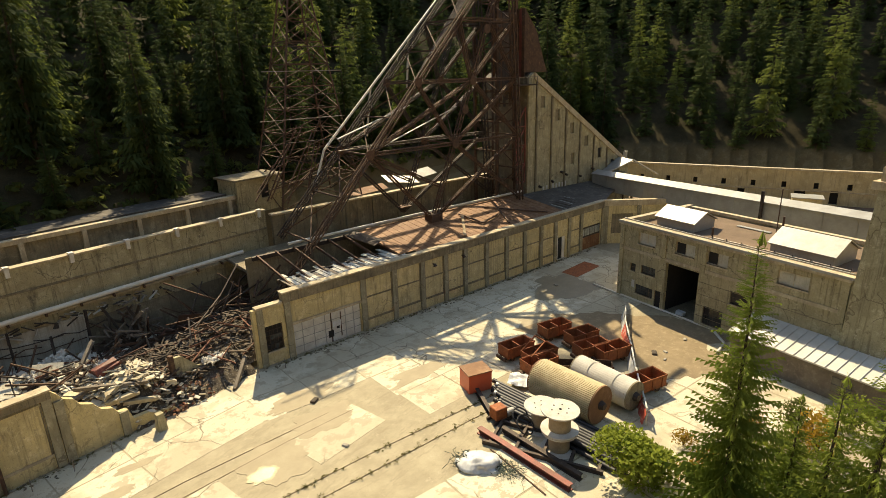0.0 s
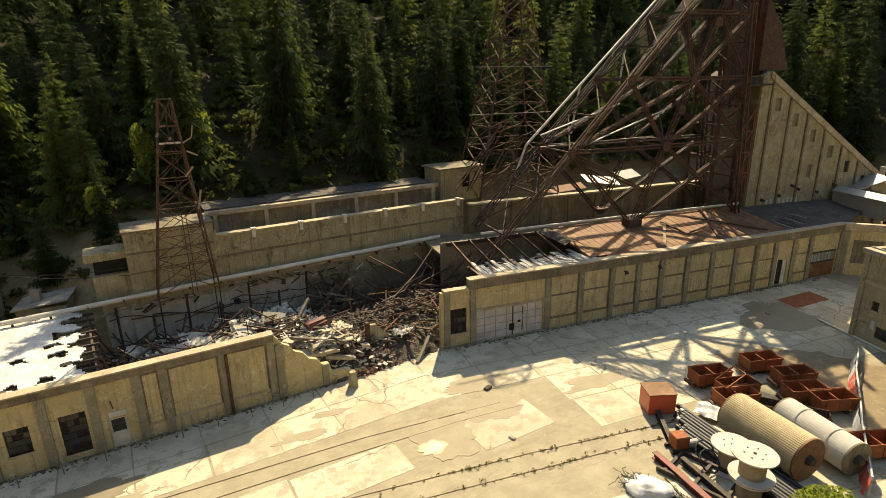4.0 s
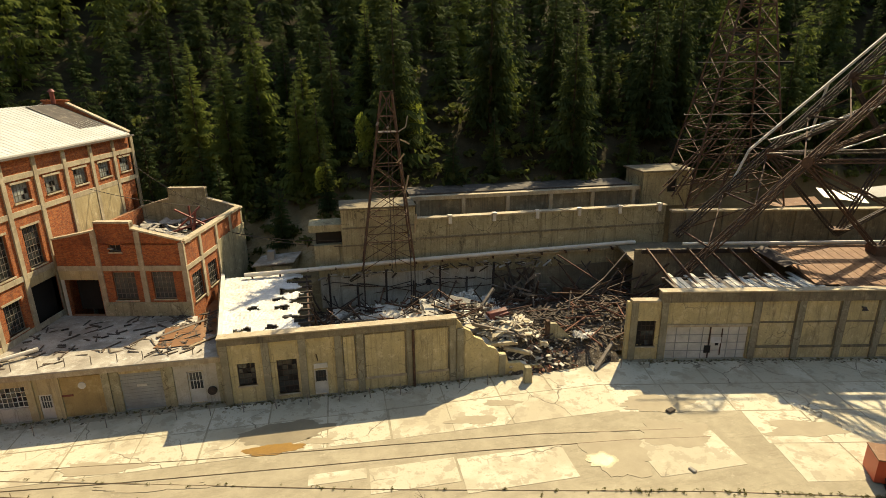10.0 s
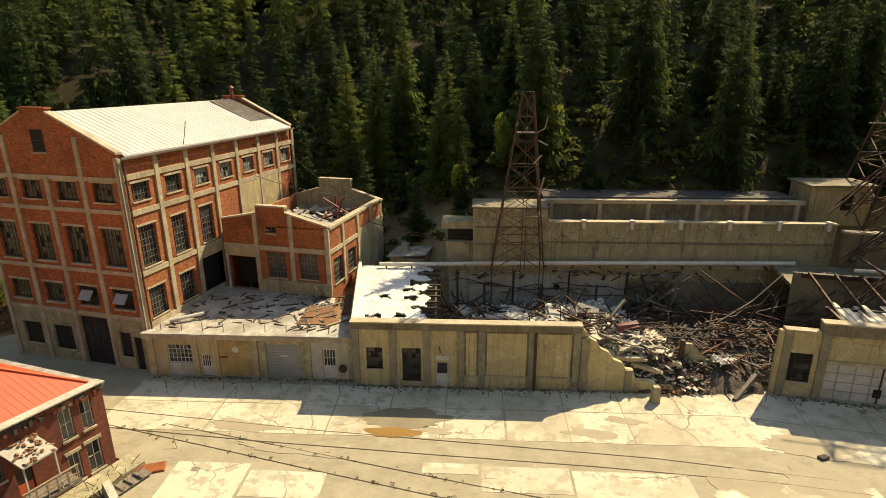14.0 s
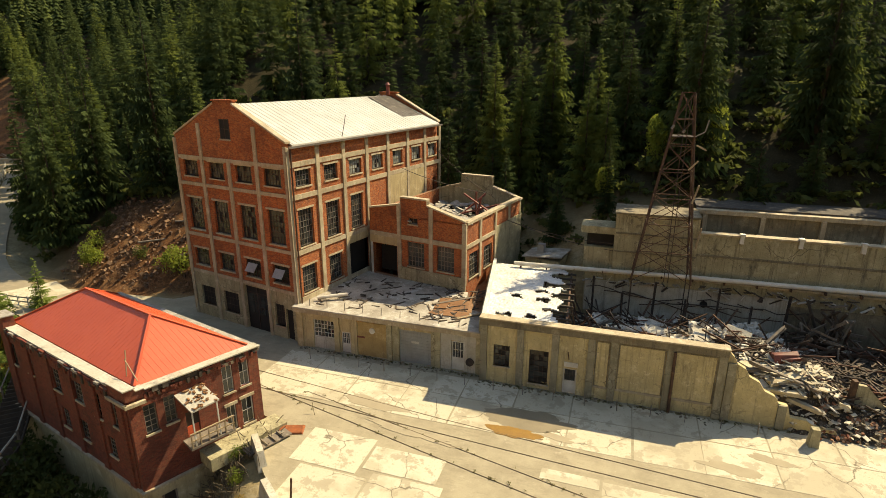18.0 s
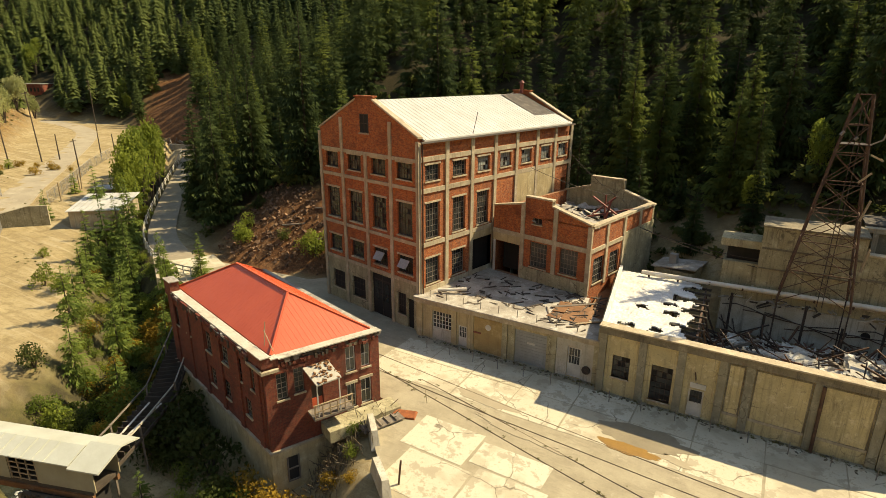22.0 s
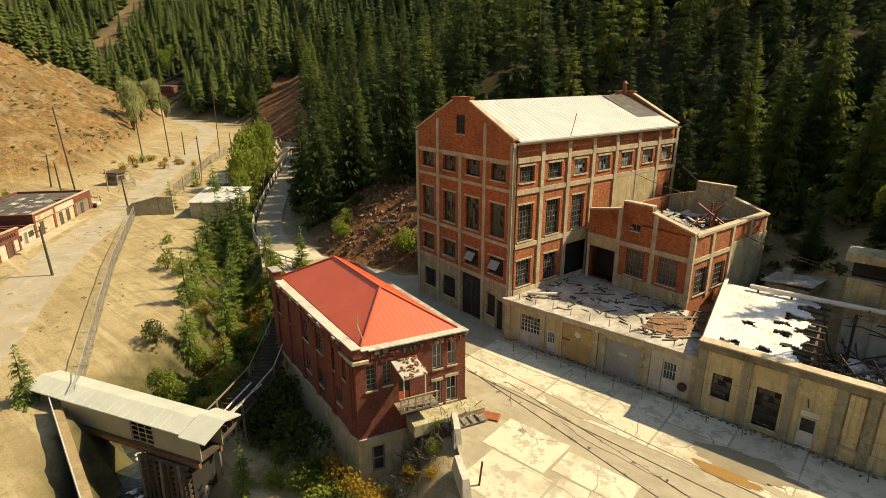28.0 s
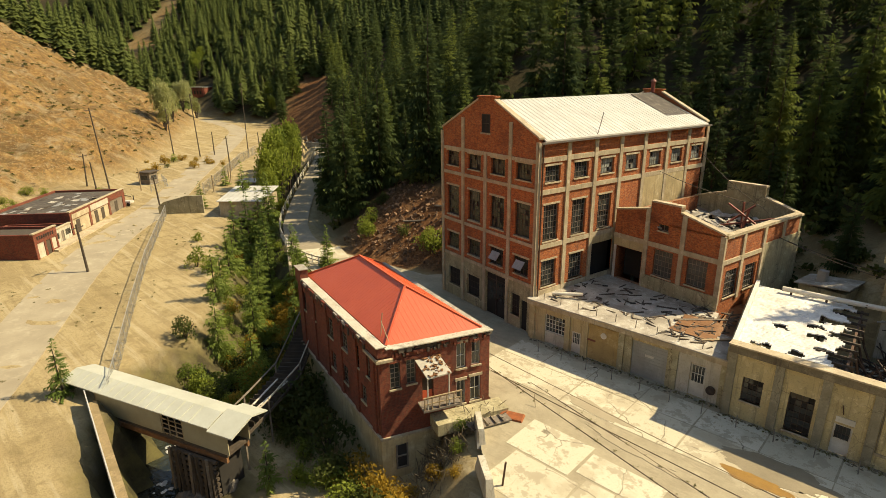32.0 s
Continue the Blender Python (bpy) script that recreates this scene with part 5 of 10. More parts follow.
    strip = (np.abs((y - 181) + 1.1 * (x + 458)) < 16) | ((x < -150) & (x > -330) & on_slide(x, y, a) & (a < 30))
    lot_ = np.hypot(x + 313, y - 139.6) < 13
    lot_ |= (x > -313) & (x < -255) & (np.abs(y - (139.6 - (x + 313) * 0.446)) < 7)
    return ~lot_ & ((a > 3) & (x < -225) | (b > 62) & (x < -150) | (b > 3) & (x < -262)) & ~strip


far_spots = scatter(52000, (-560, -150, -60, 400), 5.7, 9, far_ok)
# Needle tone brightened to look sunlit up the valley.
VALLEY = foliage("valley_needles", (0.038, 0.060, 0.020), (0.120, 0.145, 0.040), 0.3)
wood("valley_wood", far_spots, FAR, VALLEY, "sunlit fir wood up the valley", 0.45, 1.35, 3)


def leaf_arrays(rx, ry, rz, count, size, seed, bottom=-0.6):
    """Clumps of small leaves round an uneven crown."""
    g = np.random.default_rng(seed)
    lobes = [(g.uniform(-0.5, 0.5, 3) * np.array([rx, ry, rz]), g.uniform(0.45, 0.75)) for _ in range(7)]
    pts, tris = [], []
    for i in range(count):
        c, f = lobes[g.integers(len(lobes))]
        d = g.normal(size=3)
        d /= np.linalg.norm(d)
        if d[2] < bottom:
            d[2] = -d[2]
        p = c + d * np.array([rx, ry, rz]) * f * g.uniform(0.55, 1.0)
        a, b = g.normal(size=3), g.normal(size=3)
        a /= np.linalg.norm(a)
        b = np.cross(a, b)
        b /= np.linalg.norm(b)
        s = size * g.uniform(0.6, 1.5)
        k = len(pts)
        pts += [p - a * s, p + b * s * 0.55, p + a * s, p - b * s * 0.55]
        tris += [(k, k + 1, k + 2), (k, k + 2, k + 3)]
    return np.array(pts), np.array(tris)


BUSHES = {}
for key, mat_ in (("green", LEAVES), ("gold", LEAVES_GOLD), ("dark", LEAVES_DARK)):
    BUSHES[key] = [array_mesh("foliage", *leaf_arrays(1.0, 1.0, 0.8, 750, 0.075, 400 + i), mat_) for i in range(3)]


def stems_mesh(seed, height, spread, n=6, r=0.045):
    g = random.Random(seed)
    bm = bmesh.new()
    for _ in range(n):
        a = g.uniform(0, 6.28)
        m = Vector((math.cos(a) * spread * 0.3, math.sin(a) * spread * 0.3, height * 0.5))
        e = Vector((math.cos(a) * spread, math.sin(a) * spread, height))
        tube(bm, (0, 0, -0.2), m, r, r * 0.7, 5, False)
        tube(bm, m, e, r * 0.7, r * 0.25, 5, False)
    me = bpy.data.meshes.new("stem")
    bm.to_mesh(me)
    bm.free()
    me.materials.append(BARK)
    return me


BUSH_STEMS = [stems_mesh(i, 0.9, 0.6) for i in range(3)]


def bush(x, y, z, w, h, colour, seed, label, name="shrub"):
    g = random.Random(seed)
    th = thing(name, label, "shrub", x, y, z, g.uniform(0, 360), "shrubs")
    th.scale = (w, w, h)
    s = new("stem", g.choice(BUSH_STEMS))
    s.parent = th
    f = new("foliage", g.choice(BUSHES[colour]))
    f.parent = th
    f.location = (0, 0, 0.75)
    return th


def tufts(name, label, spots, mat_, seed, low, high, clumps):
    """Low growth as many small leaf clumps on the ground."""
    g = np.random.default_rng(seed)
    shapes = [leaf_arrays(1.3, 1.0, 0.5, clumps, 0.26, seed + k) for k in range(4)]
    zs = ground_height(np.array([p[0] for p in spots]), np.array([p[1] for p in spots]))
    P, T, n = [], [], 0
    for (x, y), z in zip(spots, zs):
        pts, tris = shapes[g.integers(4)]
        a, s_ = g.uniform(0, 6.28), g.uniform(low, high)
        c, sn = math.cos(a) * s_, math.sin(a) * s_
        q = np.stack([pts[:, 0] * c - pts[:, 1] * sn + x, pts[:, 0] * sn + pts[:, 1] * c + y, (pts[:, 2] + 0.35) * s_ + z], 1)
        P.append(q), T.append(tris + n)
        n += len(q)
    return tagged(new(name, array_mesh(name, np.concatenate(P), np.concatenate(T), mat_)), label, "undergrowth", kind="stuff")


def floor_ok(x, y):
    d = along(TOE, x, y)[0]
    bare = (x > -70) & (x < -41) & (d < 11) & (y < 72) | (x < -145) & on_slide(x, y, d)
    return ((d > 0.3) | (x > -30) & (x < 2) & (y > 58) & (d > -7)) & (d < 26) & ~bare


tufts("undergrowth", "dark undergrowth beneath the firs", scatter(16000, (-120, 120, 20, 110), 1.7, 15, floor_ok), LEAVES_DARK, 41, 0.6, 1.9, 60)
for x, y, top_, k in ((-4.1, 67, 24.2, 0), (-1.9, 66, 22.6, 2), (-13.0, 74.5, 27.5, 1), (-9.5, 78, 33.0, 1), (-3.5, 73, 27.0, 0), (-17.0, 76, 28.0, 1), (4.5, 74, 33.0, 1), (22, 72, 30, 0), (33, 74, 32, 1), (78, 72, 28, 1),
                      (95, 70, 27, 0), (104, 66, 24, 2), (-62, 60, 16, 2), (-88, 68, 19, 0), (-100, 80, 22, 1), (-47, 64, 21, 0), (-75, 60, 17, 0), (-120, 92, 22, 1)):
    z = ground_at(x, y) - 0.3
    plant(HEROES[k], x, y, z, max(0.5, (top_ - z) / HEROES[k][0]), 40 * k + x * 7, "light green fir standing out before the dark wood", group="firs on the slope")


def dry_ok(x, y):
    e = along(TOE_DRY, x, y)[0]
    return (e > 2) & (e < 62) & (x > -262) & ((wave(x, y, 5.0, 4) + wave(x, y, 2.0, 2)) > -0.2)


SAGE = foliage("dry_slope_scrub", (0.085, 0.085, 0.03), (0.19, 0.165, 0.06), 0.3)
tufts("slope_scrub", "low dry scrub and grass tufts on the open slope", scatter(11000, (-262, -90, -40, 190), 1.3, 16, dry_ok), SAGE, 42, 0.15, 0.8, 36)


def verge_ok(x, y):
    e, c = along(TOE_DRY, x, y)[0], along(CREEK, x, y)[0]
    return (e < 0) & (c > 7) & (along(TOE, x, y)[0] < 0) & (wave(x, y, 6.0, 4) > 0.55)


tufts("lot_weeds", "sparse dry weeds on the gravel lot", scatter(4200, (-150, -40, -30, 60), 0.9, 17, verge_ok), SAGE, 43, 0.10, 0.28, 24)

# ---- hall ruin and the terrace behind ----
white = thing("hall_roof", "remnant of a white-coated hall roof with holes and a torn edge", "roof", 0, 0, 0)


def roof_pt(s, t, z=5.3):
    """s across from the west edge to the torn edge, t from the front to the rear."""
    return Vector((-9.4 + s * 6.4 - t * (2.2 - s * 1.3), 39.95 + 14.1 * t, z - 0.15 * t))


HOLES_W = [(0.30, 0.44, 0.36, 0.43), (0.17, 0.36, 0.06, 0.12), (0.50, 0.62, 0.08, 0.13), (0.64, 0.80, 0.34, 0.41), (0.05, 0.13, 0.05, 0.07), (0.62, 0.74, 0.50, 0.55),
           (0.70, 1.0, 0.62, 0.70), (0.78, 1.0, 0.80, 0.90), (0.74, 1.0, 0.20, 0.25), (0.80, 1.0, 0.44, 0.52)]
rng = random.Random(4)
cells_s, cells_t = 44, 80
bm_pts, bm_faces = [], []
lift = {}
for i in range(cells_s):
    for k in range(cells_t):
        s, t = (i + 0.5) / cells_s, (k + 0.5) / cells_t
        sj, tj = s + 0.07 * noise.noise((s * 9, t * 16, 1.0)) + 0.03 * noise.noise((s * 30, t * 50, 2.0)), t + 0.035 * noise.noise((s * 12, t * 18, 5.0))
        if any(a < sj < b and c < tj < d for a, b, c, d in HOLES_W) or sj > 0.90 + 0.16 * noise.noise((0.0, t * 9, 7.0)):
            continue
        n0 = len(bm_pts)
        for dz in (0.0, -0.10):
            for si, ti in ((i, k), (i + 1, k), (i + 1, k + 1), (i, k + 1)):
                key = (si, ti)
                if key not in lift:
                    lift[key] = rng.uniform(-0.035, 0.035)
                bm_pts.append(tuple(roof_pt(si / cells_s, ti / cells_t) + Vector((0, 0, dz + lift[key]))))
        bm_faces += [(n0, n0 + 1, n0 + 2, n0 + 3), (n0 + 7, n0 + 6, n0 + 5, n0 + 4)]
        bm_faces += [(n0 + j, n0 + 4 + j, n0 + 4 + (j + 1) % 4, n0 + (j + 1) % 4) for j in range(4)]
part("roof_sheet", (bm_pts, bm_faces), WHITE_ROOF, white)
for k in range(10):
    t = 0.05 + k * 0.1
    part("purlin", bars([(roof_pt(0.0, t, 5.08), roof_pt(1.08, t, 5.08))], 0.14, 0.2), WOOD_DARK, white)
for s in (0.0, 0.5, 1.02):
    part("rafter", bars([(roof_pt(s, 0.0, 4.9), roof_pt(s, 1.0, 4.9))], 0.16, 0.3), WOOD_DARK if s < 1 else RUST, white)
part("upstand", bars([(roof_pt(0.0, 0.0, 5.45), roof_pt(0.0, 1.0, 5.6))], 0.3, 0.35), WHITE_ROOF, white)
part("west_wall", slab_mesh([(-9.75, 40.0), (-9.40, 40.0), (-11.6, 53.8), (-11.95, 53.8)], 0, 5.0), CONCRETE, white)
for k in range(5):
    a = roof_pt(1.02, 0.1 + k * 0.2, 5.0)
    part("hanging_frame", bars([(a, a + Vector((0.6, 0.5, -2.6))), (a + Vector((0.6, 0.5, -2.6)), a + Vector((1.6, -0.4, -4.3)))], 0.12), RUST, white)

# lower terrace wall, whitewashed where the hall's inner face survives
terrace = thing("terrace_wall", "long stepped concrete retaining wall above the ruined hall", "wall", 0, 54.0, 0)
part("lower_wall", boxes((-2.5, 33.0, 0.0, 0.6, 0.0, 5.45)), TERRACE, terrace)
part("inner_face", boxes((-2.4, 15.5, -0.12, -0.003, 1.2, 4.5)), WHITE_WALL, terrace, "dirty whitewashed inner face of the hall")
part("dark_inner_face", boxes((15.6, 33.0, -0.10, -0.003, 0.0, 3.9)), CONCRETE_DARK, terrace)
part("ledge", boxes((-0.2, 33.2, -0.35, 0.9, 5.45, 5.62)), CONCRETE_BAND, terrace)
part("upper_wall", boxes((7.4, 35.4, 0.35, 0.95, 5.62, 9.85)), TERRACE, terrace)
part("end_block", boxes((0.0, 7.4, 0.30, 4.0, 5.62, 11.25)), TERRACE, terrace)
part("seam", boxes((7.4, 35.3, 0.27, 0.347, 7.75, 7.95)), CONCRETE_DARK, terrace)
part("seam", boxes((0.1, 7.4, 0.22, 0.297, 9.3, 9.45), (0.1, 7.4, 0.22, 0.297, 7.5, 7.62)), CONCRETE_DARK, terrace)
part("coping", boxes((7.4, 35.4, 0.2, 1.1, 9.853, 10.0)), CONCRETE_BAND, terrace, "pale worn coping")
part("block_coping", boxes((-0.1, 7.5, 0.15, 4.2, 11.253, 11.42)), CONCRETE_DARK, terrace)
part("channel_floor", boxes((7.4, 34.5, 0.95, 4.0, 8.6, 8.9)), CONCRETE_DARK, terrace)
# Dark concrete tone stands for the shade at the channel's back.
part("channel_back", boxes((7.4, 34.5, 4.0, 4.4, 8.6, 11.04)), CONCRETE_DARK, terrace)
part("channel_beam", boxes((7.4, 34.0, 3.7, 4.6, 11.05, 11.45)), CONCRETE_BAND, terrace)
part("channel_roof", boxes((7.4, 33.4, 4.5, 8.5, 11.46, 11.62)), ASPHALT_ROOF, terrace, "overgrown flat roof strip")
for k in range(6):
    x = 8.2 + k * 5.0
    part("channel_post", boxes((x - 0.2, x + 0.2, 3.6, 3.98, 9.0, 11.04)), CONCRETE_BAND, terrace)
for k in range(6):
    x = 11.0 + k * 4.7
    part("bollard", boxes((x - 0.16, x + 0.16, 0.05, 0.34, 9.3, 10.05), (x - 0.22, x + 0.22, 0.0, 0.5, 10.05, 10.2)), PALE_PIPE, terrace)
part("side_block", boxes((-2.8, -0.02, 0.9, 3.5, 5.0, 7.6), (-3.2, -0.02, 0.8, 3.5, 9.0, 9.7)), TERRACE, terrace)
# Black box for the shaded gap between the side blocks.
part("side_gap_shade", boxes((-2.6, -0.02, 1.6, 3.4, 7.6, 9.0)), SHADE_BLACK, terrace)

pipe = thing("steam_pipe", "long pale lagged pipe carried along the terrace wall", "pipe", 0, 0, 0)
line = [(-9.5, 53.4, 5.55), (-4, 53.5, 5.6), (8, 53.55, 5.85), (20, 53.55, 6.0), (31.5, 53.5, 6.15)]
for a, b in zip(line, line[1:]):
    part("pipe_run", tubes([(a, b)], 0.22, 12), PALE_PIPE, pipe)
for k in range(13):
    x = -3.5 + k * 2.7
    part("pipe_bracket", boxes((x - 0.07, x + 0.07, 53.3, 54.0, 5.46, 5.72)), RUST, pipe)
for x in (-8.8, -6.2):
    part("pipe_stand", bars([((x, 53.4, 0), (x, 53.4, 5.4))], 0.16), RUST, pipe)
shed = thing("small_shed", "small pale-roofed shed between annex and terrace", "shed", -6.5, 57.0, 0, -11)
part("wall", boxes((-2.6, 1.2, 0, 3.0, 0, 5.0)), CONCRETE, shed)
part("roof", prism([(-2.9, 5.0), (-2.9, 5.12), (1.5, 5.6), (1.5, 5.48)], -0.3, 3.3), DECK_ROOF, shed)
part("vent_box", boxes((-1.6, -0.9, 1.0, 1.7, 5.2, 6.3)), SHEET_GREY, shed)

# rubble in the hall and in the breach
def mound(x, y):
    h = 0.35
    for cx, cy, r, a in ((9.5, 48.5, 3.6, 3.6), (13.5, 46.0, 3.4, 3.0), (12.5, 42.4, 2.4, 2.2), (15.0, 42.0, 2.0, 1.5), (3.0, 49.5, 4.5, 1.8), (-1.0, 46.0, 4.0, 1.5), (5.0, 44.5, 4.0, 2.2),
                         (20.5, 46.5, 4.0, 1.5), (25.0, 45.5, 4.0, 1.2), (18.5, 40.2, 2.0, 0.5), (28.0, 47.0, 4.5, 2.0)):
        h += (0.40 if cy > 44 and cx < 19 else 0.62) * a * math.exp(-((x - cx) ** 2 + (y - cy) ** 2) / (2 * r * r) * 1.4)
    fade = min(1.0, max(0.0, (y - 38.6) / 2.4))
    return h * fade + 0.25 * noise.noise((x * 0.9, y * 0.9, 0.0)) * fade - (1 - fade) * 0.3


def rubble_material():
    n = Net("rubble")
    a, b = n.noise(1.3, 6.0, 0.75), n.noise(6.0, 5.0, 0.8)
    col = n.mix(n.ramp(a, 0.40, 0.60), (0.032, 0.024, 0.017), (0.12, 0.092, 0.06))
    col = n.mix(n.mul(n.ramp(b, 0.55, 0.63), 0.8), col, (0.40, 0.36, 0.29))
    col = n.mix(n.mul(n.ramp(n.noise(0.6, 5.0, 0.7), 0.58, 0.68), 0.7), col, (0.16, 0.07, 0.04))
    return n.done(col, 0.95, 0, b, 0.15, 1.0)


RUBBLE = rubble_material()
mx, my = np.arange(-9.0, 32.01, 0.45), np.arange(38.6, 53.9, 0.45)
verts = [(x, y, mound(x, y) + rng.uniform(-0.12, 0.12)) for y in my for x in mx]
faces = []
for j in range(len(my) - 1):
    for i in range(len(mx) - 1):
        x, y = mx[i] + 0.2, my[j] + 0.2
        if y < 40.3 and not (13.2 < x < 23.0):
            continue
        if y > 53.3 - max(0, (x - 24)) * 0.0:
            continue
        n0 = j * len(mx) + i
        faces.append((n0, n0 + 1, n0 + len(mx) + 1, n0 + len(mx)))
rub = part("rubble", (verts, faces), RUBBLE)
tagged(rub, "heaps of plaster, boards and broken masonry on the hall floor", "rubble", kind="stuff")


def debris(name, label, n, size, material, seed, area, flat=25, heap=None, lift_=0.1, cut=True):
    g = random.Random(seed)
    vs, fs = [], []
    for _ in range(n):
        for _try in range(20):
            x, y = g.uniform(area[0], area[1]), g.uniform(area[2], area[3])
            if not (y < 40.4 and not 12.6 < x < 21):
                if heap is None or g.random() < heap(x, y):
                    break
        a, b, c = (g.uniform(*s) for s in size)
        m = pose(x, y, mound(x, y) + lift_ + g.uniform(-0.05, 0.4), g.uniform(-flat, flat), g.uniform(-flat, flat), g.uniform(0, 360))
        k = len(vs)
        for sx in (-1, 1):
            for sy in (-1, 1):
                for sz in (-1, 1):
                    vs.append(tuple(m @ Vector((sx * a / 2 * g.uniform(0.8, 1), sy * b / 2, sz * c / 2))))
        fs += [(k, k + 1, k + 3, k + 2), (k + 4, k + 6, k + 7, k + 5), (k, k + 4, k + 5, k + 1), (k + 2, k + 3, k + 7, k + 6), (k, k + 2, k + 6, k + 4), (k + 1, k + 5, k + 7, k + 3)]
    return tagged(part(name, (vs, fs), material), label, "rubble", kind="stuff")


def island(mat_name, a, b):
    n = Net(mat_name)
    geo = n.t.nodes.new("ShaderNodeNewGeometry")
    col = n.mix(geo.outputs["Random Per Island"], a, b)
    col = n.mix(n.ramp(n.noise(4.0, 4.0, 0.7), 0.35, 0.75), n.mix(0.3, col, (0.06, 0.05, 0.04)), col)
    return n.done(col, 0.9)


PALE_BITS = island("pale_board_bits", (0.20, 0.17, 0.12), (0.70, 0.66, 0.55))
CREAM_BITS = island("cream_plaster_bits", (0.40, 0.33, 0.21), (0.80, 0.73, 0.58))
DARK_BITS = island("dark_board_bits", (0.035, 0.026, 0.019), (0.15, 0.11, 0.075))
RUST_BITS = island("rusty_bits", (0.05, 0.024, 0.015), (0.19, 0.075, 0.04))
off_breach = lambda x, y: 0.12 if 10 < x < 18.5 and y < 45.5 else 1.0
west_heap = lambda x, y: min(1.0, mound(x, y) / 3.0)
debris("roof_boards", "pale broken roof boards and plaster strewn over the heaps", 620, ((0.3, 2.0), (0.10, 0.55), (0.04, 0.09)), PALE_BITS, 1, (-3, 16, 40.6, 53), 28, west_heap)
debris("charred_timbers", "dark fallen timbers and laths", 460, ((0.8, 3.6), (0.06, 0.16), (0.06, 0.13)), DARK_BITS, 2, (-3, 31, 40.6, 53.2), 17, off_breach)
debris("fallen_steel", "bent rusty steel sections and rods", 200, ((1.0, 4.6), (0.06, 0.14), (0.06, 0.14)), RUST_BITS, 3, (-3, 31, 41, 53.2), 20, off_breach, 0.4)
debris("masonry_bits", "broken masonry spilling through the breach", 260, ((0.12, 0.6), (0.08, 0.34), (0.03, 0.09)), CREAM_BITS, 4, (10.6, 18.6, 39.3, 43.5), 28, None, 0.10)
debris("cream_planks", "pale planks and plaster slabs sliding out of the breach", 140, ((0.5, 2.0), (0.10, 0.36), (0.03, 0.08)), CREAM_BITS, 8, (9.8, 15.6, 40.8, 44.5), 16, None, 0.25)
debris("breach_laths", "dark laths between the slabs in the breach", 340, ((0.6, 2.4), (0.05, 0.14), (0.05, 0.12)), DARK_BITS, 9, (9.5, 19.5, 41.0, 48), 26, None, 0.2)
debris("brick_bits", "scattered broken bricks in the breach", 70, ((0.15, 0.35), (0.1, 0.2), (0.08, 0.15)), island("brick_bits", (0.22, 0.07, 0.035), (0.42, 0.24, 0.14)), 5, (14.5, 19, 38.8, 41), 45, None, 0.0)
debris("tin_litter", "dark litter on the floor beyond the breach", 340, ((0.2, 0.9), (0.1, 0.4), (0.03, 0.1)), DARK_BITS, 6, (18, 31, 41, 52), 25, None, 0.0)


CREAM_SLAB = surface("broken_cream_concrete", (0.58, 0.50, 0.34), (0.34, 0.28, 0.18), (0.68, 0.62, 0.46), 1.2, 7.0, 0.9, vary=0.3)


def chunk(name, label, x, y, z, sx, sy, sz, rx, ry, rz, material, category="debris"):
    bm = boxes((-sx / 2, sx / 2, -sy / 2, sy / 2, -sz / 2, sz / 2))
    bmesh.ops.subdivide_edges(bm, edges=bm.edges[:], cuts=2, use_grid_fill=True)
    g = random.Random(hash((round(x * 10), round(y * 10))) % 1000)
    for v in bm.verts:
        v.co += Vector((g.uniform(-1, 1) * sx, g.uniform(-1, 1) * sy, g.uniform(-1, 1) * sz)) * 0.05
    ob = part(name, bm, material)
    ob.matrix_world = pose(x, y, z, rx, ry, rz)
    return tagged(ob, label, category, "fallen pieces of the hall")


for x, y, sx, sy, sz, rx, ry, rz in ((13.0, 41.8, 3.0, 1.0, 0.28, 6, -12, 20), (11.3, 42.6, 2.6, 1.1, 0.25, -8, 14, -28), (14.6, 42.6, 2.2, 0.9, 0.3, 12, 8, 35), (12.2, 40.9, 3.4, 0.5, 0.3, 0, -6, -12),
                                     (15.6, 43.6, 1.8, 0.8, 0.25, 22, 5, 60), (10.6, 41.2, 1.8, 0.7, 0.25, 18, 4, 10), (16.4, 41.0, 1.3, 0.7, 0.3, 15, 12, 80), (13.9, 40.4, 2.2, 0.35, 0.3, 4, 9, -20)):
    chunk("concrete_slab", "pale broken concrete slab lying on the rubble", x, y, mound(x, y) + 0.35, sx, sy, sz, rx, ry, rz, CREAM_SLAB)
for x, y, l, rx, ry, rz in ((11.5, 42.4, 5.2, 0, -6, 14), (12.6, 41.6, 4.4, 0, 9, -24), (9.8, 45.5, 4.2, 0, 24, 60), (12.4, 46.6, 4.6, 0, -32, 40), (7.5, 46.2, 4.0, 0, 16, -30), (14.3, 44.5, 3.6, 0, 30, 95),
                            (2.2, 47.0, 4.6, 0, 8, 10), (-0.5, 49.0, 4.0, 0, -14, 35), (21.5, 39.6, 3.6, 0, -20, 40)):
    chunk("fallen_beam", "fallen grey timber beam leaning on the rubble", x, y, mound(x, y) + 0.6, l, 0.26, 0.26, rx, ry, rz, WOOD_GREY)
for x, y, sx, sy, rx, ry, rz in ((6.5, 43.2, 3.6, 1.6, 24, 6, 8), (1.8, 44.8, 2.8, 1.5, 20, -8, -10), (8.3, 47.2, 2.6, 1.4, 32, 10, 20), (5.0, 47.0, 2.4, 1.8, 18, 6, -14), (-1.2, 43.2, 2.6, 1.3, 14, 8, 24),
                                 (10.6, 48.4, 2.2, 1.2, 40, 14, -10), (11.2, 50.6, 2.0, 1.3, 46, -8, 14)):
    chunk("roof_panel", "pale slab of fallen roof leaning in the ruin", x, y, mound(x, y) + 0.45, sx, sy, 0.12, rx, ry, rz, WHITE_WALL)
tank = bmesh.new()
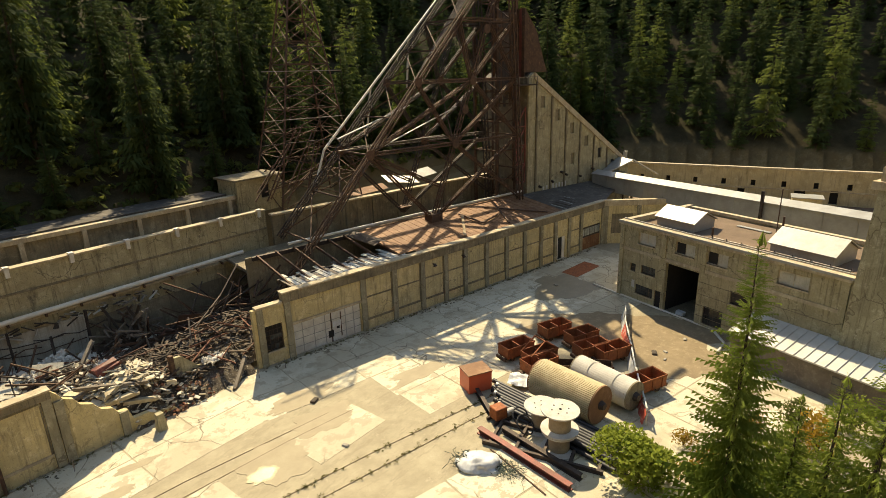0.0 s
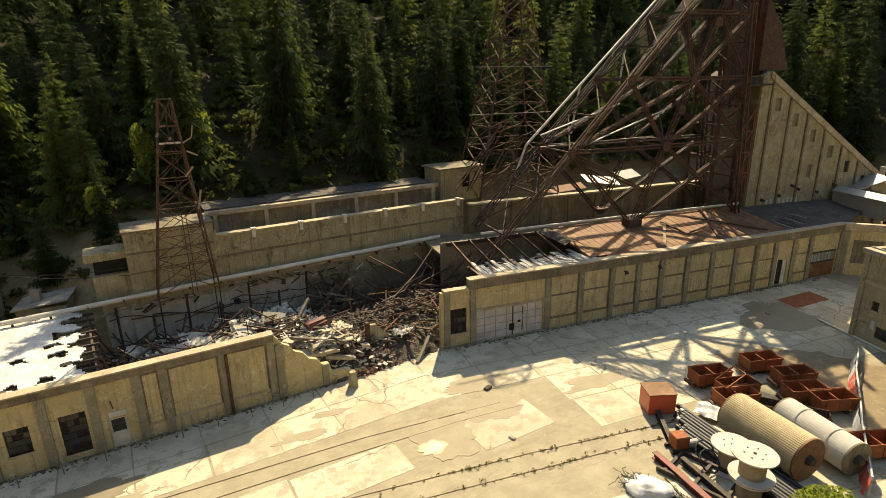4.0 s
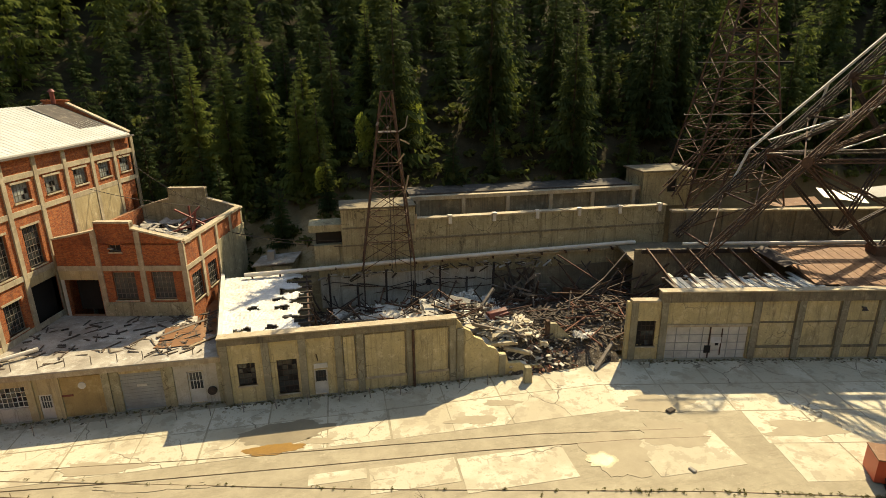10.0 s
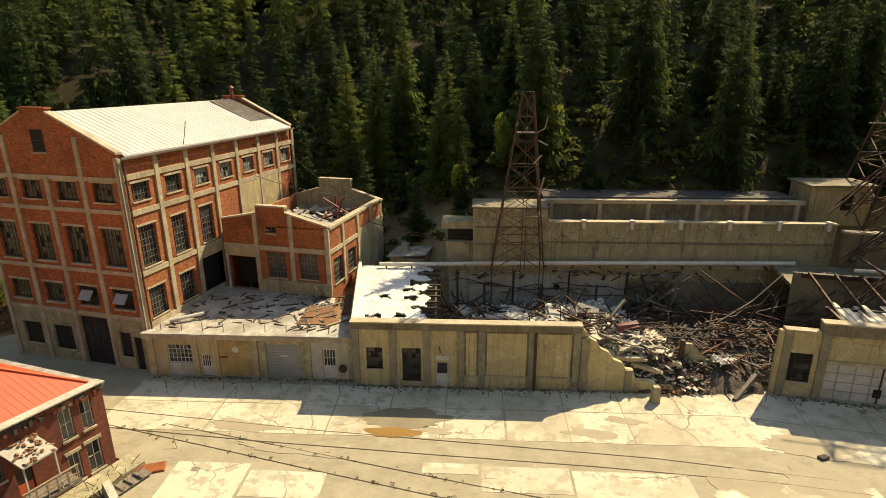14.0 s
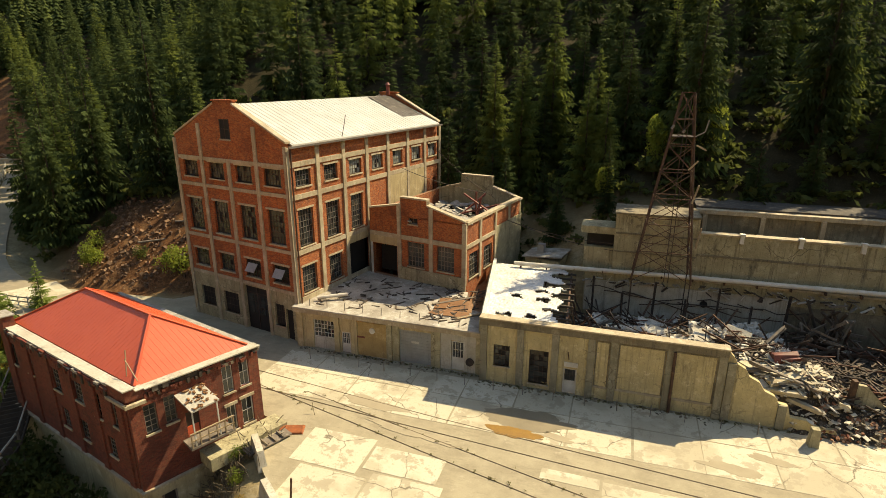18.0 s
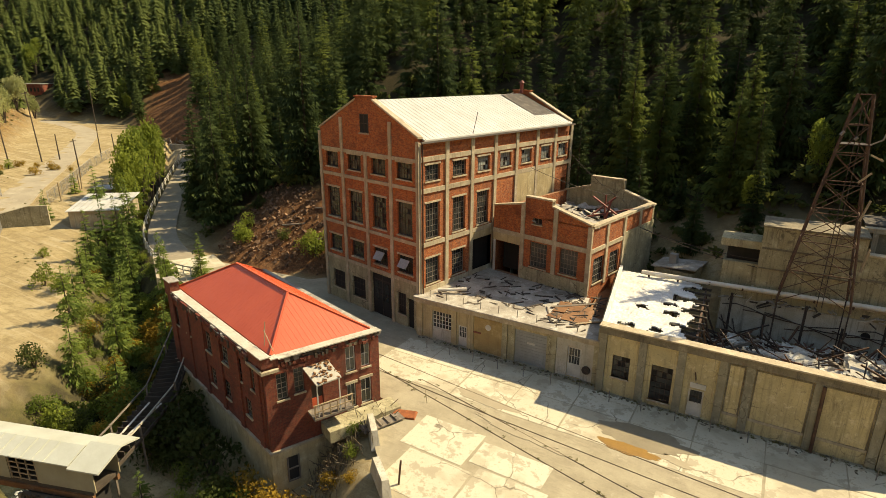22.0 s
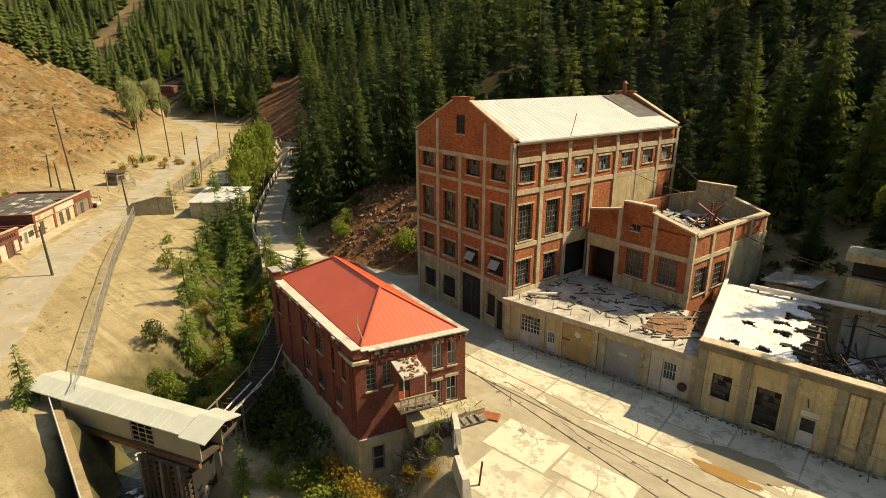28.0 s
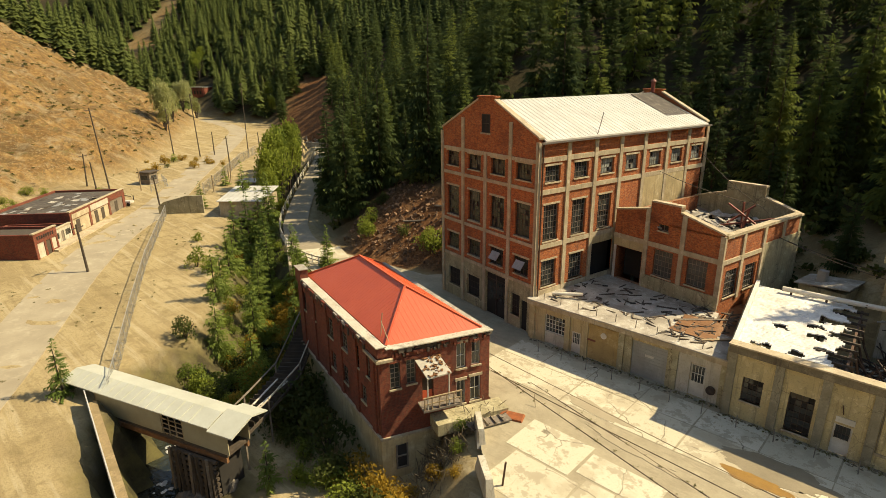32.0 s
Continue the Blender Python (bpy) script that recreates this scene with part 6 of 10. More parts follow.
tube(tank, (12.3, 43.8, 3.3), (14.0, 44.0, 3.55), 0.6, 0.5, 14)
for v in tank.verts:
    v.co += Vector((rng.uniform(-0.1, 0.1), rng.uniform(-0.1, 0.1), rng.uniform(-0.12, 0.12)))
tagged(part("crushed_tank", tank, RED_PAINT), "crushed red sheet-metal tank in the rubble", "tank")
stub = thing("partition_wall", "broken stub of an inner concrete wall in the breach", "wall", 17.2, 41.6, 0, 8)
part("wall", prism([(0, 0), (0, 3.2), (0.7, 3.1), (2.0, 1.7), (3.4, 0.9), (4.6, 0.5), (4.6, 0)], 0, 0.3), CONCRETE, stub)
part("post", boxes((-0.3, -0.003, -0.1, 0.3, 0, 3.5)), RUST, stub)
# twisted steel lattice thrown down where the two roofs met
wreck = thing("fallen_trusses", "twisted rusty roof trusses collapsed across the breach", "truss", 0, 0, 0)
g = random.Random(31)
for k in range(46):
    x, y = g.uniform(20, 30), g.uniform(43.5, 52)
    a = Vector((x, y, mound(x, y) + g.uniform(0.2, 1.5)))
    b = a + Vector((g.choice((-1, 1, 1)) * g.uniform(1.0, 5.0), g.uniform(-2.5, 2.5), g.uniform(-0.2, 3.2)))
    part("truss_bar", bars([(a, b)], g.uniform(0.07, 0.16)), RUST if k % 3 else STEEL_DARK, wreck)
for k in range(95):
    x, y = g.uniform(-3, 15), g.uniform(42.5, 52.5)
    a = Vector((x, y, mound(x, y) + g.uniform(0.1, 0.6)))
    b = a + Vector((g.uniform(-4.0, 4.0), g.uniform(-1.0, 1.5), g.uniform(0.2, 2.3)))
    part("truss_bar", bars([(a, b)], g.uniform(0.06, 0.14)), RUST if k % 2 else STEEL_DARK, wreck)
for k in range(7):
    x = -1.5 + k * 2.8
    part("stanchion", bars([((x, 53.2, 0), (x + g.uniform(-0.2, 0.2), 53.0, 5.2 - (k % 2) * 1.4))], 0.18), STEEL_DARK, wreck)

# tangle of roof timbers heaped up against the terrace, beside the breach
tangle = thing("timber_tangle", "heap of splintered grey roof timbers against the terrace wall", "timber heap", 0, 0, 0)
g = random.Random(35)
for k in range(150):
    x, y = g.gauss(17.9, 1.5), min(53.2, g.gauss(50.6, 1.5))
    base_ = max(0.4, 4.8 - 0.75 * abs(x - 18.2) - 0.8 * max(0.0, 51.5 - y))
    a = Vector((x, y, base_ * g.uniform(0.3, 1.0)))
    d_ = Vector((g.gauss(0, 1), g.gauss(0, 0.6), g.gauss(0.2, 0.7))).normalized() * g.uniform(0.7, 2.6)
    part("splintered_timber", bars([(a, a + d_)], g.uniform(0.06, 0.16), g.uniform(0.05, 0.28)), (WOOD_GREY, WOOD_DARK, WOOD_DARK, RUST)[k % 4], tangle)
chips = []
for i in range(900):
    t_ = g.random()
    x, y = (g.uniform(-26.5, 9.0), 39.45 - abs(g.gauss(0, 0.35))) if i % 2 else (23.4 + 48 * t_ * 0.983, 39.8 - 48 * t_ * 0.183 - 0.25 - abs(g.gauss(0, 0.35)))
    if x < -9.6 and i % 2:
        y += 0.65
    chips.append((x, y, g.uniform(0.04, 0.16), g.uniform(0, 3.14)))
vs, fs = [], []
for x, y, r, a in chips:
    k = len(vs)
    vs += [(x + r * math.cos(a + j * 1.57) * (1.4 if j % 2 else 0.7), y + r * math.sin(a + j * 1.57) * (1.4 if j % 2 else 0.7), 0.0) for j in range(4)]
    vs.append((x, y, r * 0.6))
    fs += [(k + j, k + (j + 1) % 4, k + 4) for j in range(4)]
tagged(part("wall_foot_litter", (vs, fs), island("wall_foot_litter", (0.08, 0.062, 0.035), (0.34, 0.28, 0.18))), "crumbs of plaster and dirt along the foot of the walls", "litter", kind="stuff")

# crumpled white roofing that slid down into the hall
SHEET_WORN = surface("crumpled_white_roofing", (0.74, 0.71, 0.63), (0.40, 0.36, 0.29), None, 1.1, 6.0, 0.7, spots=0.8, spot_colour=(0.13, 0.10, 0.07))


def crumpled(x, y, w, d, rx, ry, rz_, seed):
    g = np.random.default_rng(seed)
    nu, nv = 18, 10
    vs, fs = [], []
    off = g.uniform(0, 50)
    for j in range(nv + 1):
        for i in range(nu + 1):
            u, v = i / nu - 0.5, j / nv - 0.5
            zz = 0.16 * noise.noise((u * 5 + off, v * 4, 0)) * 2 + 0.10 * noise.noise((u * 13, v * 9 + off, 3)) * 2
            vs.append((u * w + g.normal(0, 0.03), v * d + 0.12 * noise.noise((u * 8, off, v)), zz))
    for j in range(nv):
        for i in range(nu):
            edge_ = min(i, nu - 1 - i, j, nv - 1 - j)
            if g.random() < (0.28 if edge_ == 0 else 0.07):
                continue
            a = j * (nu + 1) + i
            fs.append((a, a + 1, a + nu + 2, a + nu + 1))
    k = len(vs)
    vs += [(p[0], p[1], p[2] - 0.05) for p in vs]
    fs += [tuple(q + k for q in f[::-1]) for f in fs]
    ob = part("roofing_sheet", (vs, fs), SHEET_WORN)
    ob.matrix_world = pose(x, y, mound(x, y) + 0.5, rx, ry, rz_)
    return tagged(ob, "crumpled white roofing sheet fallen on the rubble", "roof sheet", "fallen pieces of the hall")


for i, (x, y, w, d, rx, ry, rz_) in enumerate(((0.5, 44.0, 4.2, 2.4, 20, 4, 6), (3.9, 43.6, 3.6, 2.0, 24, -6, -8), (-2.2, 46.2, 3.4, 2.4, 14, 8, 14), (2.2, 46.8, 4.0, 2.2, 22, -4, 10), (6.3, 45.4, 4.4, 2.2, 26, 6, -4),
                                              (8.2, 44.0, 3.2, 1.9, 30, -8, 12), (4.4, 49.2, 3.6, 2.0, 26, 4, -12), (8.4, 47.6, 3.4, 2.0, 32, 10, 4), (11.6, 50.2, 2.6, 1.8, 48, -10, 10), (12.4, 51.6, 2.2, 1.6, 58, 12, -6),
                                              (-0.6, 41.6, 3.4, 1.4, 10, 3, 2), (2.8, 41.5, 3.0, 1.3, 14, -4, -3), (0.2, 50.4, 3.0, 1.8, 24, 6, 8), (-3.6, 43.2, 2.8, 2.0, 12, 8, 0), (20.6, 42.0, 2.4, 1.2, 12, 6, 30), (9.9, 52.4, 3.0, 1.0, 60, 4, 2))):
    crumpled(x, y, w, d, rx, ry, rz_, 60 + i)
g = random.Random(66)
for i in range(26):
    x, y = g.uniform(-3.4, 14.5), g.uniform(42.0, 52.2)
    if i < 4:
        x, y = 17.6 + 0.5 * i, 51.6
    crumpled(x, y, g.uniform(1.0, 2.6), g.uniform(0.7, 1.6), g.uniform(8, 48), g.uniform(-16, 16), g.uniform(-40, 40), 160 + i)
red_panel = tagged(part("red_panel", boxes((-1.0, 1.0, -0.05, 0.05, 0, 2.6)), RUST), "rust-brown steel panel standing in the ruin", "panel")
red_panel.matrix_world = pose(22.4, 49.8, 0.5, 8, 10, -20)
hang = thing("torn_eaves", "torn lath and plaster hanging under the terrace ledge", "debris", 0, 0, 0)
g = random.Random(77)
for k in range(90):
    x = g.uniform(-2.0, 23.0)
    z = 4.75 + g.uniform(-0.25, 0.4)
    a = Vector((x, 53.75 + g.uniform(-0.25, 0.1), z))
    part("lath", bars([(a, a + Vector((g.uniform(-1.1, 1.1), g.uniform(-0.2, 0.1), g.uniform(-0.6, 0.25))))], g.uniform(0.08, 0.3), 0.06), (PUTTY, WOOD_DARK, WHITE_PAINT, WOOD_DARK)[k % 4], hang)
g = random.Random(78)
sag = thing("sagging_rods", "sagging dark rods strung along the hall's rear wall", "rods", 0, 0, 0)
for k in range(9):
    x0, z0 = -2.2 + k * 1.7, g.uniform(2.2, 4.2)
    p0 = Vector((x0, 53.6, z0))
    for j in range(5):
        p1 = p0 + Vector((1.1, g.uniform(-0.1, 0.05), g.uniform(-0.35, 0.3)))
        part("rod", bars([(p0, p1)], 0.07), RUST if k % 2 else STEEL_DARK, sag)
        p0 = p1
# Black disc painted as the dark of a round hole.
tagged(part("hole_disc", tubes([((8.6, 53.86, 3.2), (8.6, 53.80, 3.2))], 0.33, 16), SHADE_BLACK), "black disc for the round hole in the whitewashed wall", "pipe")

# flat roof over the shops
deck = thing("shop_roof", "flat peeling roof over the shops, torn open at one end", "roof", 0, 0, 0)
part("deck", slab_mesh([(-26.8, 40.7), (-9.9, 40.7), (-10.4, 44.0), (-12.4, 44.6), (-12.9, 48.2), (-13.4, 48.35), (-24.2, 50.7), (-24.7, 51.0)], 3.62, 3.88), DECK_ROOF, deck)
part("torn_boards", slab_mesh([(-12.3, 44.7), (-10.5, 44.2), (-11.3, 53.0), (-13.0, 52.8)], 3.2, 3.4), RUST_ROOF, deck, "bare rust-brown roof boarding")
bm = bmesh.new()
g = random.Random(17)
for _ in range(190):
    x, y = g.choice((g.uniform(-25.5, -11.5), g.uniform(-15, -11.2))), g.uniform(41.2, 49)
    v = box(bm, -g.uniform(0.1, 0.8), g.uniform(0.1, 0.8), -g.uniform(0.02, 0.09), g.uniform(0.02, 0.09), 0.0, g.uniform(0.03, 0.10))
    bmesh.ops.transform(bm, matrix=pose(x, y, 3.88, g.uniform(-8, 8), g.uniform(-8, 8), g.uniform(0, 180)), verts=v)
tagged(part("roof_litter", bm, DARK_BITS, deck), kind="stuff")
for k in range(9):
    x = -25.6 + k * 1.75
    part("edge_post", bars([((x, 40.5, 3.95), (x + 0.05, 40.45, 4.7))], 0.05), STEEL_GREY, deck)
for k in range(9):
    x, y = -14.3 + (k % 3) * 1.15, 42.9 + (k // 3) * 1.25
    sh_ = part("rust_sheet", boxes((-0.55, 0.55, -0.62, 0.62, 0.0, 0.03)), RUST_ROOF, deck)
    sh_.matrix_local = pose(x, y, 3.90 + 0.02 * (k % 4), g.uniform(-3, 3), g.uniform(-3, 3), g.uniform(-12, 12))
part("loose_plank", bars([((-15.2, 44.3, 3.95), (-12.0, 46.8, 4.05))], 0.3, 0.06), WOOD_GREY, deck)
part("loose_plank", bars([((-12.2, 42.0, 3.95), (-10.4, 43.6, 4.0))], 0.25, 0.06), WOOD_TAN, deck)
part("vent_pipe", tubes([((-25.6, 41.9, 4.2), (-23.2, 43.2, 4.35))], 0.16), PALE_PIPE, deck)

# ---- roofs, headhouse and headframe behind the workshop wall ----
def fp3(s, d, z):
    """A point by its run along the workshop wall, its depth behind it and its height."""
    c, sn = math.cos(radians(FT)), math.sin(radians(FT))
    return Vector((FO.x + s * c - d * sn, FO.y + s * sn + d * c, z))


wroof = thing("workshop_roof", "rusted sheet-metal roof over the workshop with a torn end", "roof", FO.x, FO.y, 0, FT)


def rz(d):
    return 6.15 + d * 0.14


rng = random.Random(2)
x = 16.5
while x < 43.0:
    w = 0.95
    d0 = 0.45 if x > 17.5 else 1.2
    tone = RUST_ROOF
    bm = bmesh.new()
    hgt = rng.uniform(0.0, 0.03)
    for vert in box(bm, x, x + w - 0.004, d0, 9.0 - rng.uniform(0, 0.15), -0.04 + hgt, 0.02 + hgt):
        vert.co.z += rz(vert.co.y)
    for vert in box(bm, x + w - 0.06, x + w - 0.005, d0, 8.9, 0.021 + hgt, 0.05 + hgt):
        vert.co.z += rz(vert.co.y)
    part("roof_sheet", bm, tone, wroof)
    x += w
part("tar_roof", ([(43.02, 0.45, rz(0.45)), (52.5, 0.45, rz(0.45)), (72.0, 8.4, 6.6), (43.02, 8.4, rz(8.4)), (43.02, 0.45, rz(0.45) - 0.15), (52.5, 0.45, rz(0.45) - 0.15), (72.0, 8.4, 6.4), (43.02, 8.4, rz(8.4) - 0.15)],
     [(0, 1, 2, 3), (7, 6, 5, 4), (0, 4, 5, 1), (1, 5, 6, 2), (2, 6, 7, 3), (3, 7, 4, 0)]), ASPHALT_ROOF, wroof, "patched black tar roof")
for k in range(26):
    a = 4.2 + k * 0.5
    part("torn_plank", boxes((a, a + 0.44, 0.55, 3.6 + 0.9 * math.sin(k * 1.7), rz(0.5) - 0.02 + 0.03 * (k % 3), rz(0.5) + 0.05 + 0.03 * (k % 3))), PALE_BITS if k % 3 else WOOD_GREY, wroof)
for k in range(16):
    a = 44.0 + k * 0.95
    part("roof_batten", bars([((a, 0.8 + 0.35 * k, rz(1.0) + 0.06), (a + rng.uniform(-1.2, -0.3), 3.0 + 0.3 * k, rz(3.0) + 0.10))], 0.12, 0.06), WOOD_DARK if k % 3 else SHEET_GREY, wroof)
part("roof_frame", boxes((4.0, 43.0, 8.6, 8.9, rz(8.6) - 0.5, rz(8.6) - 0.1), (4.0, 16.4, 3.2, 3.45, 5.9, 6.3)), STEEL_DARK, wroof)
for k in range(7):
    part("rafter", bars([((4.5 + k * 2.0, 0.5, 6.0), (4.5 + k * 2.0, 8.8, rz(8.8) - 0.1))], 0.14, 0.24), RUST, wroof)
part("curled_sheet", prism([(14.8, 7.2), (14.8, 7.24), (15.6, 7.6), (16.6, 7.3), (16.6, 7.26), (15.6, 7.54)], 3.2, 8.6), STEEL_DARK, wroof)
# Dark sheet closes the view under the roof; its tone stands for shade.
part("inner_shade", boxes((3.4, 43.0, 8.95, 9.15, 0.0, 7.2)), CONCRETE_DARK, wroof)
part("roof_pipe", tubes([((8.0, 8.9, 7.75), (24.0, 8.9, 7.75))], 0.16), PALE_PIPE, wroof)
part("roof_pipe", tubes([((24.0, 8.9, 7.75), (44.0, 8.7, 7.7))], 0.16), PALE_PIPE, wroof)
part("fallen_angle", bars([((25.5, 0.9, 6.55), (29.5, 5.6, 7.3))], 0.3, 0.12), WOOD_TAN, wroof)
part("fallen_angle", bars([((30.2, 2.8, 6.8), (29.8, 6.6, 7.3)), ((30.2, 2.8, 6.8), (33.8, 3.8, 6.95))], 0.22, 0.14), RUST, wroof)
part("fallen_angle", bars([((34.5, 6.9, 7.3), (40.5, 1.2, 6.5)), ((33.2, 1.2, 6.5), (36.8, 7.2, 7.3))], 0.2, 0.12), RUST, wroof)

rear = thing("rear_terrace_wall", "stained concrete terrace wall behind the rusted roof", "wall", FO.x, FO.y, 0, FT)
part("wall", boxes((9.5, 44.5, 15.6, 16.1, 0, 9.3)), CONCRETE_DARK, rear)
part("coping", boxes((9.4, 44.6, 15.4, 16.3, 9.303, 9.5)), CONCRETE_BAND, rear)
for k in range(9):
    part("pier", boxes((11.0 + k * 4.0, 11.5 + k * 4.0, 15.4, 15.597, 0, 9.3)), CONCRETE_DARK, rear)
part("floor", boxes((3.5, 44.5, 9.2, 15.5, 5.6, 5.9)), CONCRETE_DARK, rear)
hut = thing("terrace_hut", "small pale concrete hut on the terrace", "shed", 34.2, 57.5, 9.0, 0)
part("wall", wall_mesh(6.0, 4.0, 0.3, [(3.1, 4.3, 1.6, 3.2)]), TERRACE, hut)
part("side_wall", boxes((0, 0.3, 0.3, 4, 0, 4), (5.7, 6.0, 0.3, 4, 0, 4), (0.3, 5.7, 3.7, 4, 0, 4)), TERRACE, hut)
part("roof", boxes((-0.3, 6.4, -0.3, 4.3, 4.0, 4.2)), CONCRETE_DARK, hut)
# Black sheet behind the opening, for the hut's unlit inside.
part("void_sheet", boxes((3.1, 4.3, 0.31, 0.4, 1.6, 3.2)), SHADE_BLACK, hut)
for i, (s, d, z, w, h, rx, ry, rz_) in enumerate(((24.5, 17.5, 9.9, 3.8, 2.0, 12, -6, -12), (29.5, 18.0, 10.4, 5.0, 2.2, 18, 8, -4), (21.0, 17.0, 9.8, 2.6, 1.6, 8, 10, 10), (34.5, 19.0, 10.6, 3.6, 2.0, 22, -4, 6))):
    folds = [(-w / 2 + k * 0.11, 0.035 * (k % 2)) for k in range(int(w / 0.11) + 1)]
    ob = part("corrugated_sheet", prism(folds + [(a_, b_ - 0.012) for a_, b_ in folds[::-1]], -h / 2, h / 2), RUST_ROOF if i % 2 == 0 else SHEET_GREY)
    ob.matrix_world = Matrix.Translation(fp3(s, d, z)) @ pose(0, 0, 0, rx, ry, rz_ + FT)
    tagged(ob, "loose corrugated roofing sheet lying on the terrace", "roof sheet", "loose sheets")

# headhouse: tall wall under a steep slope
head = thing("headhouse", "tall stained concrete headhouse with a steep sloping roof", "building", FO.x, FO.y, 0, FT)
SL = [(45.0, 23.2), (46.0, 23.85), (71.4, 8.7)]
slope = lambda s: 23.85 + (s - 46.0) * (8.7 - 23.85) / (71.4 - 46.0)
hx = [45.0, 46.6, 50.0, 53.4, 57.0, 60.8, 64.6, 68.3]
wins = []
for i, c in enumerate((48.0, 51.4, 55.0, 58.8, 62.6, 66.4)):
    top_ = slope(c) - 2.0
    wins.append((c - 0.5, c + 0.5, top_ - 1.6, top_))
wins += [(55.0, 55.8, 10.2, 11.9)]
# the wall is built in vertical strips, so that each window is a true opening
edges = sorted({45.0, 46.0, 71.4, *[w[0] for w in wins], *[w[1] for w in wins]})
vs, fs = [], []
for a, b in zip(edges, edges[1:]):
    za, zb = (23.2 + (a - 45.0) * 0.65 if a <= 46 else slope(a)), (23.2 + (b - 45.0) * 0.65 if b <= 46 else slope(b))
    gaps = sorted([w[2:] for w in wins if w[0] <= a + 1e-6 and w[1] >= b - 1e-6])
    z = 0.0
    for g0, g1 in gaps + [(None, None)]:
        top_a, top_b = (g0, g0) if g0 is not None else (za, zb)
        part("wall_panel", prism([(a, z), (b, z), (b, top_b), (a, top_a)], 8.5, 9.0), CONCRETE, head)
        z = g1
for a, b, z0, z1 in wins:
    part("window_board", boxes((a, b, 8.72, 8.8, z0, z1)), CONCRETE_DARK if z0 > 12 or a < 55.5 else SHADE_BLACK, head, "small recessed blind window")
for i, a in enumerate(hx[1:]):
    part("rib", prism([(a - 0.13, 6.0), (a + 0.13, 6.0), (a + 0.13, slope(a) - 1.0), (a - 0.13, slope(a) - 0.9)], 8.30, 8.497), CONCRETE_DARK, head, "dark drip-stained rib")
part("rake", prism([(46.0, 23.0), (71.4, 7.85), (71.4, 8.7), (46.0, 23.85)], 8.28, 8.497), CONCRETE_BAND, head)
part("corner_pier", prism([(44.7, 6.0), (45.6, 6.0), (45.6, 23.2), (44.7, 23.2)], 8.3, 8.497), CONCRETE, head)
part("west_wall", prism([(44.6, 0), (45.0, 0), (45.0, 23.2), (44.6, 23.2)], 8.5, 17.0), CONCRETE_DARK, head)
part("sloping_roof", prism([(45.0, 23.3), (46.0, 23.95), (71.6, 8.75), (71.6, 8.55), (46.0, 23.7), (45.0, 23.1)], 9.0, 17.0), ASPHALT_ROOF, head)
part("east_wall", prism([(71.0, 0), (71.4, 0), (71.4, 8.6), (71.0, 8.6)], 9.0, 17.0), CONCRETE, head)
for i, (s, z) in enumerate(((47.5, 7.9), (50.3, 8.3), (53.6, 8.9), (57.2, 8.2), (52.5, 9.4), (60.5, 8.9))):
    part("pipe_stub", tubes([((s, 8.45, z), (s, 8.0, z - 0.1))], 0.18, 10), STEEL_DARK, head)
# unreadable painted letters low on the wall
for i in range(8):
    part("painted_mark", boxes((48.4 + i * 0.75, 48.75 + i * 0.75, 8.470, 8.496, 6.95 + 0.1 * (i % 3), 7.7 + 0.12 * (i % 2))), WHITE_PAINT, head)

# corrugated hoist tower beside it
hoist = thing("hoist_tower", "tall tower of rusty and grey corrugated sheets", "tower", FO.x, FO.y, 0, FT)
g = random.Random(6)
for k in range(10):
    a = 41.1 + k * 0.36
    zt = 31.5
    mat_ = [STEEL_DARK, RUST, STEEL_DARK, RUST if k > 6 else STEEL_DARK, STEEL_GREY if k % 5 == 0 else STEEL_DARK][k % 5]
    lo = 19.5 + 0.8 * (k % 3) if k < 8 else 9.0
    part("cladding", boxes((a, a + 0.355, 10.5 + 0.05 * (k % 2), 10.6 + 0.05 * (k % 2), lo, zt)), mat_, hoist)
for k in range(10):
    part("side_cladding", boxes((44.72 + 0.05 * (k % 2), 44.82 + 0.05 * (k % 2), 9.2 + k * 0.5, 9.695 + k * 0.5, 21.0, 32.0)), RED_PAINT if k % 4 == 1 else RUST, hoist)
part("chute_roof", prism([(44.8, 23.9), (49.5, 23.9), (47.2, 29.2), (44.8, 32.0)], 9.2, 14.0), RUST, hoist, "rusty sloping chute casing")
for s in (41.0, 44.7):
    for d in (10.7, 15.0):
        part("post", bars([((s, d, 6.0), (s, d, 36.0))], 0.35), RUST, hoist)
for z in (9.5, 13.5, 17.5, 21.5, 25.5, 29.5, 33.0):
    part("girt", bars([((41.0, 10.4, z), (44.7, 10.4, z))], 0.2), RUST, hoist)
    part("girt", bars([((41.0, 15.0, z), (44.7, 15.0, z))], 0.2), RUST, hoist)
    part("girt", bars([((41.0, 10.7, z), (41.0, 15.0, z))], 0.2), RUST, hoist)
part("platform", boxes((41.5, 45.2, 7.2, 9.8, 22.2, 22.4)), STEEL_DARK, hoist)
part("platform_rail", bars([((41.5, 7.2, 23.3), (45.2, 7.2, 23.3)), ((41.5, 7.2, 22.4), (41.5, 7.2, 23.3)), ((43.3, 7.2, 22.4), (43.3, 7.2, 23.3)), ((45.2, 7.2, 22.4), (45.2, 7.2, 23.3))], 0.07), STEEL_GREY, hoist)
for z in (9.0, 11.6, 14.2, 16.8):
    part("red_frame", bars([((42.6, 8.6, z), (44.4, 8.6, z)), ((42.6, 8.6, z), (42.6, 8.6, z + 2.6)), ((44.4, 8.6, z), (44.4, 8.6, z + 2.6)), ((42.6, 8.6, z), (44.4, 8.6, z + 2.6))], 0.16), RED_PAINT, hoist)


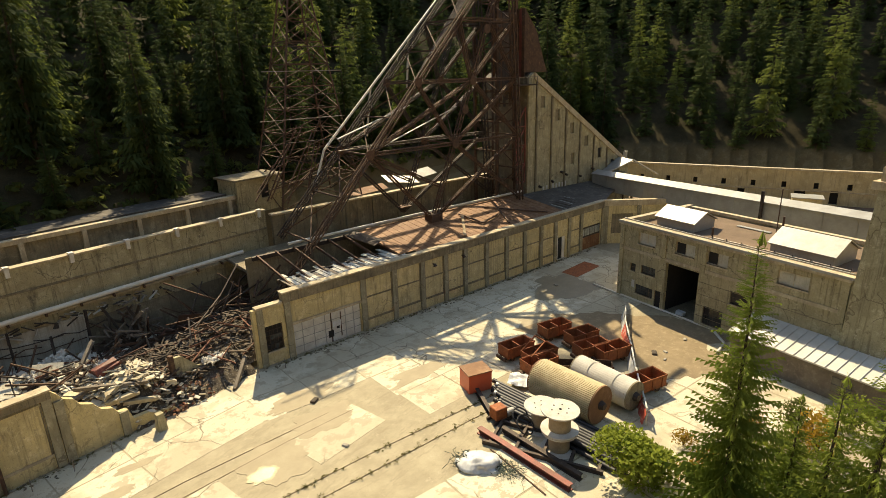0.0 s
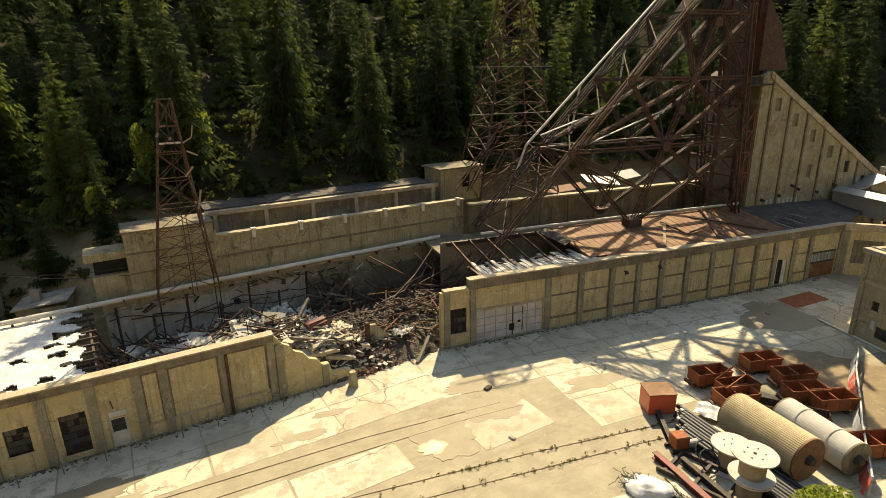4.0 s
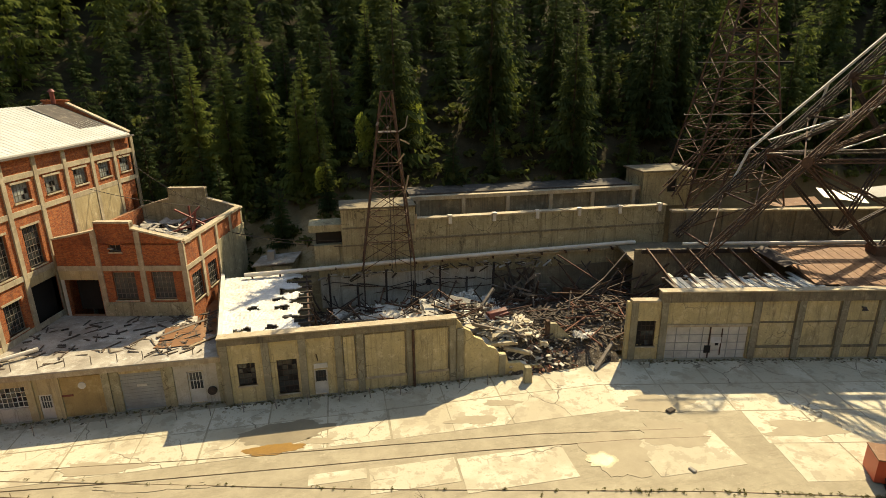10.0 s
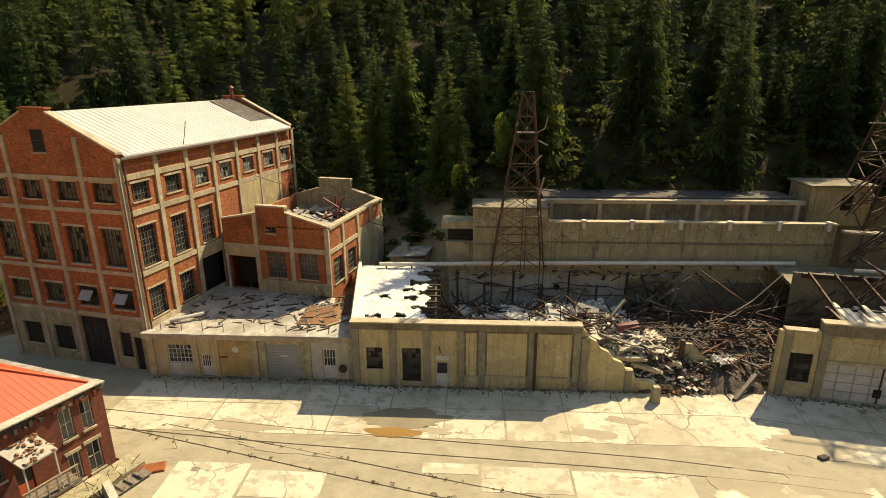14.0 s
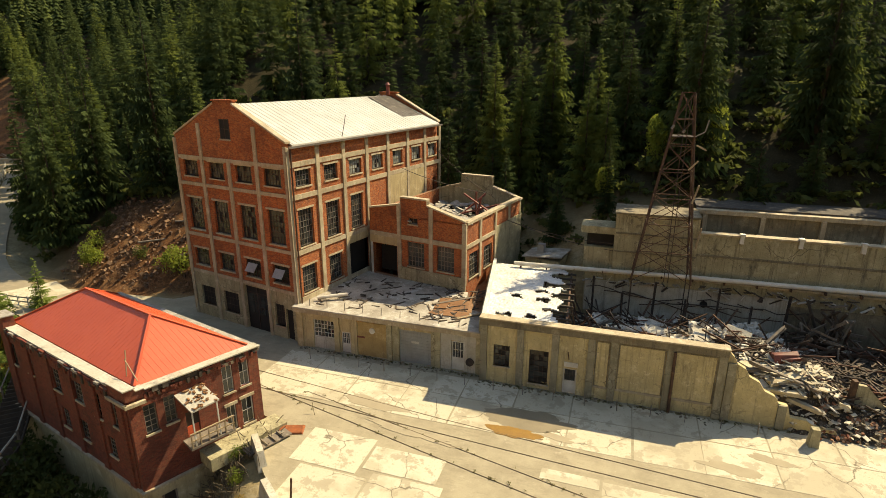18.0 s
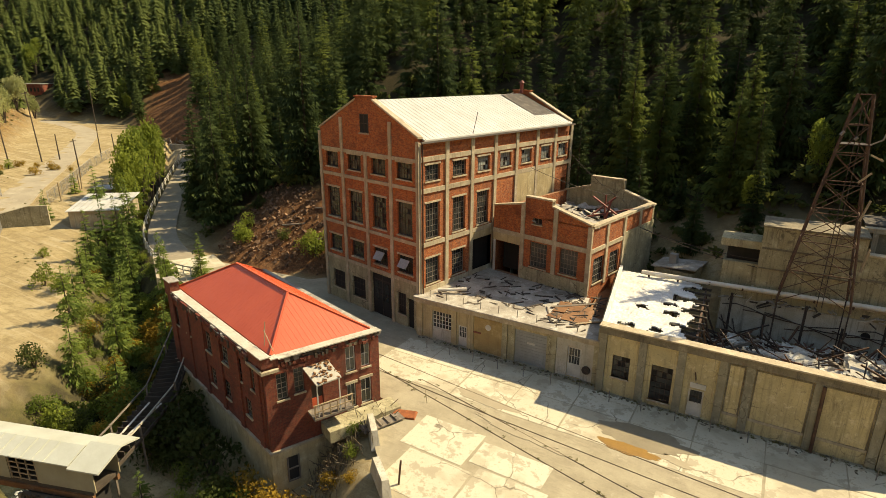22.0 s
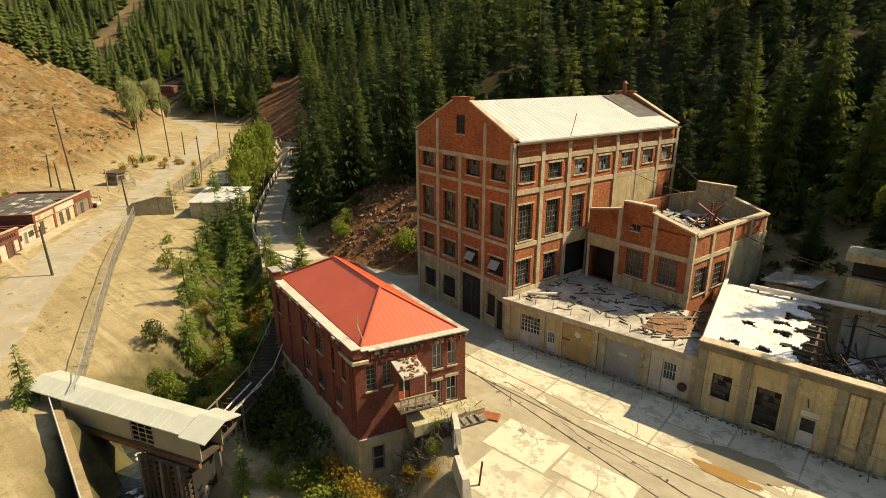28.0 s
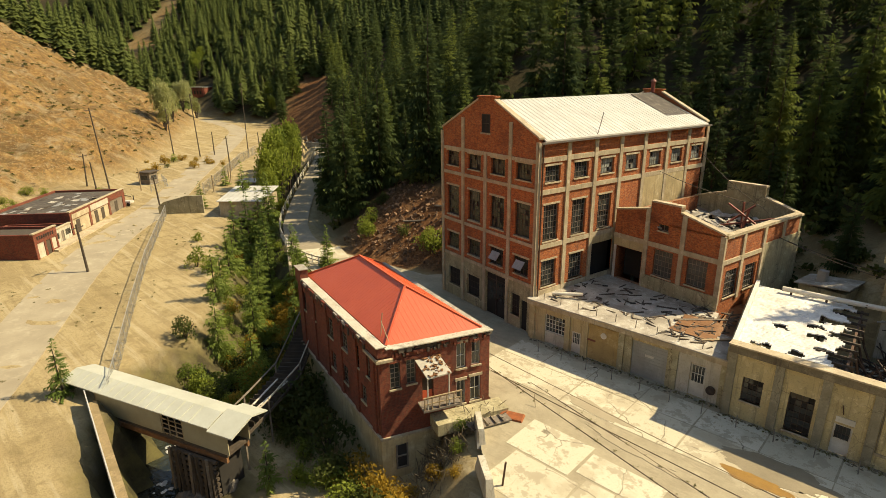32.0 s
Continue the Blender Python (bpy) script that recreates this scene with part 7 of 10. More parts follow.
def laced(a, b, w=0.55, bar=0.12, pitch=None):
    """A built-up member: four corner angles and zigzag lacing."""
    a, b = Vector(a), Vector(b)
    d = (b - a)
    q = d.to_track_quat("Z", "Y")
    ux, uy = q @ Vector((1, 0, 0)) * w / 2, q @ Vector((0, 1, 0)) * w / 2
    bm = bmesh.new()
    cs = [(1, 1), (1, -1), (-1, -1), (-1, 1)]
    for i, k in cs:
        beam(bm, a + ux * i + uy * k, b + ux * i + uy * k, bar)
    n = max(2, int(d.length / (pitch or w * 1.5)))
    for j in range(n):
        p, r = a + d * (j / n), a + d * ((j + 1) / n)
        f = 1 if j % 2 else -1
        for (i0, k0), (i1, k1) in (((1, f), (1, -f)), ((-1, f), (-1, -f)), ((f, 1), (-f, 1)), ((f, -1), (-f, -1))):
            beam(bm, p + ux * i0 + uy * k0, r + ux * i1 + uy * k1, bar * 0.5)
    return bm


frame_ = thing("headframe", "huge rusty steel mine headframe with inclined back legs", "headframe", FO.x, FO.y, 0, FT)
TOP = (39.2, 38.5)
near_d, far_d = 7.0, 13.0
def on(p, q, z):
    """The run of a leg between two (s, z) points at the height z."""
    return p[0] + (q[0] - p[0]) * (z - p[1]) / (q[1] - p[1])
VERT = ((41.7, 6.4), (39.4, 38.5))
MID = ((26.0, 7.3), (39.0, 38.5))
BACK = ((9.0, 7.4), (38.8, 38.3))
for d, tone in ((near_d, RUST), (far_d, STEEL_DARK)):
    part("leg", laced((VERT[0][0], d, VERT[0][1]), (VERT[1][0], d, VERT[1][1]), 0.6, 0.14), tone, frame_, "laced upright leg")
    part("leg", laced((MID[0][0], d, MID[0][1]), (MID[1][0], d, MID[1][1]), 0.42, 0.10), tone, frame_)
    part("back_leg", laced((3.2 if d == near_d else 9.0, d, 0.8 if d == near_d else 7.4), (BACK[1][0], d, BACK[1][1]), 0.55, 0.12), tone, frame_, "long inclined back leg")
    part("foot_plate", boxes((25.2, 26.9, d - 0.7, d + 0.7, rz(d) - 0.1, 8.0)), RUST, frame_)
    for z in (16.0, 23.2, 30.0):
        part("strut", laced((on(*BACK, z), d, z), (on(*VERT, z), d, z), 0.32, 0.11), tone, frame_)
    for (a, za), (b, zb) in (((on(*BACK, 16.0), 16.0), MID[0]), ((on(*MID, 16.0), 16.0), (on(*BACK, 23.2), 23.2)), ((on(*MID, 23.2), 23.2), (on(*BACK, 16.0), 16.0)),
                             ((on(*MID, 16.0), 16.0), (on(*VERT, 7.5), 7.5)), (MID[0], (on(*VERT, 16.0), 16.0)), ((on(*MID, 16.0), 16.0), (on(*VERT, 23.2), 23.2)),
                             ((on(*MID, 23.2), 23.2), (on(*VERT, 16.0), 16.0)), ((on(*MID, 23.2), 23.2), (on(*VERT, 30.0), 30.0)), ((on(*MID, 30.0), 30.0), (on(*VERT, 23.2), 23.2)),
                             ((on(*MID, 23.2), 23.2), (on(*BACK, 30.0), 30.0)), ((on(*BACK, 16.0), 16.0), (on(*MID, 11.0), 11.0))):
        part("brace", laced((a, d, za), (b, d, zb), 0.30, 0.10), tone, frame_)
    for s, z in ((on(*BACK, 16.0), 16.0), (on(*MID, 16.0), 16.0), (on(*MID, 19.9), 19.9), (on(*BACK, 23.2), 23.2), (on(*MID, 23.2), 23.2), (on(*MID, 29.0), 29.0)):
        plate_ = bmesh.new()
        tube(plate_, (s, d - 0.40, z), (s, d - 0.34, z), 0.55, None, 8)
        part("gusset", plate_, RUST, frame_, "rust-brown gusset plate")
for line_, zs in ((VERT, (7.0, 11.5, 16.0, 20.0, 23.2, 27, 30.0, 34.0)), (MID, (16.0, 23.2, 30.0)), (BACK, (8.0, 12.0, 16.0, 19.6, 23.2, 26.6, 30.0, 34))):
    for i, z in enumerate(zs):
        s = on(*line_, z)
        part("cross_strut", bars([((s, near_d, z), (s, far_d, z))], 0.16), RUST, frame_)
        if i + 1 < len(zs):
            s2 = on(*line_, zs[i + 1])
            part("cross_brace", bars([((s, near_d, z), (s2, far_d, zs[i + 1]))], 0.11), RUST, frame_)
            part("cross_brace", bars([((s, far_d, z), (s2, near_d, zs[i + 1]))], 0.11), RUST, frame_)
# ladder way and cables that climb between the back legs
for k in range(5):
    part("stay_cable", bars([((11.0 + k * 1.3, 8.2 + k * 0.9, 8.2 + k * 0.25), (36.5 + k * 0.4, 8.2 + k * 0.9, 36.0))], 0.10), STEEL_DARK, frame_)
pale = bmesh.new()
beam(pale, (15.6, 13.4, 16.2), (33.5, 13.4, 33.2), 0.24, 0.2)
part("pale_stringer", pale, PALE_PIPE, frame_, "pale weathered upper stringer")
for a_, b_ in (((15.6, 13.4, 16.2), (14.2, 13.4, 12.5)), ((21.5, 13.4, 17.2), (22.4, 13.4, 22.6)), ((27.8, 13.4, 22.4), (28.4, 13.4, 28.2))):
    part("pale_stringer", bars([(a_, b_)], 0.18), PALE_PIPE, frame_)
part("bright_angle", bars([((15.8, 10.5, 17.6), (25.8, 10.5, 20.6))], 0.22, 0.1), WHITE_PAINT, frame_, "bleached bright angle iron")
part("bright_angle", bars([((20.5, 9.5, 16.2), (32.4, 9.5, 20.1))], 0.17, 0.1), WHITE_PAINT, frame_)
part("bright_angle", bars([((15.8, 10.5, 16.3), (31.0, 10.5, 16.7))], 0.14, 0.08), STEEL_GREY, frame_)
for d in (7.0, 13.0):
    part("sheave_beam", bars([((36.0, d, 38.4), (43.0, d, 38.4))], 0.4), RUST, frame_)


def lattice_tower(name, label, corners, top, z0, z1, levels, w, material, extra=()):
    """Four tapering legs with rails and crossed bars; corners and top are plan points in the same order."""
    th = thing(name, label, "tower", 0, 0, 0)
    zs = [z0 + (z1 - z0) * (i / levels) ** 0.92 for i in range(levels + 1)]
    P = lambda i, z: Vector((corners[i][0], corners[i][1], z0)).lerp(Vector((top[i][0], top[i][1], z1)), (z - z0) / (z1 - z0))
    for i in range(4):
        part("leg", bars([(P(i, z0), P(i, z1))], w), material, th)
    for k, z in enumerate(zs):
        for i in range(4):
            j = (i + 1) % 4
            if k:
                part("rail", bars([(P(i, z), P(j, z))], w * 0.6), material, th)
            if k < levels:
                part("cross_bar", bars([(P(i, z), P(j, zs[k + 1]))], w * 0.5), material, th)
                part("cross_bar", bars([(P(j, z), P(i, zs[k + 1]))], w * 0.5), material, th)
    return th


t1 = lattice_tower("lattice_mast", "dark rusty lattice tower standing before the terrace wall", [(1.75, 50.2), (6.75, 50.2), (6.75, 53.3), (1.9, 53.3)],
                   [(4.3, 51.6), (5.25, 51.6), (5.25, 52.4), (4.3, 52.4)], 6.2, 22.5, 7, 0.12, RUST)
part("ladder", bars([((4.6, 51.0, 6), (4.7, 51.5, 22)), ((4.95, 51.0, 6), (5.0, 51.5, 22))], 0.06), STEEL_DARK, t1)
for a, b in (((6.75, 50.3, 9.6), (7.0, 50.4, 11.4)), ((6.0, 50.7, 13.4), (6.4, 50.8, 15.0)), ((5.4, 51.0, 16.2), (6.1, 51.0, 17.0)), ((5.8, 51.0, 18.3), (6.6, 51.0, 17.9))):
    part("bright_bar", bars([(a, b)], 0.13), WOOD_TAN, t1)
for a in ((1.8, 50.25), (6.7, 50.25), (6.7, 53.25), (1.95, 53.25)):
    part("stub_leg", bars([((a[0], a[1], -0.1), (a[0], a[1], 6.25))], 0.09), STEEL_DARK, t1)
part("platform", boxes((3.75, 5.75, 51.2, 52.8, 18.9, 18.96)), STEEL_DARK, t1)
for a, b in (((3.7, 51.1, 19.6), (3.9, 51.1, 19.9)), ((4.6, 51.1, 19.3), (4.8, 51.1, 19.5))):
    part("lamp_bowl", tubes([(a, b)], 0.11, 10), STEEL_GREY, t1)
part("bent_bracket", bars([((5.6, 51.0, 19.0), (6.3, 51.0, 19.4)), ((6.3, 51.0, 19.4), (6.5, 51.0, 20.4))], 0.09), STEEL_GREY, t1)
bl = [fp3(11.5, 17.0, 0), fp3(22.5, 17.0, 0), fp3(22.5, 25.0, 0), fp3(11.5, 25.0, 0)]
tl = [fp3(16.2, 19.5, 0), fp3(19.0, 19.5, 0), fp3(19.0, 22.0, 0), fp3(16.2, 22.0, 0)]
t2 = lattice_tower("lattice_headframe", "tall dark lattice headframe behind the terrace", [(p.x, p.y) for p in bl], [(p.x, p.y) for p in tl], 9.3, 33.0, 9, 0.17, RUST)
for k in range(5):
    a, b = fp3(9.5 + k * 0.4, 16.5, 17.0 + k * 2.6), fp3(20.5, 16.5, 17.0 + k * 2.6)
    part("landing_edge", bars([(a, b)], 0.09), STEEL_GREY if k % 2 else STEEL_DARK, t2)
for k in range(12):
    g = random.Random(50 + k)
    a, b = fp3(g.uniform(8, 15), 16.8, g.uniform(9.5, 12)), fp3(g.uniform(14, 21), 18.5, g.uniform(13, 20))
    part("loose_bar", bars([(a, b)], 0.12), RUST, t2)

# ---- concrete mine building across the yard ----
BLIND = surface("dusty_blind_pane", (0.58, 0.545, 0.43), (0.40, 0.37, 0.28), None, 0.9, 6.0, 0.6, streak=0.4)
MB = thing("mine_building", "stained concrete mine building with a tall dark gateway", "building", 57.1, 21.3, 0, -110.12)
BL, BH, BD = 22.2, 8.15, 11.5
mh = [(1.55, 2.25, 3.25, 4.1), (2.95, 4.75, 3.35, 4.25), (2.35, 4.6, 0.9, 1.95), (4.85, 5.6, 0.0, 2.0), (5.95, 9.6, 0.0, 5.25), (2.35, 4.5, 6.45, 7.7), (6.8, 8.95, 6.5, 7.75), (10.2, 12.3, 6.4, 7.65),
      (16.7, 19.2, 6.45, 7.65), (10.4, 12.4, 0.4, 2.2), (12.9, 14.9, 3.3, 4.5)]
part("front_wall", wall_mesh(BL, BH, 0.4, mh), TERRACE, MB)
part("west_wall", boxes((0, 0.4, 0.4, BD, 0, BH)), TERRACE, MB)
part("east_wall", boxes((BL - 0.4, BL, 0.4, BD, -4.5, BH)), TERRACE, MB)
part("rear_wall", boxes((0.4, BL - 0.4, BD - 0.4, BD, 0, BH)), TERRACE, MB)
part("footing", boxes((12.0, BL, 0.0, 0.4, -4.5, -0.003)), CONCRETE_DARK, MB)
part("roof_slab", boxes((0.4, BL - 0.4, 0.4, BD - 0.4, 7.75, 7.95)), BROWN_ROOF, MB, "brown gravelled flat roof")
part("parapet_cap", boxes((-0.15, BL, -0.2, 0.45, BH, BH + 0.42)), CONCRETE_BAND, MB)
part("roof_trim", boxes((-0.2, BL + 0.1, -0.27, -0.203, BH + 0.22, BH + 0.44)), SHEET_GREY, MB, "pale metal edge trim")
part("roof_trim", boxes((-0.1, BL - 0.2, 0.5, 0.62, BH + 0.43, BH + 0.53)), SHEET_GREY, MB)
part("side_cap", boxes((-0.15, 0.45, 0.45, BD, BH, BH + 0.42), (0.45, BL, BD - 0.5, BD + 0.1, BH, BH + 0.3)), CONCRETE_BAND, MB)
for px in (0.3, 5.6, 9.95, 15.4, 21.8):
    part("pier", boxes((px - 0.25, px + 0.25, -0.14, -0.003, 0 if px < 5 or px > 15 else 5.4, BH)), TERRACE, MB)
part("string_course", boxes((0.0, BL, -0.08, -0.003, 5.45, 5.75)), CONCRETE_BAND, MB)
for z in (1.0, 2.1, 3.2, 4.4):
    part("board_mark", boxes((9.7, BL, -0.025, -0.003, z, z + 0.05)), CONCRETE_DARK, MB)
for i, (a, b, z0, z1) in enumerate(mh):
    if (b - a) > 3 or (a, z0) == (4.85, 0.0):
        continue
    window(MB, at(a, 0, z0), b - a, z1 - z0, 2 if z0 > 6 else 4, 1 if z0 > 6 else 2, CONCRETE_BAND if z0 > 6 else STEEL_DARK, BLIND if z0 > 6 else GLASS, CONCRETE_BAND, 0.15, 0.1, 60 + i)
# Gateway lined in near-black: its shade is in the colour.
part("gateway_shade", boxes((5.3, 10.2, 6.0, 6.2, 0, 5.4)), SHADE_BLACK, MB, "black sheet that stands for the gateway's shaded inside")
part("gateway_side", boxes((5.55, 5.9, 0.4, 6.0, 0, 5.4), (9.65, 10.0, 0.4, 6.0, 0, 5.4), (5.55, 10.0, 0.4, 6.0, 5.4, 5.6)), SHADE_BLACK, MB)
part("gateway_floor", boxes((5.95, 9.6, 0.0, 6.0, -0.02, 0.03)), CONCRETE_DARK, MB)
part("door", boxes((4.85, 5.6, 0.15, 0.2, 0, 2.0)), SHADE_BLACK, MB)
part("pale_notice", boxes((1.9, 2.25, -0.05, -0.003, 1.5, 2.3)), WHITE_PAINT, MB)
part("stacked_boxes", boxes((7.2, 8.0, 0.5, 1.0, 0.03, 0.4)), TARP, MB)
for i, (s0, s1, y0, y1, zr) in enumerate(((2.0, 6.4, 3.2, 6.6, 9.75), (14.2, 19.4, 3.0, 6.8, 9.9))):
    sk = thing("roof_monitor", "low gabled pale sheet-metal monitor on the flat roof", "roof monitor", 57.1, 21.3, 0, -110.12, "roof monitors")
    ym = (y0 + y1) / 2
    part("body", turned(prism([(y0, 7.95), (y1, 7.95), (y1, 8.9), (ym, zr), (y0, 8.9)], s0, s1), Matrix(((0, 1, 0, 0), (1, 0, 0, 0), (0, 0, 1, 0), (0, 0, 0, 1)))), SHEET_GREY, sk)
    for sgn, ya in ((1, y0), (-1, y1)):
        prof = [(ya - 0.25 * sgn, 8.80), (ym, zr + 0.03), (ym, zr + 0.12), (ya - 0.25 * sgn, 8.89)]
        part("roof_sheet", turned(prism(prof, s0 - 0.2, s1 + 0.2), Matrix(((0, 1, 0, 0), (1, 0, 0, 0), (0, 0, 1, 0), (0, 0, 0, 1)))), SHEET_GREY, sk)
for s, d, h in ((9.6, 1.4, 1.6), (12.5, 8.0, 2.2), (13.0, 6.0, 5.2)):
    part("vent_pipe", tubes([((s, d, 7.9), (s, d, 7.9 + h))], 0.10 if h < 3 else 0.05, 8), RUST, MB)
part("loose_sheet", boxes((7.6, 11.0, 8.6, 9.1, 8.0, 8.06)), SHEET_GREY, MB)
part("roof_conduit", tubes([((9.8, 0.9, 8.7), (21.6, 0.9, 8.7))], 0.06, 6), STEEL_GREY, MB)
for k in range(9):
    part("conduit_post", bars([((9.9 + k * 1.45, 0.9, 7.9), (9.9 + k * 1.45, 0.9, 8.9))], 0.06), STEEL_DARK, MB)
# great tapering concrete pier at the building's end
pier = thing("concrete_pier", "tall tapering concrete pier with a stepped cap", "pier", 57.1, 21.3, 0, -110.12)
def taper(x0, x1, y0, y1, z0, z1, k):
    bm = boxes((x0, x1, y0, y1, z0, z1))
    cx, cy = (x0 + x1) / 2, (y0 + y1) / 2
    for v in bm.verts:
        if v.co.z > (z0 + z1) / 2:
            v.co.x, v.co.y = cx + (v.co.x - cx) * k, cy + (v.co.y - cy) * k
    return bm
part("shaft", taper(21.9, 25.4, -0.8, 3.0, -4.5, 15.3, 0.62), CONCRETE, pier)
part("cap", boxes((22.1, 25.2, -0.2, 2.4, 15.3, 15.9), (22.5, 24.8, 0.1, 2.1, 15.9, 16.9)), CONCRETE_BAND, pier)
# lean-to sheds along the foot of the wall
lean = thing("lean_to_shed", "low weathered shed with a pale sheet-metal lean-to roof", "shed", 57.1, 21.3, 0, -110.12)
part("roof", turned(prism([(0.0, 3.2), (0.0, 3.32), (-3.6, 2.5), (-3.6, 2.38)], 15.2, 30.0), Matrix(((0, 1, 0, 0), (1, 0, 0, 0), (0, 0, 1, 0), (0, 0, 0, 1)))), SHEET_WHITE, lean)
part("roof_rib", bars([((15.3 + k * 0.75, -0.05, 3.36), (15.3 + k * 0.75, -3.58, 2.55)) for k in range(20)], 0.05), SHEET_WHITE, lean)
part("wall", boxes((15.4, 29.8, -3.3, -3.1, -0.6, 2.45)), WOOD_GREY, lean)
part("gable_end", boxes((15.4, 15.6, -3.1, -0.1, -0.6, 2.5)), WOOD_GREY, lean)
part("window", boxes((23.3, 24.6, -3.37, -3.303, 0.7, 1.9)), GLASS, lean)
part("window_frame", boxes((23.2, 24.7, -3.42, -3.372, 1.27, 1.33), (23.9, 23.97, -3.42, -3.372, 0.7, 1.9)), WOOD_GREY, lean)
part("stilt_wall", boxes((18.0, 29.8, -3.25, -3.15, -4.5, -0.61)), WOOD_DARK, lean)
for k in range(9):
    part("board", boxes((18.1 + k * 1.3, 18.6 + k * 1.3, -3.33, -3.26, -4.4, -0.7)), WOOD_GREY, lean)
# long grey gallery from the headhouse, on legs
gal = thing("conveyor_gallery", "long enclosed grey metal conveyor gallery with a pale roof", "gallery", 82.6, 33.6, 0, math.degrees(math.atan2(1.4 - 33.6, 71.7 - 82.6)))
GL = math.hypot(1.4 - 33.6, 71.7 - 82.6) + 14
part("body", boxes((-3.0, GL, 0.0, 2.6, 5.8, 8.15)), SHEET_GREY, gal)
part("roof", turned(prism([(-0.25, 8.15), (-0.25, 8.27), (1.3, 8.75), (2.85, 8.27), (2.85, 8.15), (1.3, 8.63)], -3.1, GL), Matrix(((0, 1, 0, 0), (1, 0, 0, 0), (0, 0, 1, 0), (0, 0, 0, 1)))), SHEET_GREY, gal)
for k in range(12):
    part("side_rib", boxes((k * 3.4, 0.08 + k * 3.4, -0.06, -0.003, 5.8, 8.1)), SHEET_GREY, gal)
for k in range(5):
    part("leg", bars([((3 + k * 8, 0.3, 0), (3 + k * 8, 0.3, 5.8)), ((3 + k * 8, 2.3, 0), (3 + k * 8, 2.3, 5.8))], 0.25), STEEL_DARK, gal)
part("pylon", bars([((24, -0.3, 5.8), (24, -0.3, 9.6))], 0.3), STEEL_DARK, gal)
snow = thing("broken_shed", "collapsed pale-roofed shed beside the gallery", "shed", 88.5, 35.5, 0, -40)
part("roof", prism([(-2.5, 7.6), (-2.5, 7.75), (2.8, 9.9), (2.8, 9.75)], -2, 2.5), SHEET_GREY, snow)
part("roof_edge", prism([(2.9, 9.8), (2.9, 10.0), (7.5, 7.4), (7.5, 7.2)], -2, -0.6), WHITE_PAINT, snow)
part("wall", boxes((-2.3, 2.6, -1.8, 2.3, 0, 7.6)), CONCRETE_DARK, snow)
# far retaining wall with openings
fw = thing("crib_wall", "long yellow-brown masonry retaining wall with small openings", "wall", 103.5, 42.0, 0, -80)
fh = [(6 + k * 4.6, 6.7 + k * 4.6, 4.0, 5.0) for k in range(10)] + [(14.0, 15.4, 1.6, 3.6), (22.5, 23.6, 1.6, 3.4), (31, 32.6, 1.6, 3.6), (36.0, 37.2, 1.6, 3.8)]
part("wall", wall_mesh(62.0, 6.9, 0.5, fh), CONCRETE_TAN, fw)
# Black sheet gives the dark behind the wall's small openings.
part("backing", boxes((0, 62, 0.7, 0.9, 0, 6.8)), SHADE_BLACK, fw)
part("coping", boxes((-0.1, 62, -0.2, 0.7, 6.9, 7.2)), CONCRETE_BAND, fw)
for k in range(8):
    part("ledge", boxes((1 + k * 7.5, 8.2 + k * 7.5, -0.12, -0.003, 3.55, 3.75)), CONCRETE_BAND, fw)
part("bank", boxes((-2, 64, -6.0, -0.3, -0.3, 1.5)), BROWN_ROOF, fw)
st = thing("steel_stack", "thin pale steel chimney pipe", "chimney", 96, 36, 0)
part("pipe", tubes([((0, 0, 0), (0, 0, 10.3))], 0.35, 12), SHEET_GREY, st)
cabin = thing("pump_house", "low buff hut before the far wall", "shed", 103.0, 9.0, 1.4, -80)
part("body", soft_box(-2, 2, -1.5, 1.5, 0, 2.4), CONCRETE_TAN, cabin)
part("roof", boxes((-2.2, 2.2, -1.7, 1.7, 2.4, 2.55)), SHEET_GREY, cabin)

# ---- red-roofed brick house ----
HT = -15.43
house = thing("brick_house", "dark red brick house with crumbling cornice and bright red hipped roof", "house", -26.27, 21.37, 0, HT)
SH = 0.158           # the street front is out of square
HB = Matrix(((1, SH, 0, 0), (0, 0.9877, 0, 0), (0, 0, 1, 0), (0, 0, 0, 1)))
FRONT = math.degrees(math.atan2(0.9877, 0.156))     # direction of the front wall in the house's own axes
HL, HW, ZL, ZT = 17.75, 8.4, -0.8, 5.6


def sq(mesh):
    return turned(mesh, HB)


def hbox(x0, x1, y0, y1, z0, z1):
    v = [(x, y, z) for x in (x0, x1) for y in (y0, y1) for z in (z0, z1)]
    f = [(0, 1, 3, 2), (4, 6, 7, 5), (0, 4, 5, 1), (2, 3, 7, 6), (0, 2, 6, 4), (1, 5, 7, 3)]
    return sq((v, f))


side_w = [(1.3, 2.15, 3.2, 4.95), (3.55, 4.45, 3.1, 4.9), (5.75, 6.95, 3.4, 4.85), (8.85, 9.95, 3.2, 4.9), (13.0, 13.9, 3.2, 4.9), (15.6, 16.4, 3.2, 4.9), (6.0, 7.1, 0.4, 1.9), (8.6, 9.6, 0.4, 1.9), (2.5, 3.4, 0.6, 2.0)]
side_m = [(HL - b, HL - a, z0 - ZL, z1 - ZL) for a, b, z0, z1 in side_w]
part("side_wall", turned(wall_mesh(HL - 0.4, ZT - ZL, 0.4, [(a, b, c, d) for a, b, c, d in side_m]), at(-HL, 0, ZL)), BRICK_RED, house)
front_w = [(0.75, 1.5, 2.95, 4.95), (1.95, 2.65, 3.1, 5.0), (3.1, 3.95, 1.4, 3.3), (5.75, 6.5, 3.45, 5.45), (6.95, 7.65, 3.5, 5.5), (5.75, 6.45, 0.5, 2.45), (6.85, 7.7, 0.5, 2.55)]
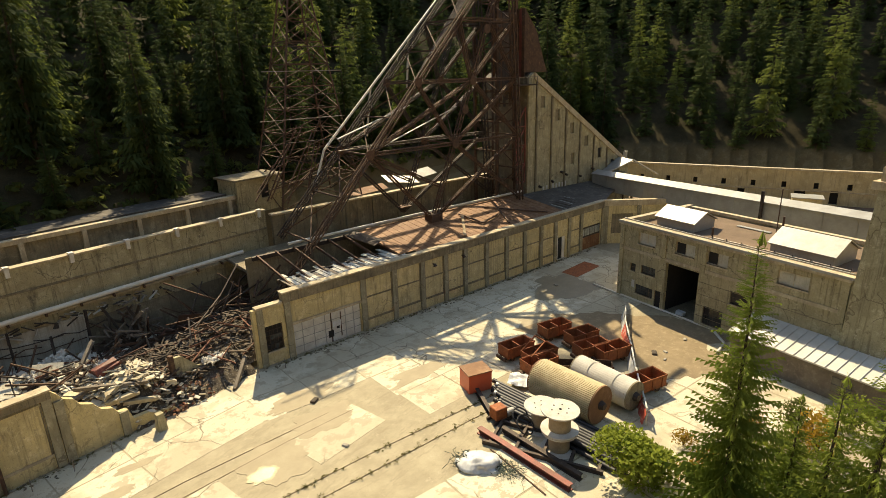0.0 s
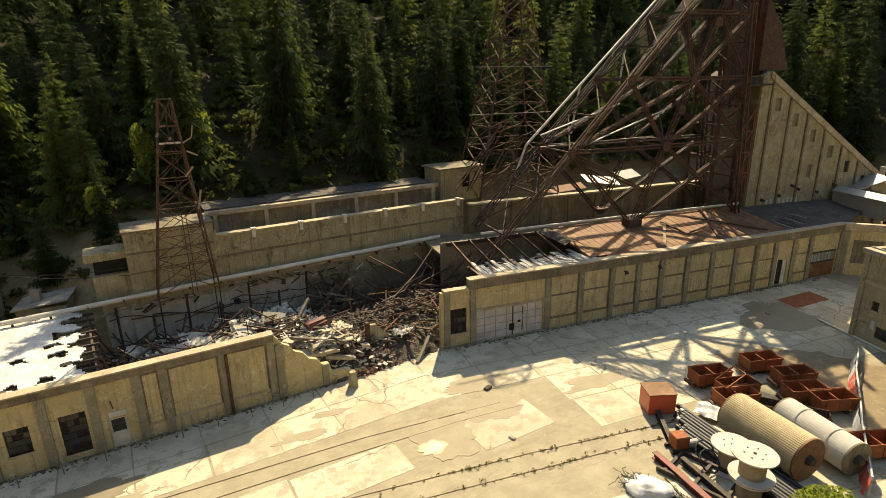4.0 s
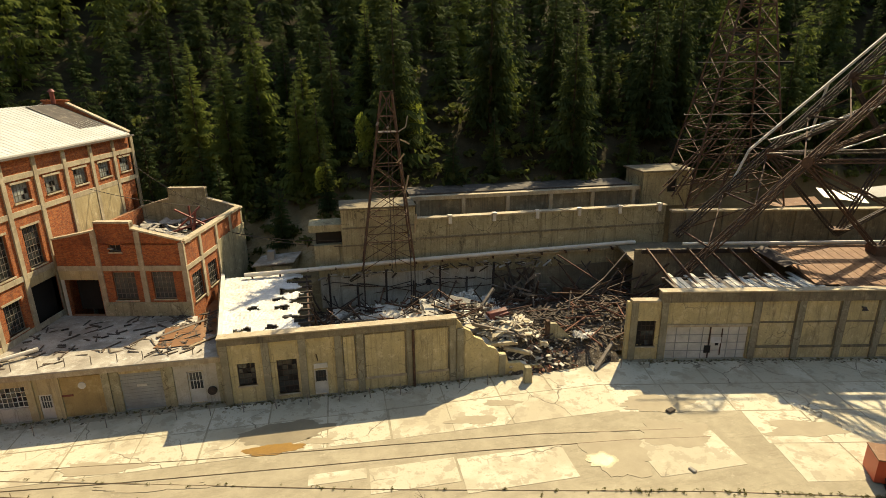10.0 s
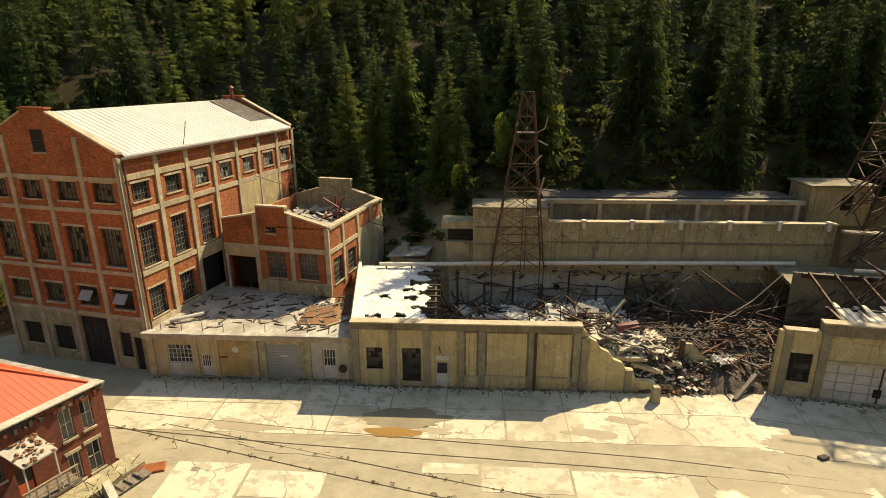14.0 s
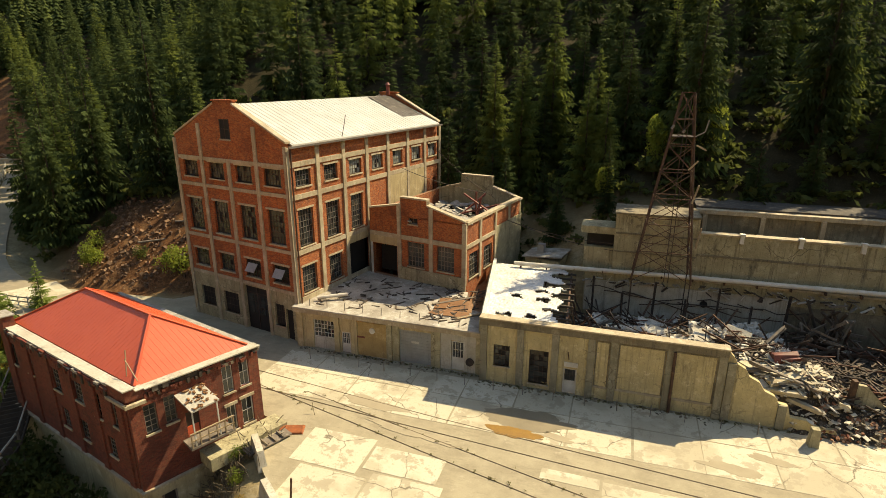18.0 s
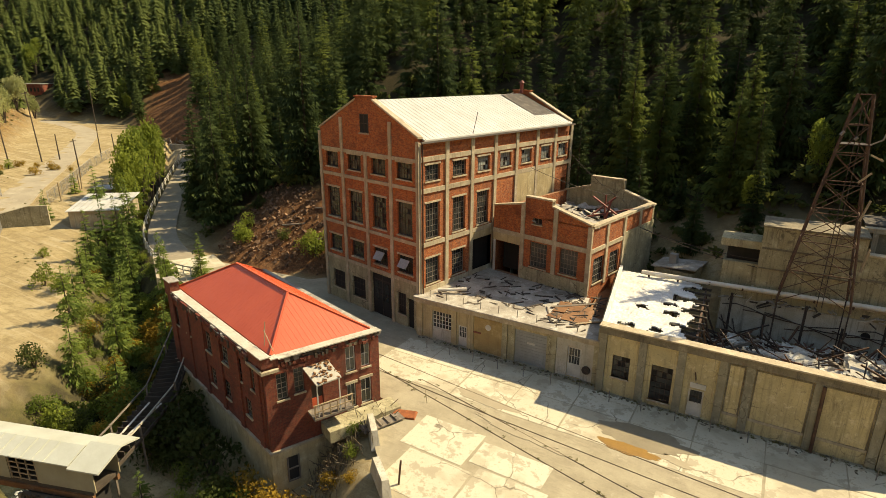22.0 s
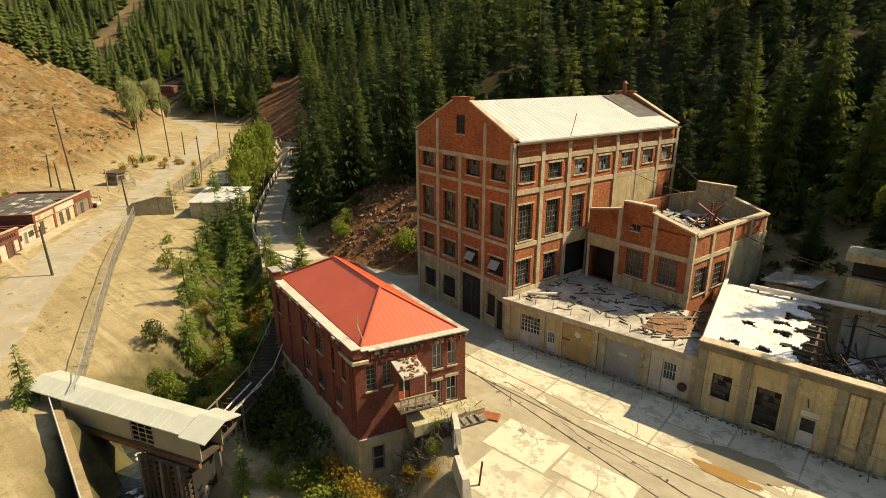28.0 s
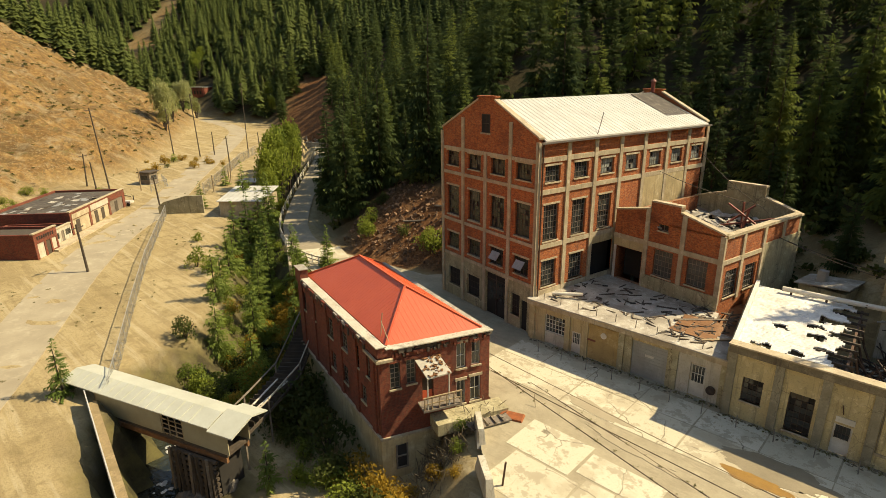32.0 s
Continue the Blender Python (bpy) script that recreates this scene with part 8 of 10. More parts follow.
part("front_wall", turned(wall_mesh(HW, ZT - ZL, 0.4, [(a, b, z0 - ZL, z1 - ZL) for a, b, z0, z1 in front_w]), at(0, 0, ZL, FRONT)), BRICK_RED, house)
part("rear_wall", hbox(-HL + 0.4, -0.42, HW - 0.4, HW, ZL, ZT), BRICK_RED, house)
part("end_wall", hbox(-HL, -HL + 0.4, 0.41, HW, ZL, ZT), BRICK_RED, house)
part("foundation", hbox(-HL - 0.08, 0.1, -0.1, HW + 0.08, -5.6, ZL - 0.15), CONCRETE_TAN, house, "pale rendered stone foundation")
part("water_table", hbox(-HL - 0.15, 0.2, -0.18, HW + 0.15, ZL - 0.15, ZL - 0.002), CONCRETE_BAND, house)
# Floor and ceiling coloured near-black to pass for dark rooms.
part("inner_floor", hbox(-HL + 0.45, -0.45, 0.45, HW - 0.45, 2.6, 2.8), SHADE_BLACK, house)
part("inner_ceiling", hbox(-HL + 0.45, -0.45, 0.45, HW - 0.45, ZT - 0.15, ZT), SHADE_BLACK, house)
for i, (a, b, z0, z1) in enumerate(front_w):
    if i == 2:
        continue
    lit = i >= 3
    window(house, at(0, 0, 0, FRONT) @ at(a, 0, z0), b - a, z1 - z0, 2, 2 if lit else 5, WHITE_PAINT if lit else STEEL_GREY, GLASS, CONCRETE_BAND, 0.12, 0.0 if not lit else 0.25, 90 + i)
    part("flat_arch", turned(wall_mesh(b - a + 0.24, 0.22, 0.06, []), at(0, 0, 0, FRONT) @ at(a - 0.12, -0.065, z1 + 0.01)), CONCRETE_BAND if lit else BRICK_RED, house)
for i, (a, b, z0, z1) in enumerate(side_w):
    window(house, at(-b, 0, z0), b - a, z1 - z0, 3, 4, STEEL_GREY, GLASS, CONCRETE_BAND, 0.12, 0.15, 130 + i)
for i in range(6):
    x = -1.0 - i * 3.1
    part("pilaster", hbox(x - 0.3, x + 0.3, -0.12, -0.004, ZL, ZT), BRICK_RED, house)
fm = at(0, 0, 0, FRONT)
part("basement_window", turned(wall_mesh(0.7, 1.8, 0.08, []), fm @ at(1.0, -0.20, -3.4)), SHADE_BLACK, house)
part("basement_frame", merged(turned(wall_mesh(0.9, 0.1, 0.08, []), fm @ at(0.9, -0.29, -3.5)), turned(wall_mesh(0.1, 1.9, 0.08, []), fm @ at(0.9, -0.29, -3.4)), turned(wall_mesh(0.1, 1.9, 0.08, []), fm @ at(1.7, -0.29, -3.4)),
                              turned(wall_mesh(0.9, 0.09, 0.08, []), fm @ at(0.9, -0.29, -2.5))), WOOD_GREY, house)
door = part("red_door", turned(wall_mesh(0.85, 1.9, 0.06, []), fm @ at(3.1, 0.18, 1.4)), WOOD_DARK, house, "dark door with a red lower panel")
part("door_panel", turned(wall_mesh(0.75, 0.75, 0.04, []), fm @ at(3.15, 0.12, 1.45)), RED_ROOF, door)
part("door_frame", merged(turned(wall_mesh(0.09, 2.0, 0.1, []), fm @ at(3.0, 0.02, 1.4)), turned(wall_mesh(0.09, 2.0, 0.1, []), fm @ at(3.97, 0.02, 1.4))), WHITE_PAINT, house)
# canopy of broken boards over the door, and a balcony
can = part("canopy", ([tuple(fm @ Vector(p)) for p in ((2.6, 0.0, 4.85), (4.4, 0.0, 4.95), (4.75, -1.45, 4.2), (2.95, -1.45, 4.1), (2.6, 0.0, 4.75), (4.4, 0.0, 4.85), (4.75, -1.45, 4.1), (2.95, -1.45, 4.0))],
     [(0, 1, 2, 3), (7, 6, 5, 4), (0, 4, 5, 1), (1, 5, 6, 2), (2, 6, 7, 3), (3, 7, 4, 0)]), PALE_BITS, house, "sagging canopy littered with broken brick")
g = random.Random(77)
bm = bmesh.new()
for _ in range(45):
    x, k = g.uniform(2.8, 4.5), g.random()
    v = box(bm, -g.uniform(0.05, 0.16), g.uniform(0.05, 0.16), -0.06, 0.06, 0, g.uniform(0.04, 0.1))
    bmesh.ops.transform(bm, matrix=fm @ pose(x + 0.3 * k, -1.4 * k, 4.92 - 0.76 * k, g.uniform(-30, 30), g.uniform(-20, 20), g.uniform(0, 180)), verts=v)
tagged(part("canopy_litter", bm, RUST_ROOF, house), kind="stuff")
for x in (3.0, 4.6):
    part("canopy_post", turned(wall_mesh(0.08, 2.5, 0.08, []), fm @ at(x, -1.3, 1.55)), WHITE_PAINT, house)
part("balcony", turned(wall_mesh(2.9, 0.16, 1.3, []), fm @ at(2.7, -1.35, 1.35)), WOOD_GREY, house)
part("balcony_rail", merged(*[turned(wall_mesh(0.07, 0.95, 0.07, []), fm @ at(2.75 + k * 0.55, -1.33, 1.5)) for k in range(6)], turned(wall_mesh(2.9, 0.08, 0.09, []), fm @ at(2.7, -1.34, 2.45)),
                            turned(wall_mesh(2.9, 0.08, 0.07, []), fm @ at(2.7, -1.34, 1.95))), WOOD_TAN, house)
part("dock", turned(wall_mesh(5.6, 0.9, 1.6, []), fm @ at(3.6, -1.65, -0.6)), CONCRETE, house)
part("collapsed_steps", merged(turned(wall_mesh(3.2, 0.08, 0.9, []), fm @ at(5.6, -2.9, 0.12)), *[turned(wall_mesh(0.07, 0.12, 0.9, []), fm @ at(5.7 + k * 0.6, -2.9, 0.21)) for k in range(5)]), WOOD_GREY, house)
# cornice: broken brick and board remains under the pale eaves
rng = random.Random(41)
for k in range(28):
    y = 0.9 + k * 0.255
    if rng.random() < 0.35:
        continue
    part("cornice_block", hbox(0.0, rng.uniform(0.08, 0.22), y, y + rng.uniform(0.12, 0.24), ZT - rng.uniform(0.02, 0.25), ZT + rng.uniform(0.0, 0.25)), BRICK_RED if rng.random() < 0.8 else WOOD_DARK, house)
# Dark timber box stands in for the shaded gap under the eaves.
part("cornice_shadow", hbox(-0.35, 0.003, 0.8, HW - 0.2, ZT, ZT + 0.42), WOOD_DARK, house)
part("eave_board", hbox(-0.5, 0.22, 0.95, HW + 0.12, ZT + 0.46, ZT + 0.54), WHITE_WALL, house, "pale peeling eaves board")
part("side_cornice", hbox(-HL + 1.6, -1.9, -0.14, 0.45, ZT, ZT + 0.35), BRICK_RED, house, "crumbling brick side cornice")
part("eave_board", hbox(-HL + 1.2, -1.6, -0.05, 0.7, ZT + 0.36, ZT + 0.50), WHITE_WALL, house, "pale worn coping board")
part("eave_board", hbox(-HL, 0.1, HW - 0.3, HW + 0.12, ZT + 0.3, ZT + 0.50), PUTTY, house)
for k in range(46):
    x = -2.0 - k * 0.32
    if rng.random() < 0.3:
        continue
    part("loose_brick", hbox(x - 0.12, x + 0.12, -0.2 - rng.uniform(0, 0.06), -0.142, ZT + rng.uniform(-0.3, 0.1), ZT + rng.uniform(0.12, 0.3)), BRICK_RED if k % 3 else WOOD_DARK, house)
part("corner_parapet", merged(hbox(-1.9, 0.06, -0.12, 0.40, ZT, ZT + 0.72), hbox(-0.5, 0.06, 0.40, 1.0, ZT, ZT + 0.5)), BRICK_RED, house)
part("parapet_cap", merged(hbox(-2.0, 0.16, -0.22, 0.48, ZT + 0.723, ZT + 0.80), hbox(-0.6, 0.12, 0.49, 1.05, ZT + 0.503, ZT + 0.57)), WHITE_WALL, house)
part("rear_parapet", hbox(-HL - 0.05, -HL + 1.4, -0.12, 0.6, ZT, ZT + 1.3), BRICK_RED, house)
part("parapet_cap", hbox(-HL - 0.12, -HL + 1.5, -0.2, 0.68, ZT + 1.303, ZT + 1.38), PUTTY, house)
part("ledge", merged(hbox(-2.0, 0.2, -0.28, -0.125, ZT - 0.35, ZT - 0.15), hbox(0.07, 0.3, -0.28, 0.9, ZT - 0.35, ZT - 0.15)), CONCRETE_BAND, house)
# hipped metal roof with standing seams
E0, E1, F0, F1, ZE, ZR = -17.2, -0.45, 0.75, 8.05, 6.15, 8.5
R0, R1, RM = -13.6, -4.9, 4.4
roofv = [(E0, F0, ZE), (E1, F0, ZE), (E1, F1, ZE), (E0, F1, ZE), (R0, RM, ZR), (R1, RM, ZR)]
hroof = part("roof", sq(([*roofv, *[(x, y, z - 0.1) for x, y, z in roofv]], [(0, 1, 5, 4), (1, 2, 5), (2, 3, 4, 5), (3, 0, 4), (6, 9, 8, 7), (0, 6, 7, 1), (1, 7, 8, 2), (2, 8, 9, 3), (3, 9, 6, 0)])), RED_ROOF, house,
             "bright red standing-seam hipped roof")
def hip(x, y):
    return Vector(HB @ Vector((x, y, 0)))
seams = []
for k in range(1, 45):
    x = E0 + (E1 - E0) * k / 45
    for y0, sgn in ((F0, 1), (F1, -1)):
        # the slope ends at the ridge or at a hip
        t = min(1.0, (x - E0) / (R0 - E0), (E1 - x) / (E1 - R1))
        ym = y0 + (RM - y0) * t
        a, b = HB @ Vector((x, y0, ZE + 0.004)), HB @ Vector((x, ym, ZE + (ZR - ZE) * t + 0.004))
        if (b - a).length > 0.3:
            seams.append((a, b))
for k in range(1, 20):
    y = F0 + (F1 - F0) * k / 20
    t = 1 - abs(y - RM) / (RM - F0)
    for x0, x1 in ((E1, R1), (E0, R0)):
        seams.append((HB @ Vector((x0, y, ZE + 0.008)), HB @ Vector((x0 + (x1 - x0) * t, y, ZE + (ZR - ZE) * t + 0.008))))
part("roof_seam", bars(seams, 0.022, 0.016), RED_ROOF, hroof)
for a, b in ((0, 4), (3, 4), (1, 5), (2, 5), (4, 5)):
    part("ridge_cap", bars([(HB @ Vector((*roofv[a][:2], roofv[a][2] + 0.05)), HB @ Vector((*roofv[b][:2], roofv[b][2] + 0.05)))], 0.16, 0.07), RED_ROOF, hroof)
part("snow_stick", bars([(HB @ Vector((-1.8, 1.0, 6.2)), HB @ Vector((-1.85, 1.2, 8.0)))], 0.05), WOOD_TAN, house)
part("snow_stick", bars([(HB @ Vector((-1.9, 1.1, 7.4)), HB @ Vector((-0.3, 0.9, 6.5)))], 0.05), WOOD_TAN, house)

g = random.Random(8)
for k in range(30):
    y = 0.9 + g.random() * 7.3
    m_ = (BRICK_RED, WOOD_DARK, BRICK_RED, WOOD_GREY)[k % 4]
    part("eave_scrap", hbox(-0.2, 0.06 + g.random() * 0.12, y, y + g.uniform(0.1, 0.6), ZT + 0.30 + g.uniform(-0.25, 0.06), ZT + 0.40 + g.uniform(-0.05, 0.04)), m_, house)
for k in range(44):
    x = -2.0 - g.random() * 14.2
    part("eave_scrap", hbox(x, x + g.uniform(0.15, 0.8), -0.17 - g.random() * 0.08, -0.02, ZT + 0.22 + g.uniform(-0.25, 0.10), ZT + 0.34 + g.uniform(-0.1, 0.12)), (WOOD_DARK, BRICK_RED, BRICK_RED, PUTTY)[k % 4], house)

# ---- things stored in the yard ----
def ore_car():
    th = thing("ore_car", "rusty orange mine ore car with an open divided tub", "mine car", 0, 0, 0, 0, "ore cars")
    L_, W_, H0, H1 = 2.9, 1.45, 0.42, 1.38
    bm = boxes((-L_ / 2, L_ / 2, -W_ / 2, -W_ / 2 + 0.05, H0, H1), (-L_ / 2, L_ / 2, W_ / 2 - 0.05, W_ / 2, H0, H1), (-L_ / 2, -L_ / 2 + 0.05, -W_ / 2 + 0.05, W_ / 2 - 0.05, H0, H1),
               (L_ / 2 - 0.05, L_ / 2, -W_ / 2 + 0.05, W_ / 2 - 0.05, H0, H1), (-L_ / 2 + 0.05, L_ / 2 - 0.05, -W_ / 2 + 0.05, W_ / 2 - 0.05, H0, H0 + 0.06))
    tub = part("tub", bm, ORANGE_RUST, th)
    part("divider", boxes((-0.04, 0.04, -W_ / 2 + 0.05, W_ / 2 - 0.05, H0 + 0.06, H1 - 0.12)), ORANGE_RUST, th)
    for y in (-W_ / 2 - 0.04, W_ / 2):
        part("rim", boxes((-L_ / 2 - 0.04, L_ / 2 + 0.04, y, y + 0.04, H1 - 0.1, H1 + 0.04)), ORANGE_RUST, tub)
    for x in (-L_ / 2 - 0.04, L_ / 2):
        part("rim", boxes((x, x + 0.04, -W_ / 2, W_ / 2, H1 - 0.1, H1 + 0.04)), ORANGE_RUST, tub)
    for y in (-W_ / 2 - 0.06, W_ / 2):
        for x in (-1.0, 0.0, 1.0):
            part("rib", boxes((x - 0.05, x + 0.05, y, y + 0.06, H0, H1 - 0.11)), ORANGE_RUST, tub)
    part("underframe", boxes((-L_ / 2 - 0.3, L_ / 2 + 0.3, -0.42, -0.28, 0.26, 0.419), (-L_ / 2 - 0.3, L_ / 2 + 0.3, 0.28, 0.42, 0.26, 0.419), (-L_ / 2 - 0.32, -L_ / 2 - 0.18, -0.6, 0.6, 0.24, 0.5),
                             (L_ / 2 + 0.18, L_ / 2 + 0.32, -0.6, 0.6, 0.24, 0.5)), RUST, th)
    for x in (-0.8, 0.8):
        for y in (-0.5, 0.5):
            bm = bmesh.new()
            tube(bm, (x, y - 0.06, 0.22), (x, y + 0.06, 0.22), 0.22, None, 14)
            part("wheel", bm, RUST, th)
    return th


CAR = ore_car()
CAR.matrix_world = pose(38.2, 22.9, 0, 0, 0, -20)
for x, y, turn in ((43.6, 22.0, -22), (43.6, 19.3, -24), (41.9, 17.6, -26), (42.4, 15.9, -27), (38.2, 20.6, -18), (36.9, 19.9, -20), (39.2, 11.9, -25)):
    copy_thing(CAR, pose(x, y, 0, 0, 0, turn))
rack = thing("steel_rack", "rusty tubular triangle frame resting across two ore cars", "frame", 38.0, 20.7, 1.44, -20)
part("bar", bars([((-1.2, -0.7, 0), (0.3, -0.6, 0.9)), ((0.3, -0.6, 0.9), (1.6, -0.7, 0)), ((-1.2, -0.7, 0), (1.6, -0.7, 0))], 0.09), ORANGE_RUST, rack)
part("bar", bars([((-1.2, 0.6, 0), (0.3, 0.7, 0.9)), ((0.3, 0.7, 0.9), (1.6, 0.6, 0)), ((-1.2, 0.6, 0), (1.6, 0.6, 0)), ((0.3, -0.6, 0.9), (0.3, 0.7, 0.9)), ((1.6, -0.7, 0), (1.6, 0.6, 0))], 0.09), ORANGE_RUST, rack)
skip = thing("steel_trough", "long rusty open steel trough lying behind the drums", "trough", 38.4, 17.6, 0, -58)
part("base", boxes((-3.2, 3.2, -0.55, 0.55, 0, 0.1)), RUST, skip)
for y in (-0.6, 0.55):
    part("side", boxes((-3.2, 3.2, y, y + 0.05, 0.0, 1.0)), RUST, skip)
for x in (-3.2, 0, 3.15):
    part("end_plate", boxes((x, x + 0.05, -0.549, 0.549, 0.1, 0.9)), RUST, skip)


def drum(name, label, a, b, r, rim, body_mat, end_mat):
    """A lagged hoist drum lying on the ground between two points."""
    a, b = Vector((*a, r + 0.1)), Vector((*b, r + 0.1))
    th = thing(name, label, "drum", 0, 0, 0, 0, "hoist drums")
    bm = bmesh.new()
    tube(bm, a, b, r, None, 40, False)
    part("barrel", bm, body_mat, th, smooth=False)
    n = 64 if body_mat is DRUM_WOOD else 0
    d = (b - a).normalized()
    q = d.to_track_quat("Z", "Y")
    for k in range(n):
        ang = 6.283 * k / n
        off = q @ Vector((math.cos(ang), math.sin(ang), 0)) * (r + 0.02)
        part("lagging_board", bars([(a + off, b + off)], 0.125, 0.03), body_mat, th)
    for p, s in ((a, -1), (b, 1)):
        bm = bmesh.new()
        tube(bm, p + d * s * 0.0, p + d * s * 0.12, r + rim, None, 40)
        e = part("end_disc", bm, end_mat, th)
        bm = bmesh.new()
        tube(bm, p + d * s * 0.12, p + d * s * 0.45, 0.35, 0.25, 14)
        part("hub", bm, STEEL_DARK, e)
    for k in range(2):
        c = a.lerp(b, (k + 0.6) / 2.2)
        bm = bmesh.new()
        tube(bm, c - d * 0.05, c + d * 0.05, r + 0.055, None, 40, False)
        part("band", bm, body_mat, th)
    return th


DRUM_WOOD = surface("buff_lagging", (0.56, 0.465, 0.28), (0.38, 0.30, 0.165), (0.64, 0.56, 0.38), 0.9, 9.0, 0.85, vary=0.35)
DRUM_GREY = surface("grey_drum_cover", (0.62, 0.585, 0.51), (0.40, 0.37, 0.31), None, 0.8, 7.0, 0.8, spots=0.5, vary=0.2)
drum("hoist_drum", "large buff drum lagged with boards, lying on its side", (34.1, 18.3), (33.2, 13.1), 1.38, 0.03, DRUM_WOOD, RUST_ROOF)
drum("hoist_drum", "large pale grey weathered drum lying on its side", (37.4, 16.6), (36.1, 11.7), 1.12, 0.0, DRUM_GREY, CONCRETE_DARK)


def cable_reel(x, y, z, r, h, label):
    th = thing("cable_reel", label, "cable reel", x, y, z, 15 * x, "cable reels")
    for z0 in (0.0, h - 0.09):
        bm = bmesh.new()
        tube(bm, (0, 0, z0), (0, 0, z0 + 0.09), r, None, 32)
        f = part("flange", bm, REEL, th)
        for k in range(6):
            a = 6.283 * k / 6
            bm = bmesh.new()
            tube(bm, (math.cos(a) * r * 0.45, math.sin(a) * r * 0.45, z0 + 0.09), (math.cos(a) * r * 0.45, math.sin(a) * r * 0.45, z0 + 0.12), 0.05, None, 8)
            part("bolt", bm, STEEL_DARK, f)
    bm = bmesh.new()
    tube(bm, (0, 0, 0.09), (0, 0, h - 0.09), r * 0.58, None, 24, False)
    part("core", bm, WOOD_TAN, th)
    bm = bmesh.new()
    tube(bm, (0, 0, h), (0, 0, h + 0.02), 0.1, None, 12)
    # The hub's hole is a black disc on top, not a true recess.
    part("hub_hole", bm, SHADE_BLACK, th)
    return th


REEL = surface("bleached_reel_boards", (0.60, 0.57, 0.50), (0.42, 0.38, 0.32), None, 1.4, 12.0, 0.85)
cable_reel(30.4, 16.1, 0.0, 1.25, 1.75, "bleached wooden cable reel standing on its flange")
cable_reel(28.95, 14.0, 0.0, 1.2, 1.45, "grey wooden cable reel carrying another reel")
cable_reel(28.95, 14.0, 1.53, 1.25, 1.5, "bleached wooden cable reel stacked on another")

g = random.Random(9)
for k in range(16):
    layer = k // 8
    i = k % 8
    a = (32.9 - i * 0.36, 22.0 - i * 0.30 - g.uniform(0, 0.9), 0.19 + layer * 0.34)
    b = (30.9 - i * 0.30 + 0.4 * layer, 10.9 - i * 0.05 + g.uniform(-0.6, 0.3), 0.19 + layer * 0.34)
    th = thing("steel_pipe", "long black steel pipe in a stack on the ground", "pipe", 0, 0, 0, 0, "stacked pipes")
    bm = bmesh.new()
    tube(bm, a, b, 0.17, None, 12, False)
    part("barrel", bm, BLACK_PIPE, th, smooth=True)
    bm = bmesh.new()
    d = (Vector(b) - Vector(a)).normalized()
    tube(bm, Vector(a) - d * 0.02, Vector(a) + d * 0.22, 0.2, None, 12, True)
    part("collar", bm, SHEET_GREY if k % 3 == 0 else BLACK_PIPE, th)
for (ax, ay), (bx, by), w in (((27.3, 19.3), (25.8, 11.6), 0.42), ((28.3, 18.0), (27.0, 11.5), 0.34), ((32.0, 23.2), (29.2, 19.5), 0.3)):
    th = thing("steel_beam", "long rust-red steel channel beam on the ground", "beam", 0, 0, 0, 0, "steel beams")
    for z in (0.03, 0.42):
        part("beam_flange", bars([((ax, ay, z), (bx, by, z))], w, 0.06), RED_PAINT if w > 0.35 else STEEL_DARK, th)
    part("web", bars([((ax, ay, 0.225), (bx, by, 0.225))], 0.05, 0.33), RED_PAINT if w > 0.35 else STEEL_DARK, th)
rb = thing("steel_cabinet", "open-ended red steel box on the yard", "box", 32.0, 22.9, 0.0, 62)
part("shell", boxes((-0.85, 0.85, -1.0, -0.94, 0.05, 1.6), (-0.85, 0.85, 0.94, 1.0, 0.05, 1.6), (-0.85, 0.85, -0.94, 0.94, 0.05, 0.11), (-0.85, -0.79, -0.94, 0.94, 0.11, 1.6)), RED_ROOF, rb)
part("lid", boxes((-0.9, 0.9, -1.05, 1.05, 1.603, 1.68)), RUST_ROOF, rb, "dusty rust-red top")
part("red_side", boxes((0.79, 0.85, -0.94, 0.94, 0.11, 1.6)), RED_ROOF, rb)
part("white_panel", boxes((-0.3, 0.3, -1.03, -1.003, 0.1, 1.55)), WHITE_PAINT, rb)
eng = thing("pump_engine", "small rusty pump engine with a pale motor", "engine", 29.3, 19.0, 0.0, -20)
part("housing", soft_box(-0.5, 0.5, -0.45, 0.45, 0.25, 1.15, 0.05), ORANGE_RUST, eng)
part("skid", boxes((-0.7, 0.9, -0.5, -0.35, 0, 0.25), (-0.7, 0.9, 0.35, 0.5, 0, 0.25)), STEEL_DARK, eng)
bm = bmesh.new()
tube(bm, (0.5, -0.2, 0.45), (1.2, -0.2, 0.45), 0.28, None, 14)
part("motor", bm, SHEET_GREY, eng)
for x, y in ((29.6, 17.3), (29.0, 16.6)):
    bm = bmesh.new()
    for k in range(14):
        a0, a1 = 6.283 * k / 14, 6.283 * (k + 1) / 14
        tube(bm, (x + math.cos(a0) * 0.75, y + math.sin(a0) * 0.5, 0.75 + 0.5 * math.sin(a0)), (x + math.cos(a1) * 0.75, y + math.sin(a1) * 0.5, 0.75 + 0.5 * math.sin(a1)), 0.05, None, 6, False)
    tagged(part("hose_loop", bm, BLACK_PIPE), "loop of black hose on the steel frame", "hose")
bed = thing("steel_skid", "dark steel skid frame under the reels", "frame", 28.6, 14.8, 0, -77)
part("runner", boxes((-4.0, 4.0, -1.4, -1.2, 0, 0.3)), STEEL_DARK, bed)
part("runner", boxes((-4.0, 4.0, 1.2, 1.4, 0, 0.3)), STEEL_DARK, bed)
